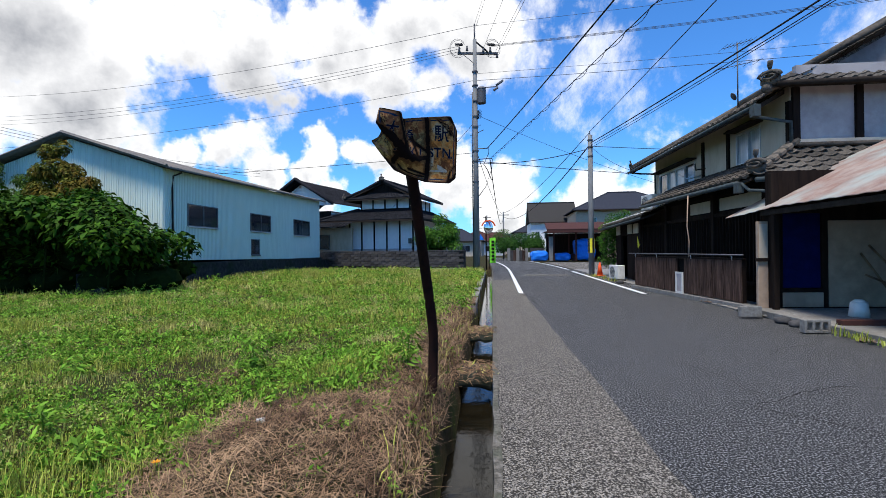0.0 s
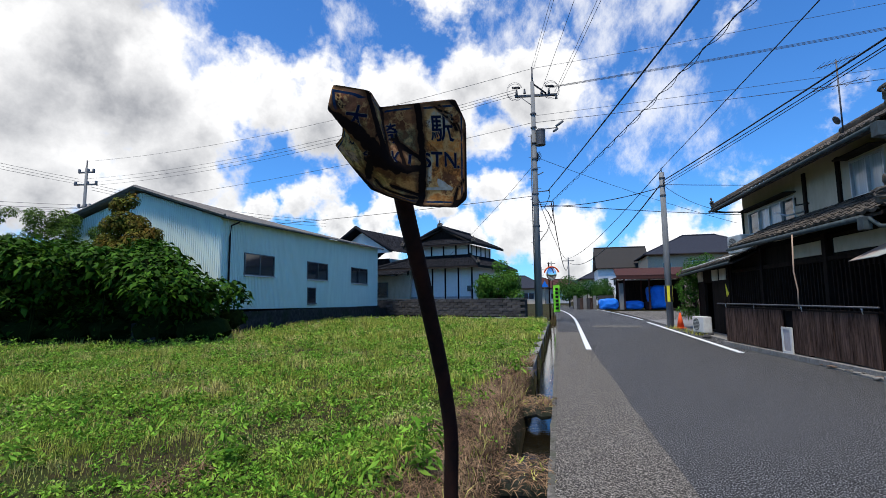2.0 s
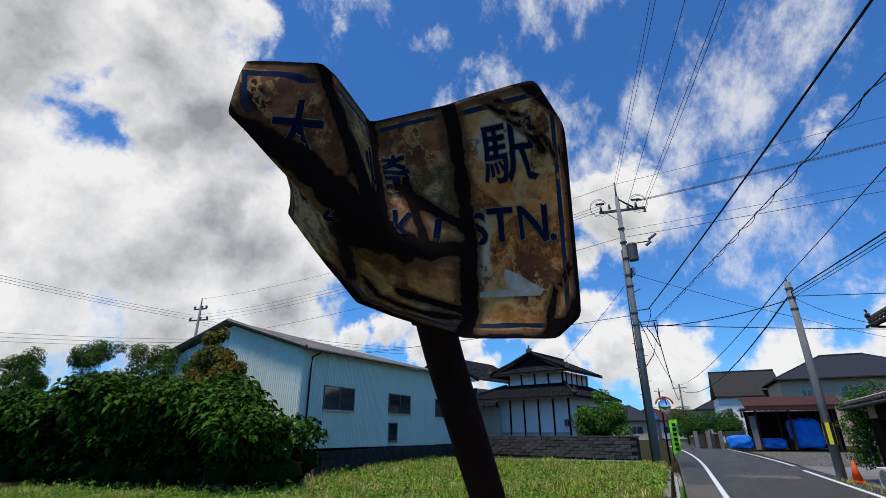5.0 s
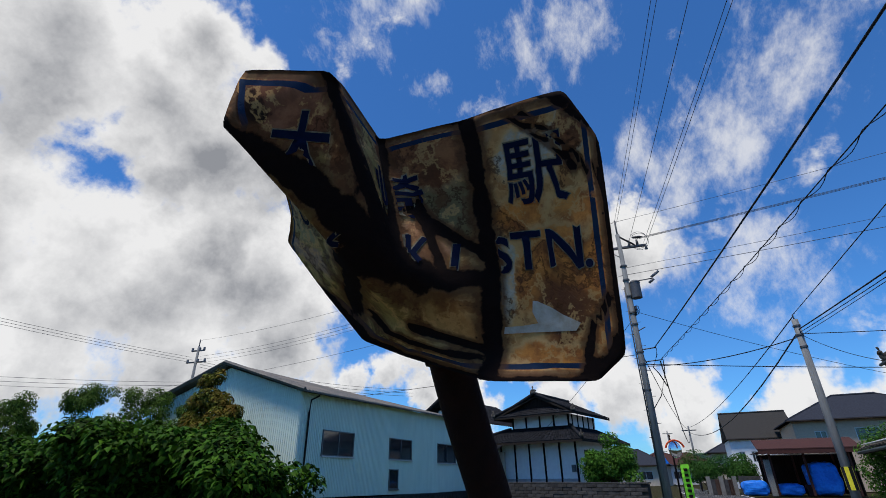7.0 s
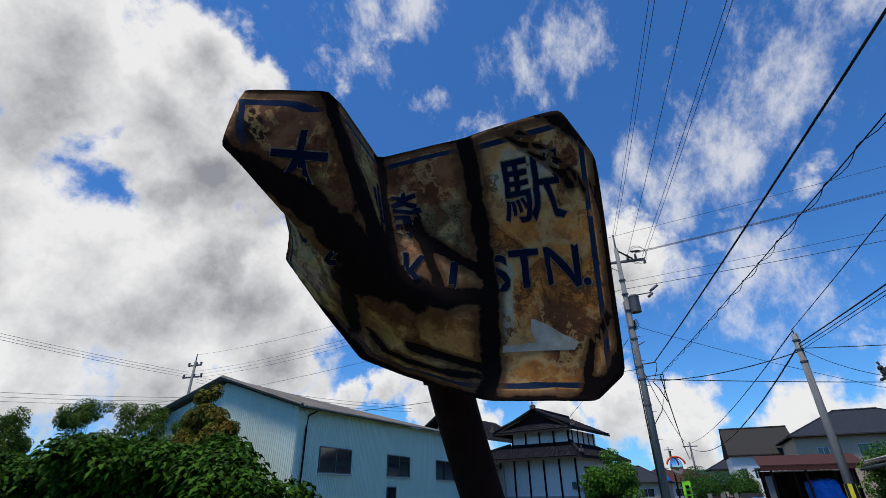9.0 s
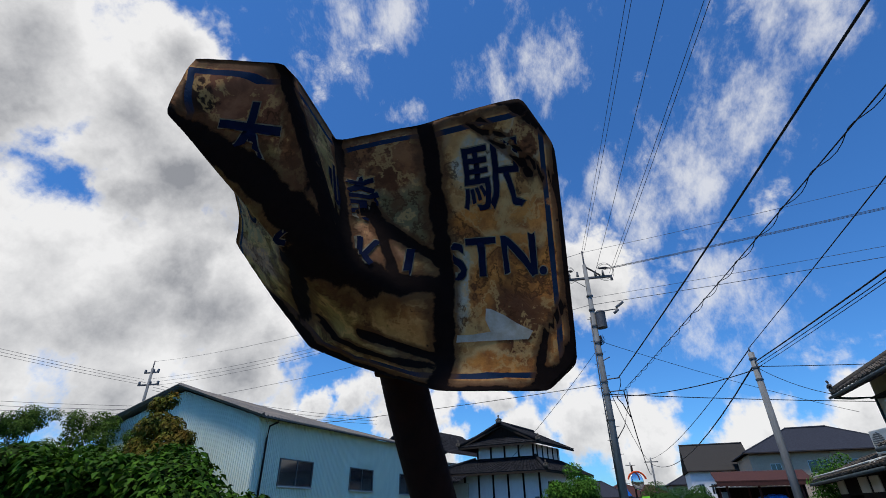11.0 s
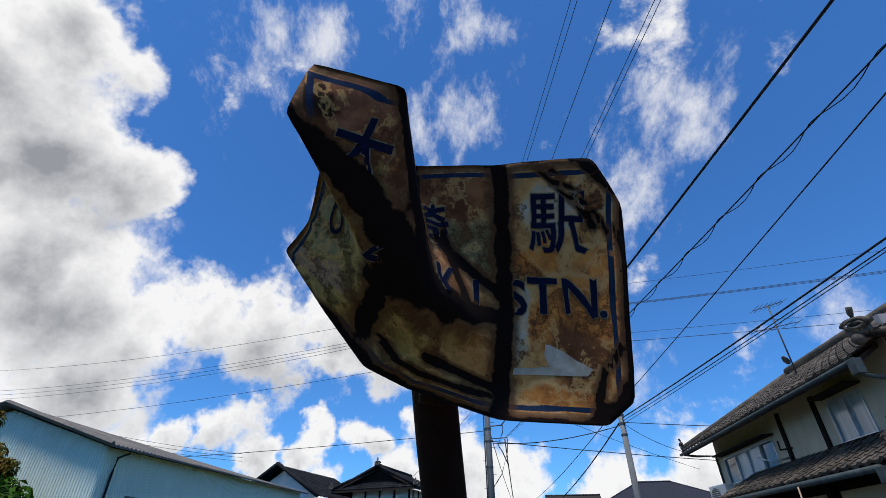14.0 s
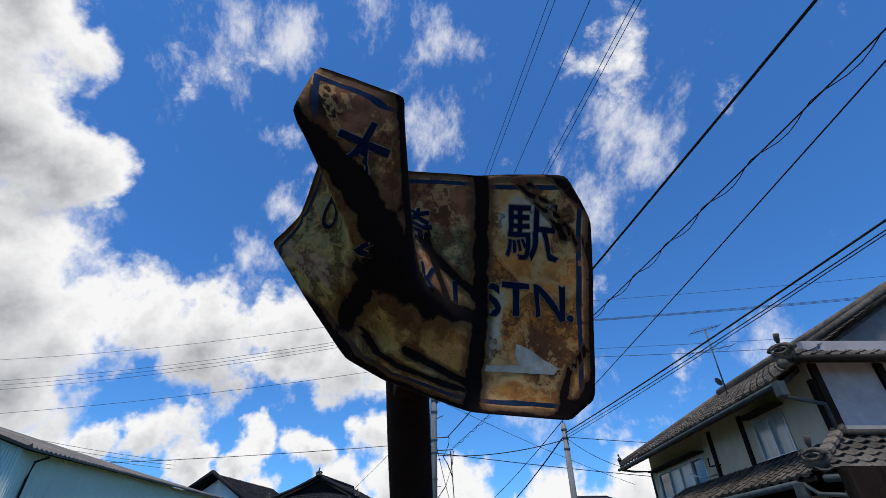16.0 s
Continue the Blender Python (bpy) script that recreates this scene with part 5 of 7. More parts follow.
pipe("dangling_lead", [(0.75, -0.1, 7.2), (0.72, -0.1, 6.9), (0.45, -0.1, 6.3), (0.65, -0.1, 6.0), (0.9, -0.05, 5.4)], 0.025, M_WIRE, pole)
pipe("dangling_lead", [(0.95, -0.1, 6.6), (0.9, -0.1, 6.0), (0.55, -0.1, 5.0), (0.1, -0.05, 4.4)], 0.02, M_WIRE, pole)

P2 = Vector((7.9, 23.0, 0))
pole2 = utility_pole(P2, 6.95, 0.15, 0.11, "shorter grey concrete pole with a striped guard")
pipe("cap_bracket", [(0, 0, 6.9), (-0.02, 0.0, 7.15), (0.06, 0, 7.2)], 0.025, M_STEEL, pole2)
for z in (6.7, 6.35, 5.9):
    bm = bmesh.new()
    bmesh.ops.create_cone(bm, cap_ends=True, segments=14, radius1=0.135, radius2=0.135, depth=0.06, matrix=Matrix.Translation((0, 0, z)))
    part("band", bm, M_STEEL, pole2)
for k in range(8):
    bm = bmesh.new()
    a = math.tau * k / 8
    r = 0.162
    vs = [bm.verts.new((r * math.cos(a + t), r * math.sin(a + t), z)) for t, z in ((0, 1.15), (0.39, 1.15), (0.75, 1.15), (0.75, 1.85), (0.39, 1.85), (0, 1.85))]
    bm.faces.new(vs[:2] + vs[4:]), bm.faces.new((vs[1], vs[2], vs[3], vs[4]))
    g = bmesh.ops.extrude_face_region(bm, geom=bm.faces[:])
    bmesh.ops.scale(bm, verts=[x for x in g["geom"] if isinstance(x, bmesh.types.BMVert)], vec=(0.94, 0.94, 1))
    part("guard_stripe", bm, M_YELLOW if k % 2 else M_WIRE, pole2)

P3 = Vector((-41.9, 45.25, 0))
pole3 = utility_pole(P3, 15.4, 0.2, 0.13, "distant concrete utility pole with crossarms")
for z, w in ((14.9, 0.9), (13.6, 1.3), (11.2, 0.7)):
    box("crossarm", -w, w, -0.08, 0.08, z - 0.07, z + 0.07, M_STEEL, pole3)
    for x in (-w * 0.9, 0.2, w * 0.9):
        box("insulator", x - 0.09, x + 0.09, -0.09, 0.09, z + 0.07, z + 0.35, M_PORC, pole3)
pipe("mast", [(0, 0, 15.3), (0, 0, 16.2)], 0.06, M_STEEL, pole3)
bm = bmesh.new()
bmesh.ops.create_cone(bm, cap_ends=True, segments=12, radius1=0.35, radius2=0.35, depth=1.0, matrix=Matrix.Translation((0.9, 0, 9.2)))
part("transformer", bm, M_STEEL, pole3)
for (x, y), h in (((12.2, 77), 7.6), ((13.6, 110), 9.5), ((14.5, 140), 10), ((-2.0, 75), 9.5)):
    q = utility_pole((x, y, 0), h, 0.16, 0.1, "far utility pole down the road")
    box("crossarm", -0.9, 0.9, -0.06, 0.06, h - 0.6, h - 0.48, M_STEEL, q)


def wire(a, b, drop, r, mat=M_GREYWIRE, name="overhead_wire", label="thin overhead power line strung between poles"):
    return tagged(pipe(name, sag(a, b, drop), r, mat, sides=5), label, "wire", "overhead wires")


# the run above the road towards the pole behind the camera
wire((3.35, 27.2, 7.25), (6.0, -14, 8.2), 0.35, 0.024, M_WIRE, "thick_cable", "thick black communication cable overhead")
bm = bmesh.new()
core = sag((3.55, 27.2, 6.7), (6.7, -14, 7.4), 0.35, 260)
tube(bm, core, 0.012, 5)
tube(bm, [p + Vector((math.cos(i * 0.9) * 0.05, 0, math.sin(i * 0.9) * 0.05 - 0.04)) for i, p in enumerate(core)], 0.009, 4)
tagged(put("spiral_cable", bm, M_WIRE), "cable with a hanger wire spiralled round it", "wire", "overhead wires")
wire((7.9, 23, 7.15), (4.2, -12, 7.3), 0.15, 0.013, M_WIRE)
for k, dx in enumerate((0.0, 0.12, -0.1)):
    wire((7.9, 23, 6.55 - 0.12 * k), (7.85 + dx, -12, 6.75 - 0.1 * k), 0.3, (0.022, 0.012, 0.01)[k], M_WIRE)
wire((2.67, 27.3, 14.45), (4.4, -14, 14.6), 0.5, 0.009)
wire((2.75, 27.2, 14.3), (4.6, -14, 14.5), 0.5, 0.009)
wire((3.2, 27.2, 13.1), (5.3, -14, 13.9), 0.4, 0.010)
wire((3.9, 27.2, 12.9), (6.7, -14, 13.8), 0.35, 0.010)
wire((4.0, 27.2, 12.8), (6.85, -14, 13.8), 0.35, 0.010)
for k in range(3):
    wire((3.6, 27.0 + 0.25 * k, 13.05 + 0.15 * k), (48, 12 + 0.4 * k, 13.4 + 0.25 * k), 0.5, 0.012)
    wire((1.75 + 0.1 * k, 27.0 + 0.2 * k, 12.75 + 0.27 * k), P3 + Vector((0.6 - 0.3 * k, 0, 13.5 + 0.36 * k)), 0.9, 0.012)
    wire(P3 + Vector((-0.4 * k, 0, 13.5 + 0.36 * k)), (-47 - 0.4 * k, 0, 13.8 + 0.3 * k), 0.7, 0.016)
    wire(P3 + Vector((-0.4 * k, 0, 11.4 - 0.35 * k)), (-74, 14 + k, 11.6 - 0.35 * k), 0.8, 0.018)
    wire(P3 + Vector((0.7, 0, 13.6 - 0.3 * k)), (-22, 62, 12 - 0.4 * k), 0.6, 0.02)
wire((2.67, 27.3, 14.4), P3 + Vector((0, 0, 16.1)), 0.9, 0.012)
wire((2.67, 27.3, 14.4), (48, 13, 15.0), 0.6, 0.010)
wire((2.75, 27.3, 11.6), (48, 13, 11.3), 0.4, 0.010)
wire((2.75, 27.3, 11.2), (48, 13, 10.6), 0.4, 0.014)
wire((2.6, 27.3, 11.2), (-46, 40, 9.8), 1.0, 0.012)
wire((2.6, 27.3, 7.0), (-46, 41, 7.8), 0.7, 0.016, M_WIRE)
wire((2.75, 27.3, 9.2), (16, 33, 6.0), 0.2, 0.012, M_WIRE)
wire((2.75, 27.3, 7.0), (12.2, 77, 7.2), 0.9, 0.02, M_WIRE)
wire((3.5, 27.3, 6.6), (12.2, 77, 6.9), 2.4, 0.03, M_WIRE)
wire(P2 + Vector((0, 0, 7.1)), (12.2, 77, 7.4), 0.7, 0.02, M_WIRE)
wire(P2 + Vector((0, 0, 6.5)), (12.2, 77, 6.8), 1.6, 0.03, M_WIRE)
wire(P2 + Vector((0, 0, 6.3)), (2.9, 27.3, 6.4), 0.25, 0.02, M_WIRE)
wire(P2 + Vector((0, 0, 6.4)), (30, 24, 6.7), 0.3, 0.015, M_WIRE)
wire((2.8, 27.3, 6.5), (34, 36, 6.4), 0.3, 0.02, M_WIRE)
wire(P2 + Vector((0, 0, 6.4)), rd(6.0, 19.8, 4.5), 0.15, 0.010, M_WIRE)
wire((2.65, 27.3, 8.8), (-3.3, 38, 4.6), 0.2, 0.012, M_WIRE)

# ---- white-walled tiled house behind the stone wall ----
TW = pose(2.1, 30.0, 0, 0, 0, math.degrees(math.atan2(6, -10)))      # x runs leftwards along the wall, -y is behind it
stone = thing("stone_wall", TW @ pose(0, 0, 0.22), "long dark grey wall of coursed stone blocks", "wall", kind="structure")
box("core", 0, 17, -0.32, -0.03, -0.3, 1.06, M_DARKCONC, stone)
box("coping", -0.05, 17, -0.36, 0.04, 1.07, 1.13, M_STONE, stone)
bm = blk(bmesh.new(), -0.30, 0.30, -0.06, 0.06, -0.082, 0.082, 0.012)
stone_mesh = bpy.data.meshes.new("stone_block")
bm.to_mesh(stone_mesh)
bm.free()
stone_mesh.materials.append(M_STONE)
for row in range(6):
    for i in range(27):
        ob = new("stone_block", stone_mesh)
        ob.parent = stone
        ob.matrix_local = pose(0.3 + i * 0.62 + 0.31 * (row % 2), random.uniform(-0.045, -0.01), 0.10 + row * 0.174, 0, random.uniform(-1, 1), 0)
HALL = pose(-1.25, 36.0, 0, 0, 0, math.degrees(math.atan2(2.5, -6.29)))
hall = thing("tiled_hall", HALL, "white-walled Japanese house with layered black tile roofs", "house")
# body in its own axes: x leftwards, y towards the road side is positive
HX0, HX1 = 0.0, 6.77
box("plinth", HX0 - 0.1, HX1 + 0.1, -6.4, 0.1, 0.0, 1.25, M_DARKCONC, hall)
wall_open("lower_wall", "v", -0.14, 0.0, HX0, HX1, 1.25, 3.75, [], M_WHITE, hall)
wall_open("side_wall", "u", HX0, HX0 + 0.14, -6.3, -0.14, 1.25, 3.75, [(-4.4, -1.2, 1.3, 3.2)], M_WHITE, hall)
# added black sheet in place of the hall's shaded inside
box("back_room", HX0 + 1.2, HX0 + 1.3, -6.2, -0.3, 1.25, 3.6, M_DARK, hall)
for i in range(7):
    x = HX0 + (HX1 - HX0 - 0.12) * i / 6
    box("post", x, x + 0.12, -0.03, 0.05, 1.25, 3.75, M_TIMBER, hall)
box("skirting", HX0, HX1, 0.0, 0.04, 1.25, 1.52, M_GREYPLASTER, hall)
for k in range(5):
    box("lattice_post", HX0 - 0.02, HX0 + 0.1, -4.4 + 0.8 * k - 0.05, -4.4 + 0.8 * k + 0.05, 1.3, 3.2, M_TIMBER, hall)
# lower roof, hipped
E0, E1, EY = HX0 - 0.95, HX1 + 1.3, 1.15
wavy_roof("lower_tiles", [(E1, EY, 3.72), (E0, EY, 3.72), (HX0 + 0.7, -1.1, 4.68), (HX0 + 5.3, -1.1, 4.68)], M_BLACKTILE, hall, tile=0.30)
slab("lower_deck", [(E1, EY, 3.70), (E0, EY, 3.70), (HX0 + 0.7, -1.1, 4.65), (HX0 + 5.3, -1.1, 4.65)], 0.12, M_BEAM, hall)
wavy_roof("lower_tiles", [(E0, EY, 3.72), (E0, -7.5, 3.72), (HX0 + 0.7, -5.5, 4.68), (HX0 + 0.7, -1.1, 4.68)], M_BLACKTILE, hall, tile=0.30)
slab("lower_deck", [(E0, EY, 3.70), (E0, -7.5, 3.70), (HX0 + 0.7, -5.5, 4.65), (HX0 + 0.7, -1.1, 4.65)], 0.12, M_BEAM, hall)
wavy_roof("lower_tiles", [(E1, -7.5, 3.72), (E1, EY, 3.72), (HX0 + 5.3, -1.1, 4.68), (HX0 + 5.3, -5.5, 4.68)], M_BLACKTILE, hall, tile=0.30)
pipe("hip_ridge", [(E0, EY, 3.8), (HX0 + 0.7, -1.1, 4.78)], 0.11, M_BLACKTILE, hall)
pipe("hip_ridge", [(E1, EY, 3.8), (HX0 + 5.3, -1.1, 4.78)], 0.11, M_BLACKTILE, hall)
# upper storey
UX0, UX1, UY = HX0 + 0.75, HX0 + 5.2, -1.1
box("upper_wall", UX0, UX1, UY - 0.15, UY, 4.5, 5.52, M_WHITE, hall)
box("upper_side_wall", UX0, UX0 + 0.15, UY - 4.4, UY - 0.15, 4.5, 5.52, M_WHITE, hall)
for i in range(5):
    x = UX0 + (UX1 - UX0 - 0.12) * i / 4
    box("post", x, x + 0.12, UY - 0.02, UY + 0.05, 4.5, 5.52, M_TIMBER, hall)
for k in range(5):
    box("post", UX0 - 0.04, UX0 + 0.02, UY - 0.5 - k * 0.9, UY - 0.38 - k * 0.9, 4.5, 5.52, M_TIMBER, hall)
box("lintel", UX0, UX1, UY, UY + 0.06, 4.66, 4.76, M_TIMBER, hall)
R0, R1, RY = UX0 - 0.8, UX1 + 1.0, UY + 0.95
MX = (UX0 + UX1) / 2
wavy_roof("upper_tiles", [(R1, RY, 5.52), (R0, RY, 5.52), (R0 + 0.9, UY + 0.2, 6.02), (R1 - 0.9, UY + 0.2, 6.02)], M_BLACKTILE, hall, tile=0.30)
slab("upper_deck", [(R1, RY, 5.50), (R0, RY, 5.50), (R0 + 0.9, UY + 0.2, 6.0), (R1 - 0.9, UY + 0.2, 6.0)], 0.12, M_BEAM, hall)
for s, xe in ((-1, R0), (1, R1)):
    wavy_roof("upper_tiles", [(xe, RY if s < 0 else -6.5, 5.52), (xe, -6.5 if s < 0 else RY, 5.52), (MX, -6.0 if s < 0 else UY + 0.35, 6.92), (MX, UY + 0.35 if s < 0 else -6.0, 6.92)], M_BLACKTILE, hall, tile=0.30)
    slab("upper_deck", [(xe, RY, 5.49), (xe, -6.5, 5.49), (MX, -6.0, 6.87), (MX, UY + 0.35, 6.87)], 0.12, M_BEAM, hall)
    pipe("verge_tiles", [(xe + s * 0.02, RY, 5.62), (MX - (MX - xe) * 0.55, UY + 0.55, 6.22), (MX, UY + 0.5, 7.0)], 0.11, M_BLACKTILE, hall)
    hip_end((xe, RY, 5.66), 0.20, 0, hall)
raw("gable_face", [(MX - 1.9, UY + 0.22, 6.0), (MX + 1.9, UY + 0.22, 6.0), (MX, UY + 0.22, 6.88), (MX - 1.9, UY + 0.1, 6.0), (MX + 1.9, UY + 0.1, 6.0), (MX, UY + 0.1, 6.88)],
    [(0, 1, 2), (3, 5, 4), (0, 2, 5, 3), (1, 4, 5, 2), (0, 3, 4, 1)], M_TIMBER, hall)
pipe("ridge", [(MX, UY + 0.55, 7.0), (MX, -6.2, 7.0)], 0.13, M_BLACKTILE, hall)
hip_end((MX, UY + 0.6, 7.05), 0.24, 0, hall)
hip_end((E0, EY, 3.95), 0.17, 0, hall)
box("meter_box", HX0 + 0.15, HX0 + 0.4, 0.05, 0.16, 1.9, 2.3, M_FRAME, hall)
# neighbouring wing seen between shed and hall
wing = thing("tiled_wing", HALL @ pose(HX1 + 0.9, -3.0, 0), "two-storey wing with a dark tiled gable roof", "house")
box("wall", 0, 5, -3, 2.6, 0, 4.7, M_WHITE, wing)
box("timber_band", -0.05, 5, 2.6, 2.66, 3.4, 4.7, M_TIMBER, wing)
for s in (-1, 1):
    wavy_roof("tiles", [(-0.9 if s < 0 else 6.2, 3.6 if s < 0 else -4, 5.2), (-0.9 if s < 0 else 6.2, -4 if s < 0 else 3.6, 5.2), (2.7, -4 if s < 0 else 3.6, 7.3), (2.7, 3.6 if s < 0 else -4, 7.3)], M_BLACKTILE, wing, tile=0.32)
    pipe("verge", [(2.7 + s * 3.6, 3.6, 5.2), (2.7, 3.6, 7.4)], 0.13, M_BLACKTILE, wing)
raw("gable_face", [(-0.4, 2.7, 5.2), (5.8, 2.7, 5.2), (2.7, 2.7, 7.1), (-0.4, 2.6, 5.2), (5.8, 2.6, 5.2), (2.7, 2.6, 7.1)], [(0, 1, 2), (3, 5, 4), (0, 2, 5, 3), (1, 4, 5, 2), (0, 3, 4, 1)], M_WHITE, wing)
wavy_roof("porch_tiles", [(3.8, 5.2, 3.2), (-3.0, 5.2, 3.2), (-3.0, 2.7, 4.1), (3.8, 2.7, 4.1)], M_BLACKTILE, wing, tile=0.32)
box("porch_wall", -2.6, 3.5, 3.4, 3.6, 0, 3.2, M_PLASTER, wing)
window(wing, pose(2.8, 3.66, 1.5, 0, 0, 180), 3.4, 1.2, 2, M_FRAME)

# ---- plants ----
rngh = random.Random(4)
hedge_blobs = []
for k in range(120):
    t = rngh.random()
    x = -8.6 - 22 * t
    y = 15.4 - 0.3 * t + rngh.uniform(-1.4, 1.9)
    top = 3.0 + 0.25 * math.sin(t * 11) - max(0, 1 - t * 9) * 1.5
    z = rngh.uniform(0.6, top)
    if z < 1.5:
        y = max(y, 15.2)      # hollow below, spreading above
    elif z > top - 0.7:
        y -= 0.35
    hedge_blobs.append((x, y, z, rngh.uniform(0.65, 1.05), 0.6))
for i in range(27):          # an even crest along the road side
    hedge_blobs.append((-9.2 - 0.82 * i, 14.75 + 0.3 * math.sin(i * 1.7), 2.35 + 0.22 * math.sin(i * 2.3) - max(0, 1 - i * 0.5) * 0.8, 0.95, 0.6))
hb = [(b[0] + 14, b[1] - 15, b[2], b[3], b[4]) for b in hedge_blobs]
hedge = thing("hedge", Matrix.Translation((-14, 15, 0)), "dense broad-leaved green thicket before the shed", "hedge")
rng = np.random.default_rng(11)
p, nn = crown_points(hb, 66000, rng, 0.45)
keep = (p[:, 2] > 0.2) & (rng.random(len(p)) < np.clip((p[:, 2] - 0.7) / 1.3, 0.07, 1))
v, f = leaves(p[keep], nn[keep] * 0.6 + np.array([0, 0, 0.55]), 0.23, rng, 0.6, 0.35)
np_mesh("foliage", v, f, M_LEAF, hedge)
# near-black stems and lumps: the hedge's inner shade put into colour and solid filling
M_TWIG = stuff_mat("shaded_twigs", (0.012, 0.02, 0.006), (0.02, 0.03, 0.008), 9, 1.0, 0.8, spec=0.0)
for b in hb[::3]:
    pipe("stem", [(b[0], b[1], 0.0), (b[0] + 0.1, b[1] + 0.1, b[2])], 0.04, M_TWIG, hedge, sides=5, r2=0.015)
# added row of dark lumps that stands for shade at the hedge's foot
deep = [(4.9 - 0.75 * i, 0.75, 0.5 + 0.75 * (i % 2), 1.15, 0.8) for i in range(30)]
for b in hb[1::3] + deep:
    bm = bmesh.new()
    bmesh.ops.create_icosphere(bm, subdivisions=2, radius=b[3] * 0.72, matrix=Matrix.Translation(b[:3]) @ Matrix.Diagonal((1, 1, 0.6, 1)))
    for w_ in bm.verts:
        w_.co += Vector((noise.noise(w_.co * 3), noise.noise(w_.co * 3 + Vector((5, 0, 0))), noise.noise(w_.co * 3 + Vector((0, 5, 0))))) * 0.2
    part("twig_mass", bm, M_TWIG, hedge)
tree("russet_tree", (-12.9, 16.9, 0), [(0, 0, 2.9, 0.9, 0.8), (-0.7, 0.1, 3.5, 0.55, 0.9), (0.5, 0, 3.6, 0.6, 0.8), (-0.25, 0, 4.3, 0.5, 0.8), (0.75, 0.1, 3.0, 0.6, 0.7), (-0.45, 0, 4.9, 0.3, 1.0), (-1.0, 0, 2.9, 0.6, 0.9), (0.3, 0, 4.2, 0.4, 0.8), (-0.05, 0.1, 5.1, 0.22, 1.3), (-0.8, 0, 4.2, 0.3, 1.0), (0.95, 0, 3.8, 0.3, 0.9)], 15000, 0.13, M_RUSSET, "small tree with rusty brown and green leaves", 3, 0.08)
tree("yellowish_shrub", (-14.6, 17.3, 0), [(0, 0, 2.9, 0.8, 0.9), (-0.6, 0, 3.2, 0.7, 0.8), (0.4, 0, 3.5, 0.5, 0.8)], 2600, 0.12, M_FINELEAF, "pale green shrub behind the thicket", 5, 0.06)
for k, (x, y, h) in enumerate(((-19.2, 17.5, 5.0), (-17.4, 18, 4.6), (-23.0, 17, 4.4), (-26, 19, 4.6), (-15.4, 18.0, 4.2))):
    bl = [(rngh.uniform(-1.1, 1.1), rngh.uniform(-0.5, 0.5), h + 0.3 - rngh.uniform(0.0, 2.6), rngh.uniform(0.22, 0.46), 0.8) for _ in range(26)]
    tree("young_tree", (x, y, 0), bl, 11000, 0.09, M_FINELEAF, "slender young tree with sparse fine leaves", 20 + k, 0.05, "young trees behind the thicket")
tree("garden_tree", (0.75, 34.6, 0), [(rngh.uniform(-1.25, 1.25), rngh.uniform(-0.7, 0.7), rngh.uniform(1.3, 3.1), rngh.uniform(0.45, 0.75), 0.8) for _ in range(22)] + [(0, 0, 3.6, 0.6, 0.8)], 11000, 0.15, M_TREELEAF, "round green garden tree behind the wall", 31, 0.12)
tree("ivy_bush", rd(6.1, 23.3), [(rngh.uniform(-0.5, 0.6), rngh.uniform(-0.4, 0.4), rngh.uniform(0.4, 3.1), rngh.uniform(0.30, 0.45), 0.9) for _ in range(18)], 6500, 0.09, M_TREELEAF, "ivy-clad bush at the end of the annex", 33, 0.06, category="bush")
for k, (x_, y_, h, w) in enumerate(((9.6, 58, 3.0, 1.9), (11.6, 60, 3.6, 2.0), (13.0, 58, 2.9, 1.7), (13.6, 61, 3.7, 1.8), (10.4, 66, 4.4, 2.4))):
    bl = [(0, 0, h - w * 0.5, w * 0.6, 0.75), (w * 0.4, 0.2, h - w * 0.8, w * 0.45, 0.7), (-w * 0.4, 0, h - w * 0.75, w * 0.45, 0.7)]
    tree("clipped_tree", (x_, y_, 0), bl, 3200, 0.17, M_DARKLEAF, "rounded clipped garden tree by the road", 40 + k, 0.1, "clipped trees by the road")

# ---- things along the old house ----
fence = thing("board_fence", ROAD @ pose(5.44, 10.72, 0, 0, 0, math.degrees(math.atan2(0.52, 5.47))), "weathered brown board fence before the house", "fence")
n = 30
for i in range(n):
    if i in (13, 14):
        continue
    a = 5.5 * i / n
    box("board", -0.012 + random.uniform(-0.006, 0.006), 0.012, a + 0.003, a + 5.5 / n - 0.003, 0.13 + random.uniform(0, 0.02), 1.07 + random.uniform(-0.012, 0.012), M_BOARD, fence, bevel=0.004)
box("base", -0.10, 0.14, -0.3, 5.6, 0.0, 0.12, M_CONC, fence)
for a in (0.0, 1.9, 3.6, 5.4):
    box("post", 0.02, 0.10, a, a + 0.09, 0.1, 1.1, M_TIMBER, fence)
box("rail", -0.03, 0.05, -0.05, 5.55, 1.06, 1.10, M_TIMBER, fence)
pipe("bar", [(-0.04, -0.1, 1.17), (-0.04, 5.9, 1.17)], 0.018, M_STEEL, fence)
for a in (0.3, 2.0, 3.9, 5.4):
    pipe("bar_support", [(-0.02, a, 1.05), (-0.04, a, 1.17)], 0.012, M_PALEFRAME, fence)
pipe("crooked_pole", [(-0.05, 2.05, 1.1), (-0.02, 2.08, 1.5), (-0.06, 2.1, 1.9), (0.0, 2.15, 2.7)], 0.014, M_OLDPANEL, fence, "pale crooked pole")
# near-black sheet that paints the shade behind the missing boards
box("dark_gap", 0.06, 0.10, 13 * 5.5 / n, 15 * 5.5 / n, 0.13, 1.05, M_DARK, fence)
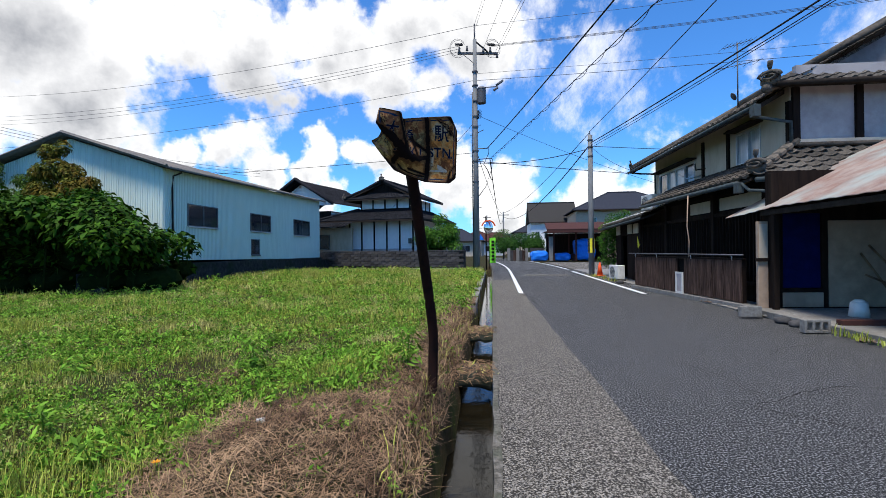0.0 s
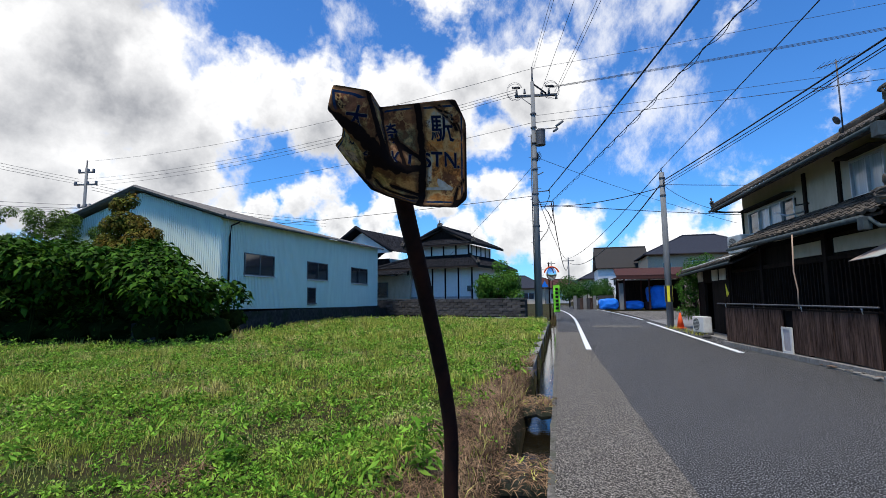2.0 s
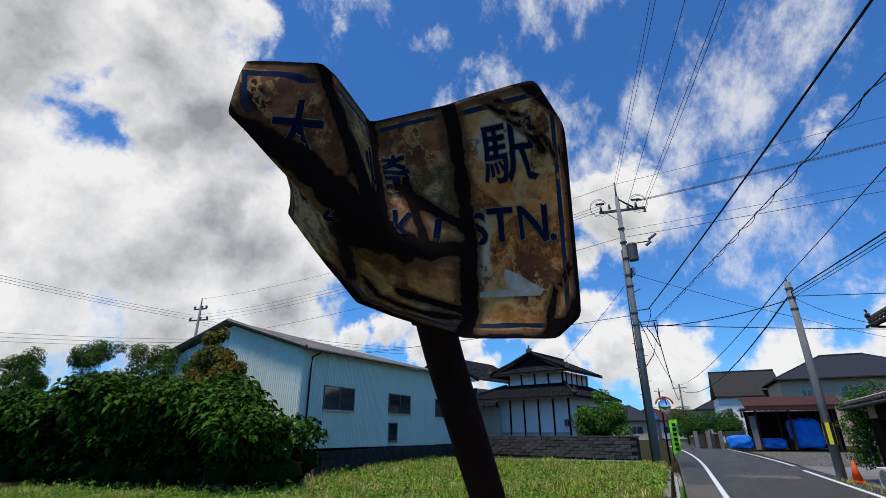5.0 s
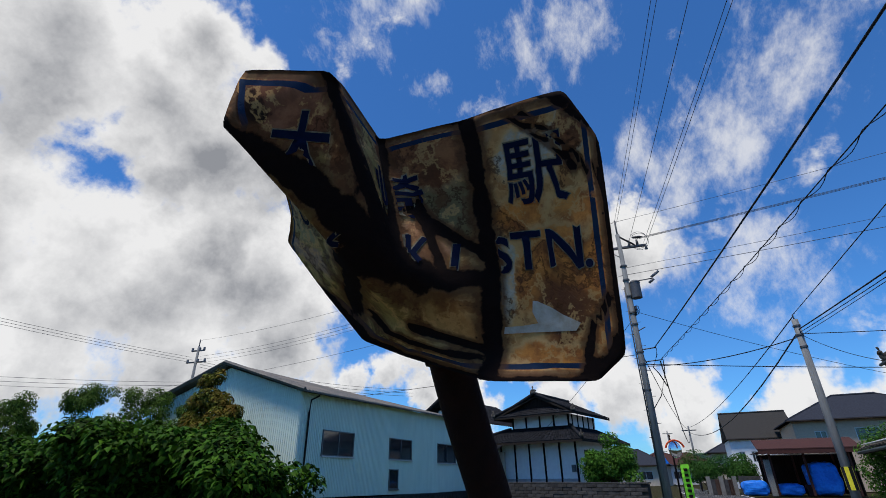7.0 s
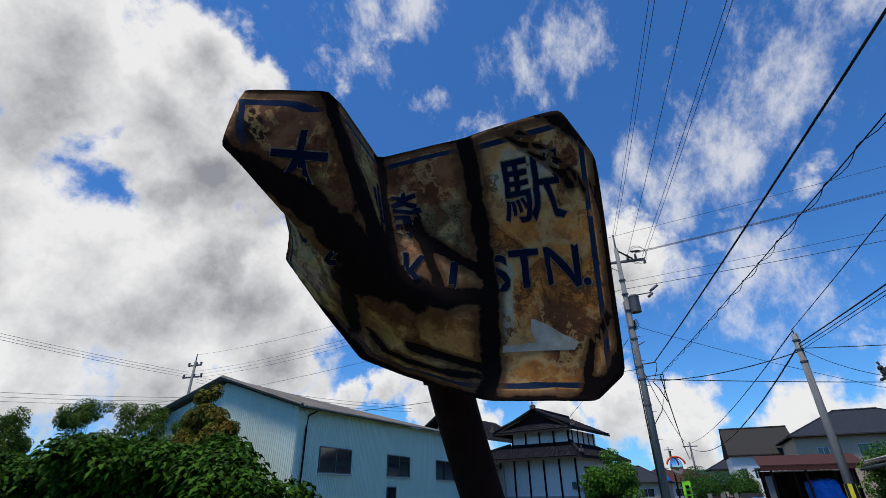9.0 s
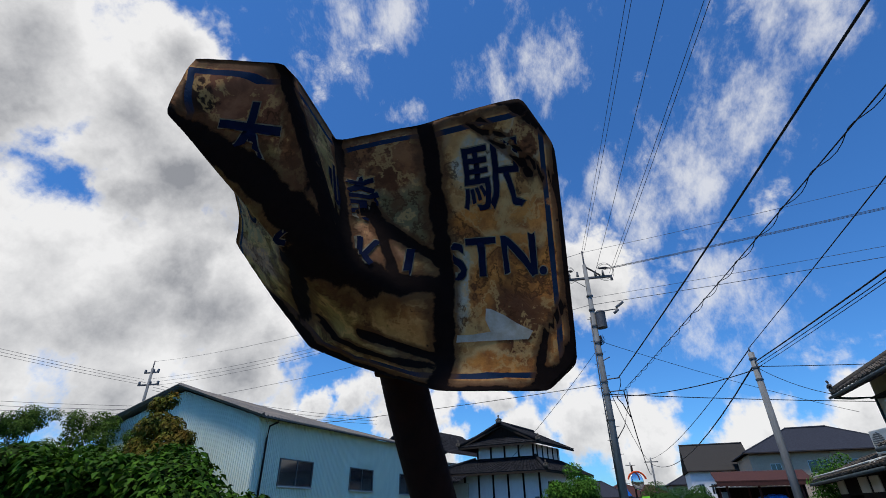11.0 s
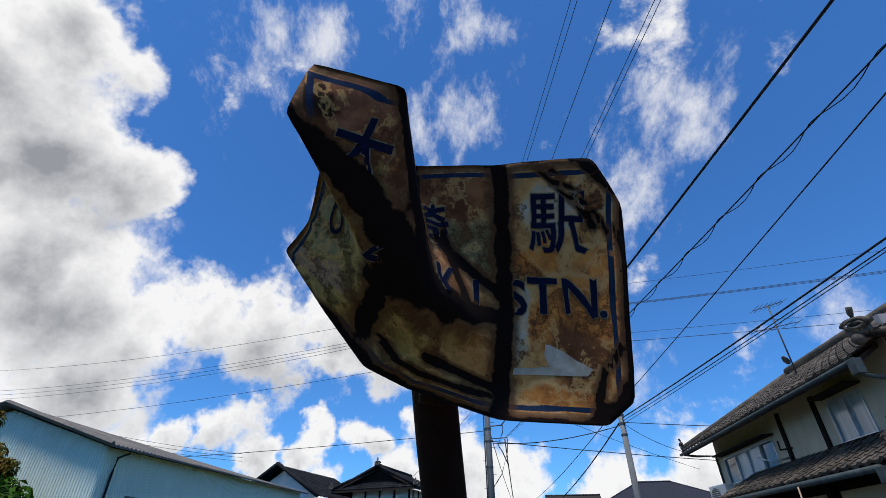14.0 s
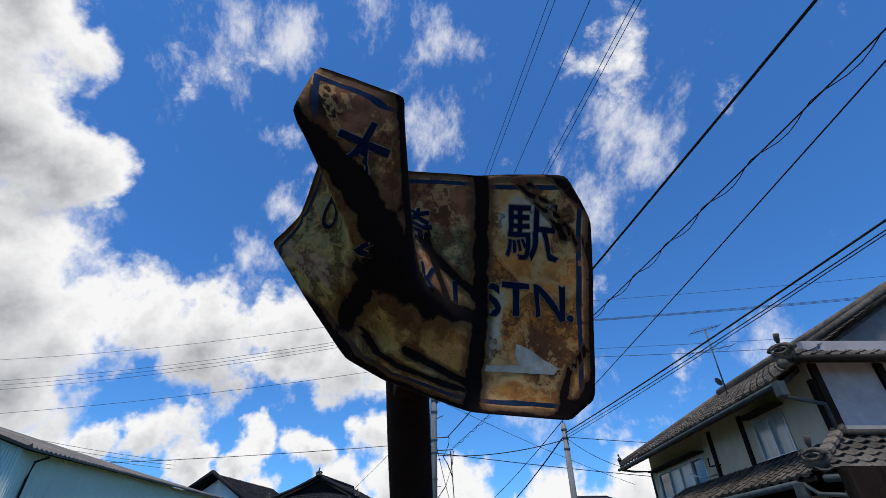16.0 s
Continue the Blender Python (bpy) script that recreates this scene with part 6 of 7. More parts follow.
vent = thing("vent_frame", ROAD @ pose(5.44, 10.72, 0, 0, 0, math.degrees(math.atan2(0.52, 5.47))) @ pose(-0.06, 2.35, 0.12), "white framed mesh panel leaning on the fence", "panel")
bm = bmesh.new()
for a0, a1, z0, z1 in ((0, 0.36, 0, 0.05), (0, 0.36, 0.52, 0.57), (0, 0.05, 0.05, 0.52), (0.31, 0.36, 0.05, 0.52)):
    blk(bm, -0.02, 0.02, a0, a1, z0, z1)
part("frame", bm, M_ACWHITE, vent)
box("mesh", -0.005, 0.005, 0.05, 0.31, 0.05, 0.52, M_GREYPLASTER, vent, bevel=0)


def condenser(m, label):
    ac = thing("air_conditioner", m, label, "air conditioner", "outdoor units")
    box("casing", -0.4, 0.4, -0.15, 0.15, 0.06, 0.62, M_ACWHITE, ac, bevel=0.02)
    bm = bmesh.new()
    bmesh.ops.create_cone(bm, cap_ends=True, segments=24, radius1=0.22, radius2=0.22, depth=0.01, matrix=Matrix.Translation((-0.1, -0.158, 0.34)) @ pose(0, 0, 0, 90, 0, 0))
    part("fan_opening", bm, M_FRAME, ac)
    for k in range(9):
        box("grille_bar", -0.33, 0.13, -0.168, -0.162, 0.13 + 0.05 * k, 0.138 + 0.05 * k, M_ACWHITE, ac, bevel=0)
    for x in (-0.3, 0.3):
        box("foot", x - 0.04, x + 0.04, -0.17, 0.17, 0.0, 0.06, M_CONC, ac)
    return ac


condenser(ROAD @ pose(5.35, 19.9, 0.04, 0, 0, -80), "white outdoor air conditioner unit on the ground")
ac2 = condenser(ROAD @ pose(6.15, 18.3, 2.72, 0, 0, -80), "white outdoor air conditioner unit on the annex roof")
for k in range(4):
    pipe("roof_leg", [(-0.3 + 0.2 * k, 0.0, 0.05), (-0.5 + 0.2 * k, -0.35, -0.12)], 0.02, M_ACWHITE, ac2)
pipe("refrigerant_line", [rd(6.0, 18.3, 2.72), rd(5.7, 19.0, 2.62), rd(5.6, 21, 2.52), rd(5.5, 22.6, 2.46)], 0.022, M_ACWHITE)
tagged(bpy.data.objects["refrigerant_line"], "pale wrapped pipe lying along the annex roof", "pipe")
cone = thing("traffic_cone", Matrix.Translation((8.05, 22.3, 0.035)), "orange traffic cone on the pavement", "cone")
bm = bmesh.new()
bmesh.ops.create_cone(bm, cap_ends=True, segments=20, radius1=0.15, radius2=0.03, depth=0.62, matrix=Matrix.Translation((0, 0, 0.34)))
part("body", bm, M_CONE, cone, smooth=True)
box("base", -0.18, 0.18, -0.18, 0.18, 0.0, 0.04, M_CONE, cone, bevel=0.012)
boxy = thing("planter_box", ROAD @ pose(4.95, 9.35, 0.03), "pale concrete trough at the road's edge", "trough")
bm = bmesh.new()
blk(bm, -0.28, 0.1, -0.06, 0.06, 0.0, 0.20, 0.012)
blk(bm, -0.26, 0.08, -0.045, 0.045, 0.20, 0.205)
part("trough", bm, M_CONC, boxy)
block = thing("hollow_block", ROAD @ pose(4.95, 7.75, 0.02, 0, 0, 5), "grey hollow concrete block lying by the porch", "concrete block")
bm = bmesh.new()
for x0, x1, z0, z1 in ((-0.2, 0.2, 0, 0.03), (-0.2, 0.2, 0.16, 0.19), (-0.2, -0.165, 0.03, 0.16), (-0.075, -0.045, 0.03, 0.16), (0.045, 0.075, 0.03, 0.16), (0.165, 0.2, 0.03, 0.16)):
    blk(bm, x0, x1, -0.05, 0.05, z0, z1)
part("block", bm, M_CONC, block)
bucket = thing("bucket", ROAD @ pose(6.29, 8.7, 0.13), "upturned white plastic bucket in the porch", "bucket")
bm = bmesh.new()
bmesh.ops.create_cone(bm, cap_ends=True, segments=20, radius1=0.15, radius2=0.12, depth=0.24, matrix=Matrix.Translation((0, 0, 0.12)))
bmesh.ops.create_cone(bm, cap_ends=True, segments=20, radius1=0.12, radius2=0.06, depth=0.05, matrix=Matrix.Translation((0, 0, 0.265)))
part("pail", bm, M_ACWHITE, bucket, smooth=True)
flag = thing("pennant", ROAD @ pose(5.75, 18.6, 1.35), "small yellow pennant hung by the annex door", "flag")
bm = bmesh.new()
vs = [bm.verts.new(p) for p in ((0, 0, 0.45), (0.0, -0.28, 0.1), (0.02, -0.02, 0.0), (0.012, 0, 0.45), (0.012, -0.28, 0.1), (0.032, -0.02, 0.0))]
for fc in ((0, 1, 2), (3, 5, 4), (0, 3, 4, 1), (1, 4, 5, 2), (2, 5, 3, 0)):
    bm.faces.new([vs[i] for i in fc])
part("cloth", bm, M_YELLOW, flag)
pipe("stick", [(0.006, 0.0, -1.3), (0.006, 0.0, 0.5)], 0.01, M_TIMBER, flag)
for k in range(16):
    bm = bmesh.new()
    r = random.uniform(0.05, 0.14)
    bmesh.ops.create_icosphere(bm, subdivisions=2, radius=r, matrix=Matrix.Diagonal((1.2, 1, 0.6, 1)))
    for v in bm.verts:
        v.co += v.co.normalized() * 0.3 * r * noise.noise(v.co * 9 + Vector((k, 0, 0)))
    tagged(put("stone", bm, M_STONE, smooth=True, m=ROAD @ pose(random.uniform(5.05, 5.6), random.choice((random.uniform(8, 10), random.uniform(17.5, 21))), 0.05)), "rough grey stone beside the pavement", "stone", "loose stones")
ant = thing("roof_antenna", ROAD @ pose(8.45, 16.6, 5.9), "aluminium television antenna on the tiled roof", "antenna")
pipe("mast", [(0, 0, 0), (0, 0, 2.3)], 0.022, M_STEEL, ant)
for z, ln, n in ((2.25, 0.9, 7), (1.55, 1.3, 5)):
    pipe("boom", [(-ln / 2, 0.1, z - 0.1), (ln / 2, -0.1, z + 0.1)], 0.012, M_STEEL, ant, sides=5)
    for k in range(n):
        x = -ln / 2 + ln * k / (n - 1)
        pipe("element", [(x, -0.3, z + 0.1 * x / ln * 2), (x, 0.3, z + 0.1 * x / ln * 2)], 0.007, M_STEEL, ant, sides=4)
bm = bmesh.new()
bmesh.ops.create_uvsphere(bm, u_segments=14, v_segments=8, radius=0.14, matrix=Matrix.Translation((-0.14, 0, 0.5)) @ pose(0, 0, 0, 0, 60, 0) @ Matrix.Diagonal((1, 1, 0.2, 1)))
part("dish", bm, M_STEEL, ant, smooth=True)

# ---- mirror, banner ----
mir = thing("traffic_mirror", Matrix.Translation((3.75, 31.6, 0)), "round convex traffic mirror with orange hood", "traffic mirror")
pipe("post", [(0, 0, 0), (0, 0, 3.6)], 0.045, M_TIMBER, mir)
bm = bmesh.new()
bmesh.ops.create_uvsphere(bm, u_segments=24, v_segments=12, radius=0.42, matrix=Matrix.Translation((0.15, -0.1, 2.85)) @ pose(0, 0, 0, 0, 0, 35) @ Matrix.Diagonal((1, 0.22, 1, 1)))
part("face", bm, M_MIRROR, mir, smooth=True)
bm = bmesh.new()
tube(bm, [(0.15 + 0.45 * math.cos(a), -0.16, 2.85 + 0.45 * math.sin(a)) for a in np.linspace(0.2, math.pi - 0.2, 12)], 0.05, 6)
part("hood", bm, M_CONE, mir)
ban = thing("banner", Matrix.Translation((3.95, 31.5, 0)), "lime green upright banner with dark lettering bars", "banner")
pipe("pole", [(0, 0, 0.0), (0, 0, 2.4)], 0.015, M_TIMBER, ban)
bm = bmesh.new()
for k in range(9):
    z = 0.45 + 0.21 * k
    bm.verts.new((0.02, 0.03 * math.sin(k), z)), bm.verts.new((0.42, 0.05 * math.cos(k * 1.3), z + 0.03))
bm.verts.ensure_lookup_table()
for k in range(8):
    bm.faces.new([bm.verts[i] for i in (2 * k, 2 * k + 1, 2 * k + 3, 2 * k + 2)])
g = bmesh.ops.extrude_face_region(bm, geom=bm.faces[:])
bmesh.ops.translate(bm, verts=[x for x in g["geom"] if isinstance(x, bmesh.types.BMVert)], vec=(0, 0.008, 0))
part("cloth", bm, M_GREENFLAG, ban)
for k in range(6):
    box("lettering_bar", 0.14, 0.32, -0.062, -0.055, 0.62 + 0.24 * k, 0.76 + 0.24 * k, M_TIMBER, ban, bevel=0)

# ---- car port and houses beyond ----
CP = pose(13.4, 51.5, 0.03, 0, 0, -8)
port = thing("car_port", CP, "open car port with a rusty red-brown roof", "car port")
for x in (0.2, 2.6, 5.6):
    box("post", x, x + 0.16, 0, 0.16, 0, 3.2, M_RED, port)
    box("post", x, x + 0.16, 5.0, 5.16, 0, 3.2, M_RED, port)
bm = bmesh.new()
for i in range(30):
    x = -0.5 + 6.8 * i / 30
    blk(bm, x, x + 0.2, -0.9, 5.6, 3.25 + 0.03 * (i % 2), 3.31 + 0.03 * (i % 2))
part("roof", bm, M_RED, port)
box("fascia", -0.55, 6.4, -0.98, -0.9, 3.1, 3.5, M_RED, port)
bm = bmesh.new()
vs = [bm.verts.new(p) for p in ((-0.6, -1.0, 3.5), (6.4, -1.0, 3.5), (6.4, 1.2, 4.3), (-0.6, 1.2, 4.3), (-0.6, -1.0, 3.42), (6.4, -1.0, 3.42), (6.4, 1.2, 4.22), (-0.6, 1.2, 4.22))]
for fc in ((0, 1, 2, 3), (7, 6, 5, 4), (0, 4, 5, 1), (1, 5, 6, 2), (2, 6, 7, 3), (3, 7, 4, 0)):
    bm.faces.new([vs[i] for i in fc])
part("front_slope", bm, M_RED, port)
box("back_wall", 0, 6, 5.2, 5.3, 0, 3.2, M_TIMBER, port)
box("side_wall", 5.9, 6.0, 0.2, 5.2, 0, 3.2, M_TIMBER, port)
box("light_strip", 0.6, 5.6, 1.0, 2.2, 3.05, 3.1, M_ACWHITE, port)
box("gate_post", -0.25, 0.15, -0.3, 0.2, 0, 2.7, M_CONC, port)


def tarp(m, sx, sy, sz, label, name="tarpaulin", seed=1):
    bm = bmesh.new()
    bmesh.ops.create_cube(bm, size=1)
    bmesh.ops.subdivide_edges(bm, edges=bm.edges[:], cuts=7, use_grid_fill=True)
    for v in bm.verts:
        c = v.co * 2
        q = Vector((c.x, c.y, c.z))
        r = (abs(c.x) ** 4 + abs(c.y) ** 4 + abs(c.z) ** 4) ** 0.25
        q /= max(r, 0.2)
        q += Vector((noise.noise(c * 1.6 + Vector((seed, 0, 0))), noise.noise(c * 1.6 + Vector((0, seed, 0))), noise.noise(c * 1.7))) * 0.13
        v.co = Vector((q.x * sx / 2, q.y * sy / 2, max(0.0, (q.z + 1) * sz / 2)))
    return tagged(put(name, bm, M_BLUE, smooth=False, m=m), label, "tarpaulin")


tarp(CP @ pose(3.7, 1.2, 0), 2.25, 2.4, 2.45, "tall bundle wrapped in bright blue tarpaulin", "covered_load", 2)
tarp(CP @ pose(1.2, 0.9, 0), 1.9, 1.5, 0.9, "low heap under a crumpled blue tarpaulin", seed=5)
tarp(CP @ pose(-1.3, 0.3, 0), 1.9, 1.4, 1.15, "small heap under a crumpled blue tarpaulin", seed=8)
crate = thing("red_crate", CP @ pose(2.7, 1.0, 0), "dull red crate in the car port", "crate")
box("body", -0.35, 0.35, -0.3, 0.3, 0.0, 0.8, M_RED, crate, bevel=0.02)


def dwelling(m, w, d, h, ridge, wall, roof, label, over=0.7, hip=True, windows=()):
    """A plain far house: walls with set-back windows, eaves and a roof."""
    t = thing("house", m, label, "house", "houses beyond")
    wall_open("front_wall", "v", 0.0, 0.15, 0, w, 0, h, [o for o in windows], wall, t)
    box("side_wall", -0.15, 0, 0, d, 0, h, wall, t), box("side_wall", w, w + 0.15, 0, d, 0, h, wall, t), box("back_wall", 0, w, d - 0.15, d, 0, h, wall, t)
    for a, b, c, e in windows:
        window(t, pose(a, 0.08, c), b - a, e - c, 2, M_PALEFRAME, M_GLASS, 0.1, 0.06)
    x0, x1, y0, y1 = -over, w + over, -over, d + over
    if hip:
        k = min(w, d) / 2
        a, b = (k, d / 2, ridge), (w - k, d / 2, ridge)
        V = [(x0, y0, h), (x1, y0, h), (x1, y1, h), (x0, y1, h), a, b]
        F = [(0, 1, 5, 4), (1, 2, 5), (2, 3, 4, 5), (3, 0, 4)]
    else:
        a, b = (x0, d / 2, ridge), (x1, d / 2, ridge)
        V = [(x0, y0, h), (x1, y0, h), (x1, y1, h), (x0, y1, h), a, b]
        F = [(0, 1, 5, 4), (1, 2, 5), (2, 3, 4, 5), (3, 0, 4)]
    top = [(x, y, z + 0.12) for x, y, z in V]
    k = len(V)
    faces = [tuple(i + k for i in fc) for fc in F] + [tuple(reversed(fc)) for fc in F] + [(0, 1, 1 + k, k), (1, 2, 2 + k, 1 + k), (2, 3, 3 + k, 2 + k), (3, 0, k, 3 + k)]
    raw("roof", V + top, faces, roof, t)
    pipe("ridge", [(a[0], a[1], ridge + 0.15), (b[0], b[1], ridge + 0.15)], 0.12, roof, t)
    if hip:
        for p, q in (((x0, y0, h + 0.1), a), ((x1, y0, h + 0.1), b)):
            pipe("hip_ridge", [p, (q[0], q[1], q[2] + 0.12)], 0.1, roof, t)
    pipe("gutter", [(x0, y0 - 0.05, h), (x1, y0 - 0.05, h)], 0.06, M_BEAM, t)
    return t


M_BEIGE = stuff_mat("beige_render", (0.52, 0.39, 0.28), (0.45, 0.34, 0.25), 5, 0.9, 0.1)
dwelling(pose(20.3, 64.0, 0, 0, 0, -10), 14, 10, 6.6, 9.4, M_BEIGE, M_BLUEROOF, "two-storey beige house with a blue-grey hipped roof", windows=[(5.0, 7.0, 4.6, 5.8), (8.6, 11.4, 4.6, 5.8), (1.6, 2.6, 4.6, 5.6)])
dwelling(pose(16.4, 75, 0, 0, 0, -8), 7, 8, 5.6, 9.0, M_WHITE, M_GREYROOF, "white house with a steep dark grey roof", over=0.4, hip=False, windows=[(0.6, 1.3, 3.0, 4.2), (2.0, 2.6, 3.0, 4.2)])
wl_ = thing("garden_wall", pose(9.4, 55, 0, 0, 0, -6), "low block wall with pillars along the road", "wall")
for k in range(7):
    box("panel", 0.35 * k - 0.3, 0.35 * k + 0.04, -0.12 + k * 0.02, 0.12, 0, 1.25 + 0.25 * (k % 3 == 0), (M_CONC, M_STONE, M_BOARD)[k % 3], wl_)
box("end_panel", 2.3, 4.0, -0.15, 0.05, 0, 1.5, M_STONE, wl_)
FAR = [(-2, 92, 12, 3.0, 5.4, M_PLASTER, M_BLUEROOF), (8, 104, 9, 3.2, 5.6, M_WHITE, M_RED), (-20, 98, 12, 3.4, 6.0, M_WHITE, M_BLACKTILE), (18, 96, 12, 4.8, 7.2, M_PLASTER, M_BLUEROOF),
       (34, 84, 14, 4.8, 7.0, M_WHITE, M_GREYROOF), (-45, 92, 14, 4.5, 6.8, M_PLASTER, M_BLACKTILE), (-66, 80, 14, 4.5, 6.5, M_WHITE, M_BLUEROOF), (-3, 128, 14, 4, 6.6, M_WHITE, M_BLACKTILE), (12, 134, 12, 4, 6.2, M_PLASTER, M_RED)]
for k, (x, y, w, h, r, wa, ro) in enumerate(FAR):
    dwelling(pose(x, y, 0, 0, 0, random.uniform(-20, 20)), w, 8, h, r, wa, ro, "far low house with a tiled roof", windows=[(1.5, 3.5, 1.0, 2.2), (w - 4, w - 2, 1.0, 2.2)])
rsign = thing("road_sign", Matrix.Translation((9.6, 88, 0)), "small blue triangular road sign far off", "road sign")
pipe("post", [(0, 0, 0), (0, 0, 3.2)], 0.06, M_STEEL, rsign)
bm = bmesh.new()
bmesh.ops.create_cone(bm, cap_ends=True, segments=3, radius1=0.75, radius2=0.75, depth=0.05, matrix=Matrix.Translation((0, -0.08, 3.6)) @ pose(0, 0, 0, 90, 0, 0))
part("face", bm, M_BLUE, rsign)
rng = np.random.default_rng(77)
far_blobs = [(rng.uniform(-160, 160), rng.uniform(105, 190), rng.uniform(0.5, 3.2), rng.uniform(2, 4.5), 0.6) for _ in range(110)]
p, nn = crown_points(far_blobs, 16000, rng, 0.4)
v, f = leaves(p, nn, 0.9, rng, 0.7)
tagged(np_mesh("far_woods", v, f, M_DARKLEAF), "dark green trees along the horizon", "trees", kind="stuff")
# far end of the road: a dark bank of gardens and a low hill line, distance haze mixed into its colour
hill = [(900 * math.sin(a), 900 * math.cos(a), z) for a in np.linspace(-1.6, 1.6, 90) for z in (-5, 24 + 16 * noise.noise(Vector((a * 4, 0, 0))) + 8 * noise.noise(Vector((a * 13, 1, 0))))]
tagged(raw("backdrop", hill, [(2 * i, 2 * i + 2, 2 * i + 3, 2 * i + 1) for i in range(89)], stuff_mat("haze_toned_hill", (0.10, 0.14, 0.15), (0.12, 0.16, 0.17), 0.02, 1.0, 0.0)), "low wooded hills on the horizon, toned pale for haze", "hill", kind="structure")

M_RUBBLE = (M_CONC, stuff_mat("broken_earthenware", (0.20, 0.13, 0.09), (0.11, 0.075, 0.055), 20, 0.9, 0.5), stuff_mat("grey_grit", (0.13, 0.12, 0.105), (0.07, 0.065, 0.06), 25, 0.95, 0.5))

# ---- grass, weeds, straw ----


def to_road(x, y):
    a = radians(ROAD_TURN)
    return x * math.cos(a) + y * math.sin(a), -x * math.sin(a) + y * math.cos(a)


def scatter(n, ylo, yhi, rng, xlo=-16.0, power=1.0):
    """Random places in the lot, left of the ditch."""
    out = []
    while len(out) < n:
        y = ylo + (yhi - ylo) * rng.random() ** power
        left = max(xlo, -1.15 * y - 2.5)
        x = left + (4 - left) * rng.random()
        v, u = to_road(x, y)
        if v > road_edge(u) - 0.42 - 0.04 * rng.random() or u > 28.2 or (x < -8.9 and y > 13.6 and rng.random() < 0.9) or x < -10.2 + 0.14 * (y - 18.3) and y > 18:
            continue
        out.append((x, y, ground_z(v, u), v, u))
    return np.array(out)


def strawness(q):
    """How bare of green a place is: the mown bank and brown patches of earth."""
    back = np.array([road_edge(u) - 0.4 - v for v, u in q[:, 3:5]])
    width = np.where(q[:, 4] < 3.6, 1.5, np.where(q[:, 4] < 9.5, 0.55, 0.25))
    s = np.clip((width - back) / 0.35 + 0.5, 0, 1)
    patch = np.array([lump(x, y, 0.55, 9.0) for x, y in q[:, :2]])
    return np.maximum(s, np.clip((patch - 0.48) * 4, 0, 0.45))


def blades(q, height, width, rng, lean=0.5):
    n = len(q)
    a = rng.uniform(0, math.tau, n)
    d = np.stack([np.cos(a), np.sin(a), np.zeros(n)], 1)
    s = np.stack([-np.sin(a), np.cos(a), np.zeros(n)], 1)
    h = (height * rng.uniform(0.5, 1.4, n))[:, None]
    w = (width * rng.uniform(0.6, 1.4, n))[:, None]
    b = q[:, :3]
    up = np.array([0, 0, 1.0])
    l = rng.uniform(0.1, lean, n)[:, None] * h
    v = np.stack([b - s * w, b + s * w, b + up * h * 0.6 + d * l * 0.4 + s * w * 0.7, b + up * h * 0.6 + d * l * 0.4 - s * w * 0.7, b + up * h + d * l * 1.4], 1).reshape(-1, 3)
    i = (np.arange(n) * 5)[:, None]
    return v, np.concatenate([i + [0, 1, 2], i + [0, 2, 3], i + [3, 2, 4]], 1).reshape(-1, 3)


rng = np.random.default_rng(5)
V, F, base = [], [], 0
for n, lo, hi, h, w, p in ((70000, 1.6, 8, 0.055, 0.0026, 1.0), (80000, 7, 16, 0.095, 0.004, 1.0), (70000, 15, 31, 0.15, 0.009, 1.0)):
    q = scatter(n, lo, hi, rng, power=p)
    keep = rng.random(len(q)) > strawness(q) * 0.93
    q = q[keep]
    tall = 0.5 + 1.5 * np.clip(np.array([lump(x, y, 0.8, 1.5) + 0.5 * lump(x, y, 3.0, 8.0) for x, y in q[:, :2]]) + 0.25, 0, 1.4)
    v, f = blades(q, h * tall, w, rng)
    V.append(v), F.append(f + base)
    base += len(v)
tagged(np_mesh("grass", np.concatenate(V), np.concatenate(F), M_GRASS), "short green grass of the vacant lot", "grass", kind="stuff")
# low spreading weeds
V, F, base = [], [], 0
for n, lo, hi, s in ((3800, 1.7, 6, 0.045), (3600, 5, 11, 0.055), (3200, 9, 20, 0.065), (2400, 18, 30, 0.09)):
    q = scatter(n, lo, hi, rng)
    clump = np.array([lump(x, y, 0.7, 4.0) for x, y in q[:, :2]])
    q = q[(clump > -0.08) & (rng.random(len(q)) > strawness(q) * 0.9)]
    c = np.repeat(q[:, :3], 9, 0) + rng.normal(size=(len(q) * 9, 3)) * np.array([s * 0.5, s * 0.5, s * 0.25]) + np.array([0, 0, s * 0.5])
    turned = rng.normal(size=(len(c), 3)) * np.array([0.6, 0.6, 0.1]) + np.array([0, 0, 0.8])
    v, f = leaves(c, turned / np.linalg.norm(turned, axis=1, keepdims=True), s * 1.15, rng, 0.42, -0.1)
    V.append(v), F.append(f + base)
    base += len(v)
# small upright shoots that break the mat
for n, lo, hi, s, tall in ((1500, 1.7, 7, 0.04, 0.13), (1700, 6, 14, 0.06, 0.20), (1300, 13, 29, 0.09, 0.28)):
    q = scatter(n, lo, hi, rng)
    q = q[rng.random(len(q)) > strawness(q) * 0.9]
    rise = np.repeat(rng.uniform(0.4, 1.2, len(q)), 14) * rng.random(len(q) * 14) * tall
    c = np.repeat(q[:, :3], 14, 0) + rng.normal(size=(len(q) * 14, 3)) * np.array([s * 0.4, s * 0.4, 0]) + np.stack([rise * 0, rise * 0, rise], 1)
    out = rng.normal(size=(len(c), 3)) * np.array([0.6, 0.6, 0.2]) + np.array([0, 0, 0.6])
    v, f = leaves(c, out / np.linalg.norm(out, axis=1, keepdims=True), s, rng, 0.38, 0.0)
    V.append(v), F.append(f + base)
    base += len(v)
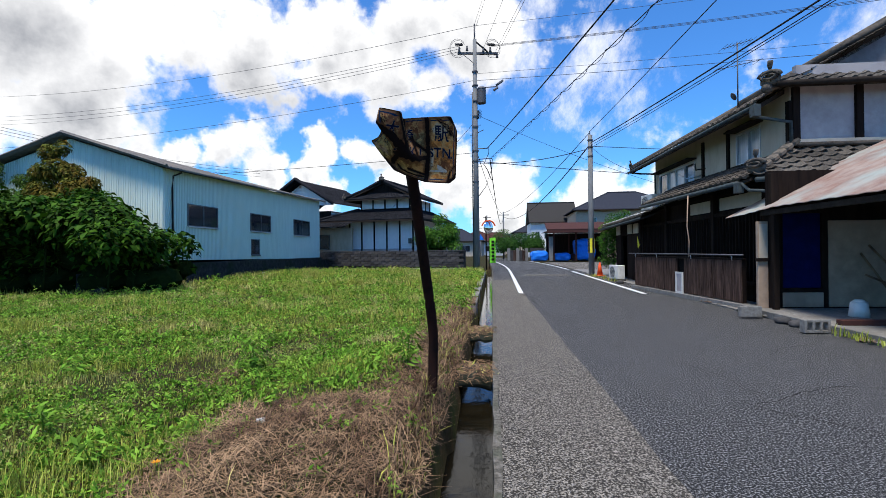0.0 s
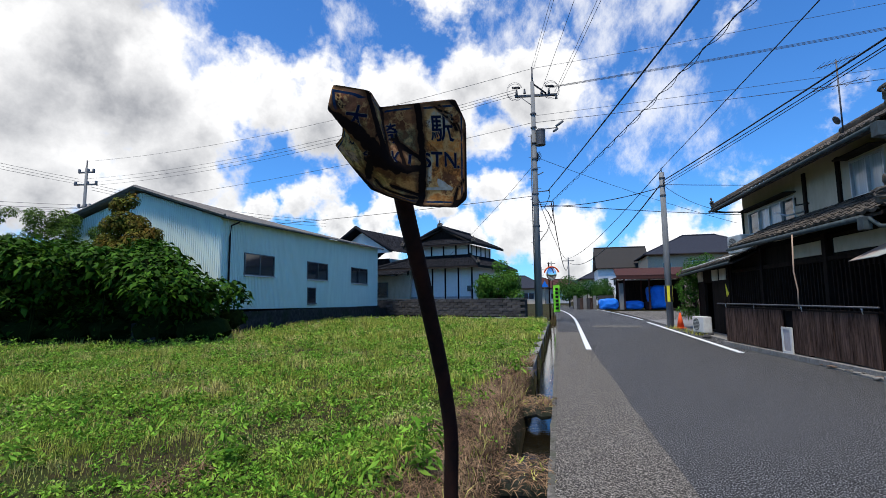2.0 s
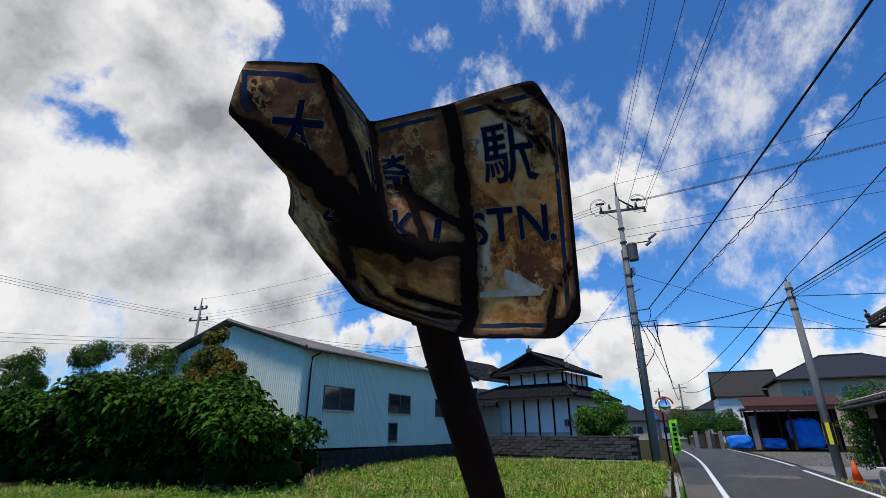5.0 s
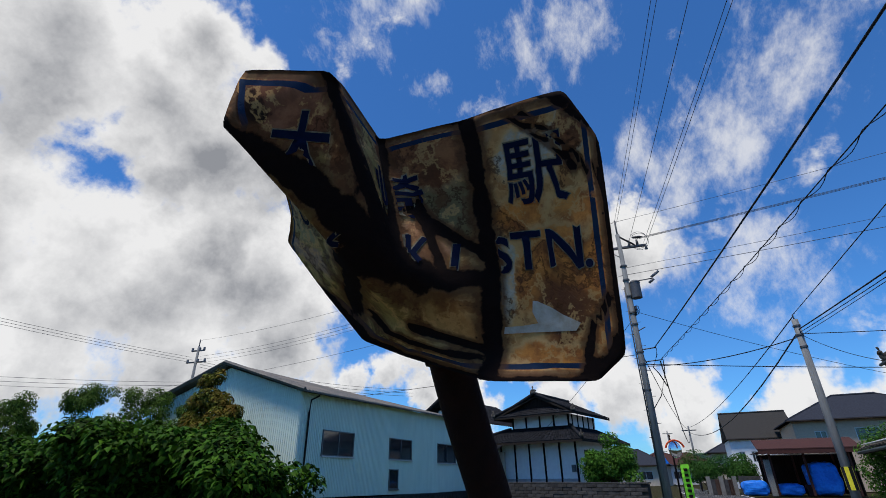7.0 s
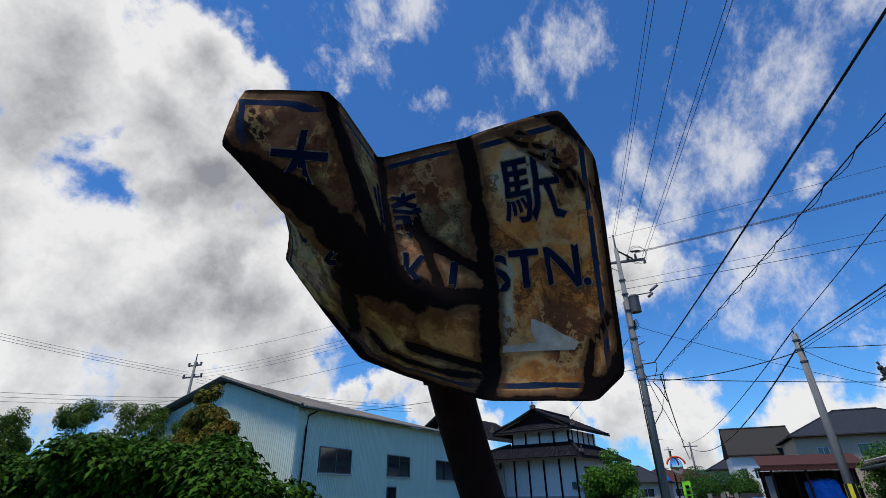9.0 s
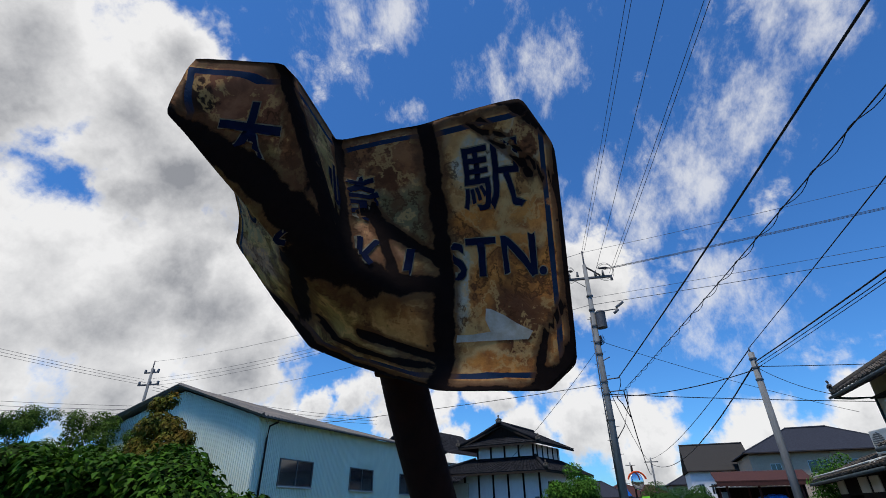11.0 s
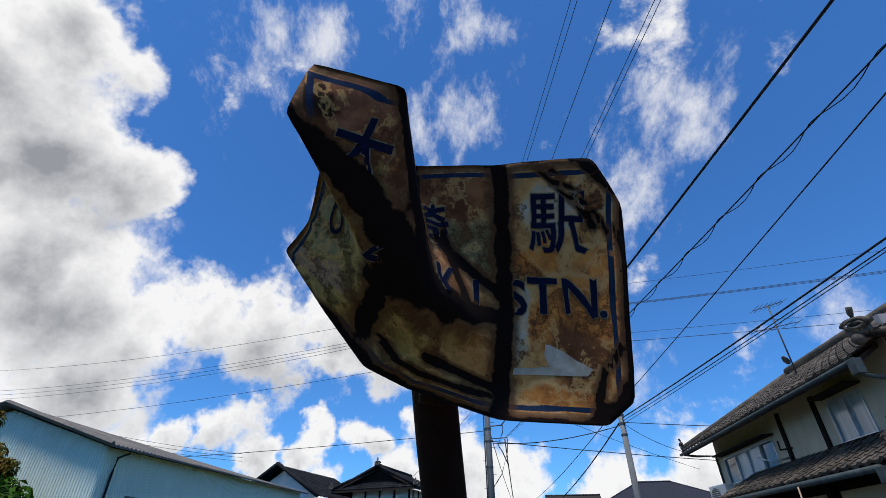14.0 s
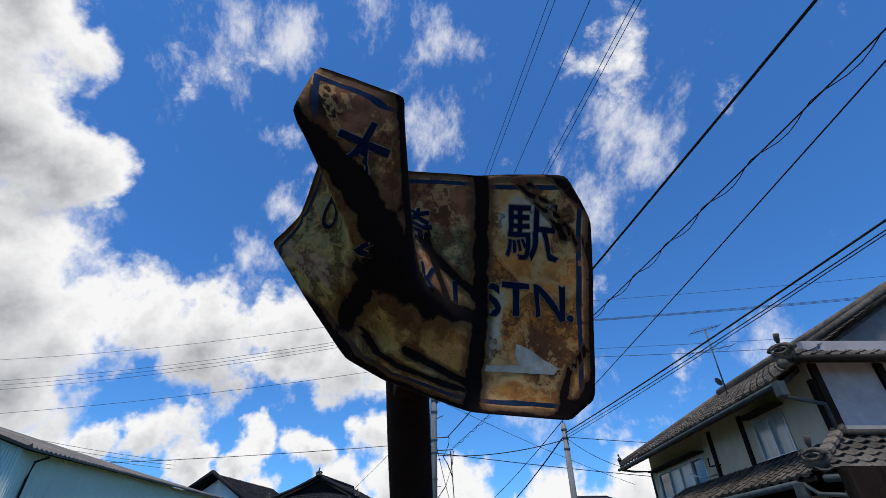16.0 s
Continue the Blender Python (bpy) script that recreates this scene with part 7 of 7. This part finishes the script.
tagged(np_mesh("weeds", np.concatenate(V), np.concatenate(F), M_WEED), "low broad-leaved weeds among the grass", "weeds", kind="stuff")
# a mat of small clover-like leaves, thick in drifts
V, F, base = [], [], 0
for n, lo, hi, s, tall in ((95000, 1.6, 7, 0.019, 0.055), (70000, 6, 14, 0.034, 0.07), (46000, 13, 31, 0.07, 0.09)):
    q = scatter(n, lo, hi, rng)
    drift = np.array([lump(x, y, 0.9, 12.0) + 0.6 * lump(x, y, 2.7, 14.0) for x, y in q[:, :2]])
    keep = (drift > -0.42 + 0.45 * rng.random(len(q))) & (rng.random(len(q)) > strawness(q) * 0.95)
    q, drift = q[keep], drift[keep]
    c = q[:, :3] + np.stack([np.zeros(len(q)), np.zeros(len(q)), rng.random(len(q)) * tall * np.clip(0.6 + 2.2 * drift, 0.2, 2.6)], 1)
    turned = rng.normal(size=(len(c), 3)) * np.array([0.75, 0.75, 0.15]) + np.array([0, 0, 0.7])
    v, f = leaves(c, turned / np.linalg.norm(turned, axis=1, keepdims=True), s, rng, 0.6, 0.0)
    V.append(v), F.append(f + base)
    base += len(v)
tagged(np_mesh("clover", np.concatenate(V), np.concatenate(F), M_CLOVER), "mat of small green weed leaves", "weeds", kind="stuff")
# upright leafy plants that stand out
for k, (x, y, h, n) in enumerate(((-0.33, 4.6, 0.42, 160), (-1.9, 4.9, 0.34, 130), (-0.62, 4.4, 0.20, 60), (-2.6, 3.2, 0.22, 70), (0.55, 9.2, 0.35, 120), (-1.3, 3.6, 0.16, 50), (-3.4, 4.6, 0.25, 80), (-2.0, 2.8, 0.2, 60))):
    v0, u0 = to_road(x, y)
    w = thing("leafy_weed", Matrix.Translation((x, y, ground_z(v0, u0))), "upright bright green weed with pointed leaves", "weed", "upright weeds")
    r2 = np.random.default_rng(100 + k)
    c = r2.normal(size=(n, 3)) * np.array([0.07, 0.07, 0]) + np.array([0, 0, 1]) * r2.uniform(0.05, h, n)[:, None]
    out = c * np.array([3, 3, 0.2]) + np.array([0, 0, 0.25])
    v, f = leaves(c, out / np.linalg.norm(out, axis=1, keepdims=True), 0.085, r2, 0.28, 0.0)
    np_mesh("leaves", v, f, M_WEED, w)
    for j in range(5):
        bm = bmesh.new()
        tube(bm, [(0, 0, -0.03), (0.04 * math.cos(j * 1.3), 0.04 * math.sin(j * 1.3), h * 0.5), (0.09 * math.cos(j * 1.3), 0.09 * math.sin(j * 1.3), h)], 0.005, 4, 0.002)
        part("stem", bm, M_WEED, w)
# scraps of pale plastic and one orange flower in the weeds
for k, (x, y, size) in enumerate(((-1.24, 3.27, 0.030), (-8.6, 24.6, 0.16))):
    v0, u0 = to_road(x, y)
    bm = bmesh.new()
    bmesh.ops.create_icosphere(bm, subdivisions=2, radius=size)
    for w_ in bm.verts:
        w_.co = Vector((w_.co.x * 1.2, w_.co.y * 0.8, w_.co.z * 0.5)) * (1 + 0.7 * noise.noise(w_.co * (1.6 / size) + Vector((k * 5, 0, 0))))
    tagged(put("plastic_scrap", bm, M_ACWHITE, m=Matrix.Translation((x, y, ground_z(v0, u0) + size * 0.6))), "crumpled scrap of pale plastic on the grass", "litter", "scraps of litter")
v0, u0 = to_road(-1.55, 2.6)
bloom = thing("flower", Matrix.Translation((-1.55, 2.6, ground_z(v0, u0))), "small orange flower among the weeds", "flower")
pipe("stem", [(0, 0, -0.02), (0.005, 0, 0.05), (0.0, 0.004, 0.09)], 0.0025, M_WEED, bloom, sides=5)
for k in range(7):
    bm = bmesh.new()
    bmesh.ops.create_icosphere(bm, subdivisions=1, radius=0.013, matrix=pose(0, 0, 0.095, 0, 0, k * 51.4) @ pose(0.014, 0, 0.002, 0, -25, 0) @ Matrix.Diagonal((1, 0.5, 0.18, 1)))
    part("petal", bm, M_PETAL, bloom, smooth=True)
# dry straw on the bank
q = scatter(95000, 1.6, 12, rng, -2.2)
q = q[rng.random(len(q)) < strawness(q)]
n = len(q)
a = rng.uniform(0, math.tau, n)
d = np.stack([np.cos(a), np.sin(a), rng.normal(0, 0.30, n)], 1)
s = np.stack([-np.sin(a), np.cos(a), np.zeros(n)], 1)
ln = rng.uniform(0.04, 0.17, n)[:, None]
c = q[:, :3] + np.stack([np.zeros(n), np.zeros(n), 0.012 + 0.045 * rng.random(n) ** 2], 1)
w = rng.uniform(0.0010, 0.0024, n)[:, None]
bow = np.stack([np.zeros(n), np.zeros(n), rng.uniform(0, 0.018, n)], 1)
V = np.stack([c - d * ln / 2 - s * w, c - d * ln / 2 + s * w, c + bow + s * w, c + bow - s * w, c + d * ln / 2 + s * w, c + d * ln / 2 - s * w], 1).reshape(-1, 3)
i = (np.arange(n) * 6)[:, None]
F = np.concatenate([i + [0, 1, 2, 3], i + [3, 2, 4, 5]], 1).reshape(-1, 4)
tagged(np_mesh("straw", V, F, M_STRAW), "mown dry straw lying on the ditch bank", "straw", kind="stuff")
# dead and green stalks hanging over the ditch
q = scatter(9000, 2.0, 10.2, rng, -0.9)
q = q[np.array([road_edge(u) - 0.62 < v for v, u in q[:, 3:5]])]
v, f = blades(q, 0.14, 0.003, rng, 1.6)
tagged(np_mesh("bank_grass", v, f, M_STRAW), "brown dead grass along the ditch lip", "grass", kind="stuff")
q = scatter(1300, 2.0, 10.2, rng, -0.9)
q = q[np.array([road_edge(u) - 0.62 < v for v, u in q[:, 3:5]])]
v, f = blades(q, 0.13, 0.004, rng, 1.2)
tagged(np_mesh("lip_grass", v, f, M_GRASS), "green grass tufts along the ditch lip", "grass", kind="stuff")
# broken stones and grit at the foot of the house
rr = random.Random(77)
for _ in range(130):
    u0 = rr.uniform(5.2, 17.5)
    m = ROAD @ pose(5.0 + 0.02 * u0 + abs(rr.gauss(0, 0.11)) - 0.03, u0, 0.035, rr.uniform(-9, 9), rr.uniform(-9, 9), rr.uniform(0, 360))
    s = rr.uniform(0.02, 0.075)
    bm = bmesh.new()
    bmesh.ops.create_icosphere(bm, subdivisions=1, radius=s)
    for w_ in bm.verts:
        w_.co = Vector((w_.co.x * 1.5, w_.co.y, max(-0.006, w_.co.z * 0.55))) * (1 + 0.5 * noise.noise(w_.co * 30 + Vector((u0 * 3, 0, 0))))
    tagged(put("stone", bm, M_RUBBLE[rr.randrange(3)], m=m), "small broken stone at the foot of the house", "stone", "broken stones")
# verge weeds along the old house and the far end of the lot
pts = []
for _ in range(700):
    v0, u0 = random.choice(((5.06 + random.gauss(0, 0.05), random.uniform(4, 7.6)), (5.15 + random.gauss(0, 0.1), random.uniform(19, 24)), (road_edge(26) - 0.7 + random.gauss(0, 0.2), random.uniform(25, 28))))
    p = rd(v0, u0, 0.03)
    pts.append((p.x, p.y, p.z))
v, f = blades(np.array(pts), 0.12, 0.008, rng)
tagged(np_mesh("verge_weeds", v, f, M_GRASS), "thin weeds in the cracks beside the pavement", "weeds", kind="stuff")
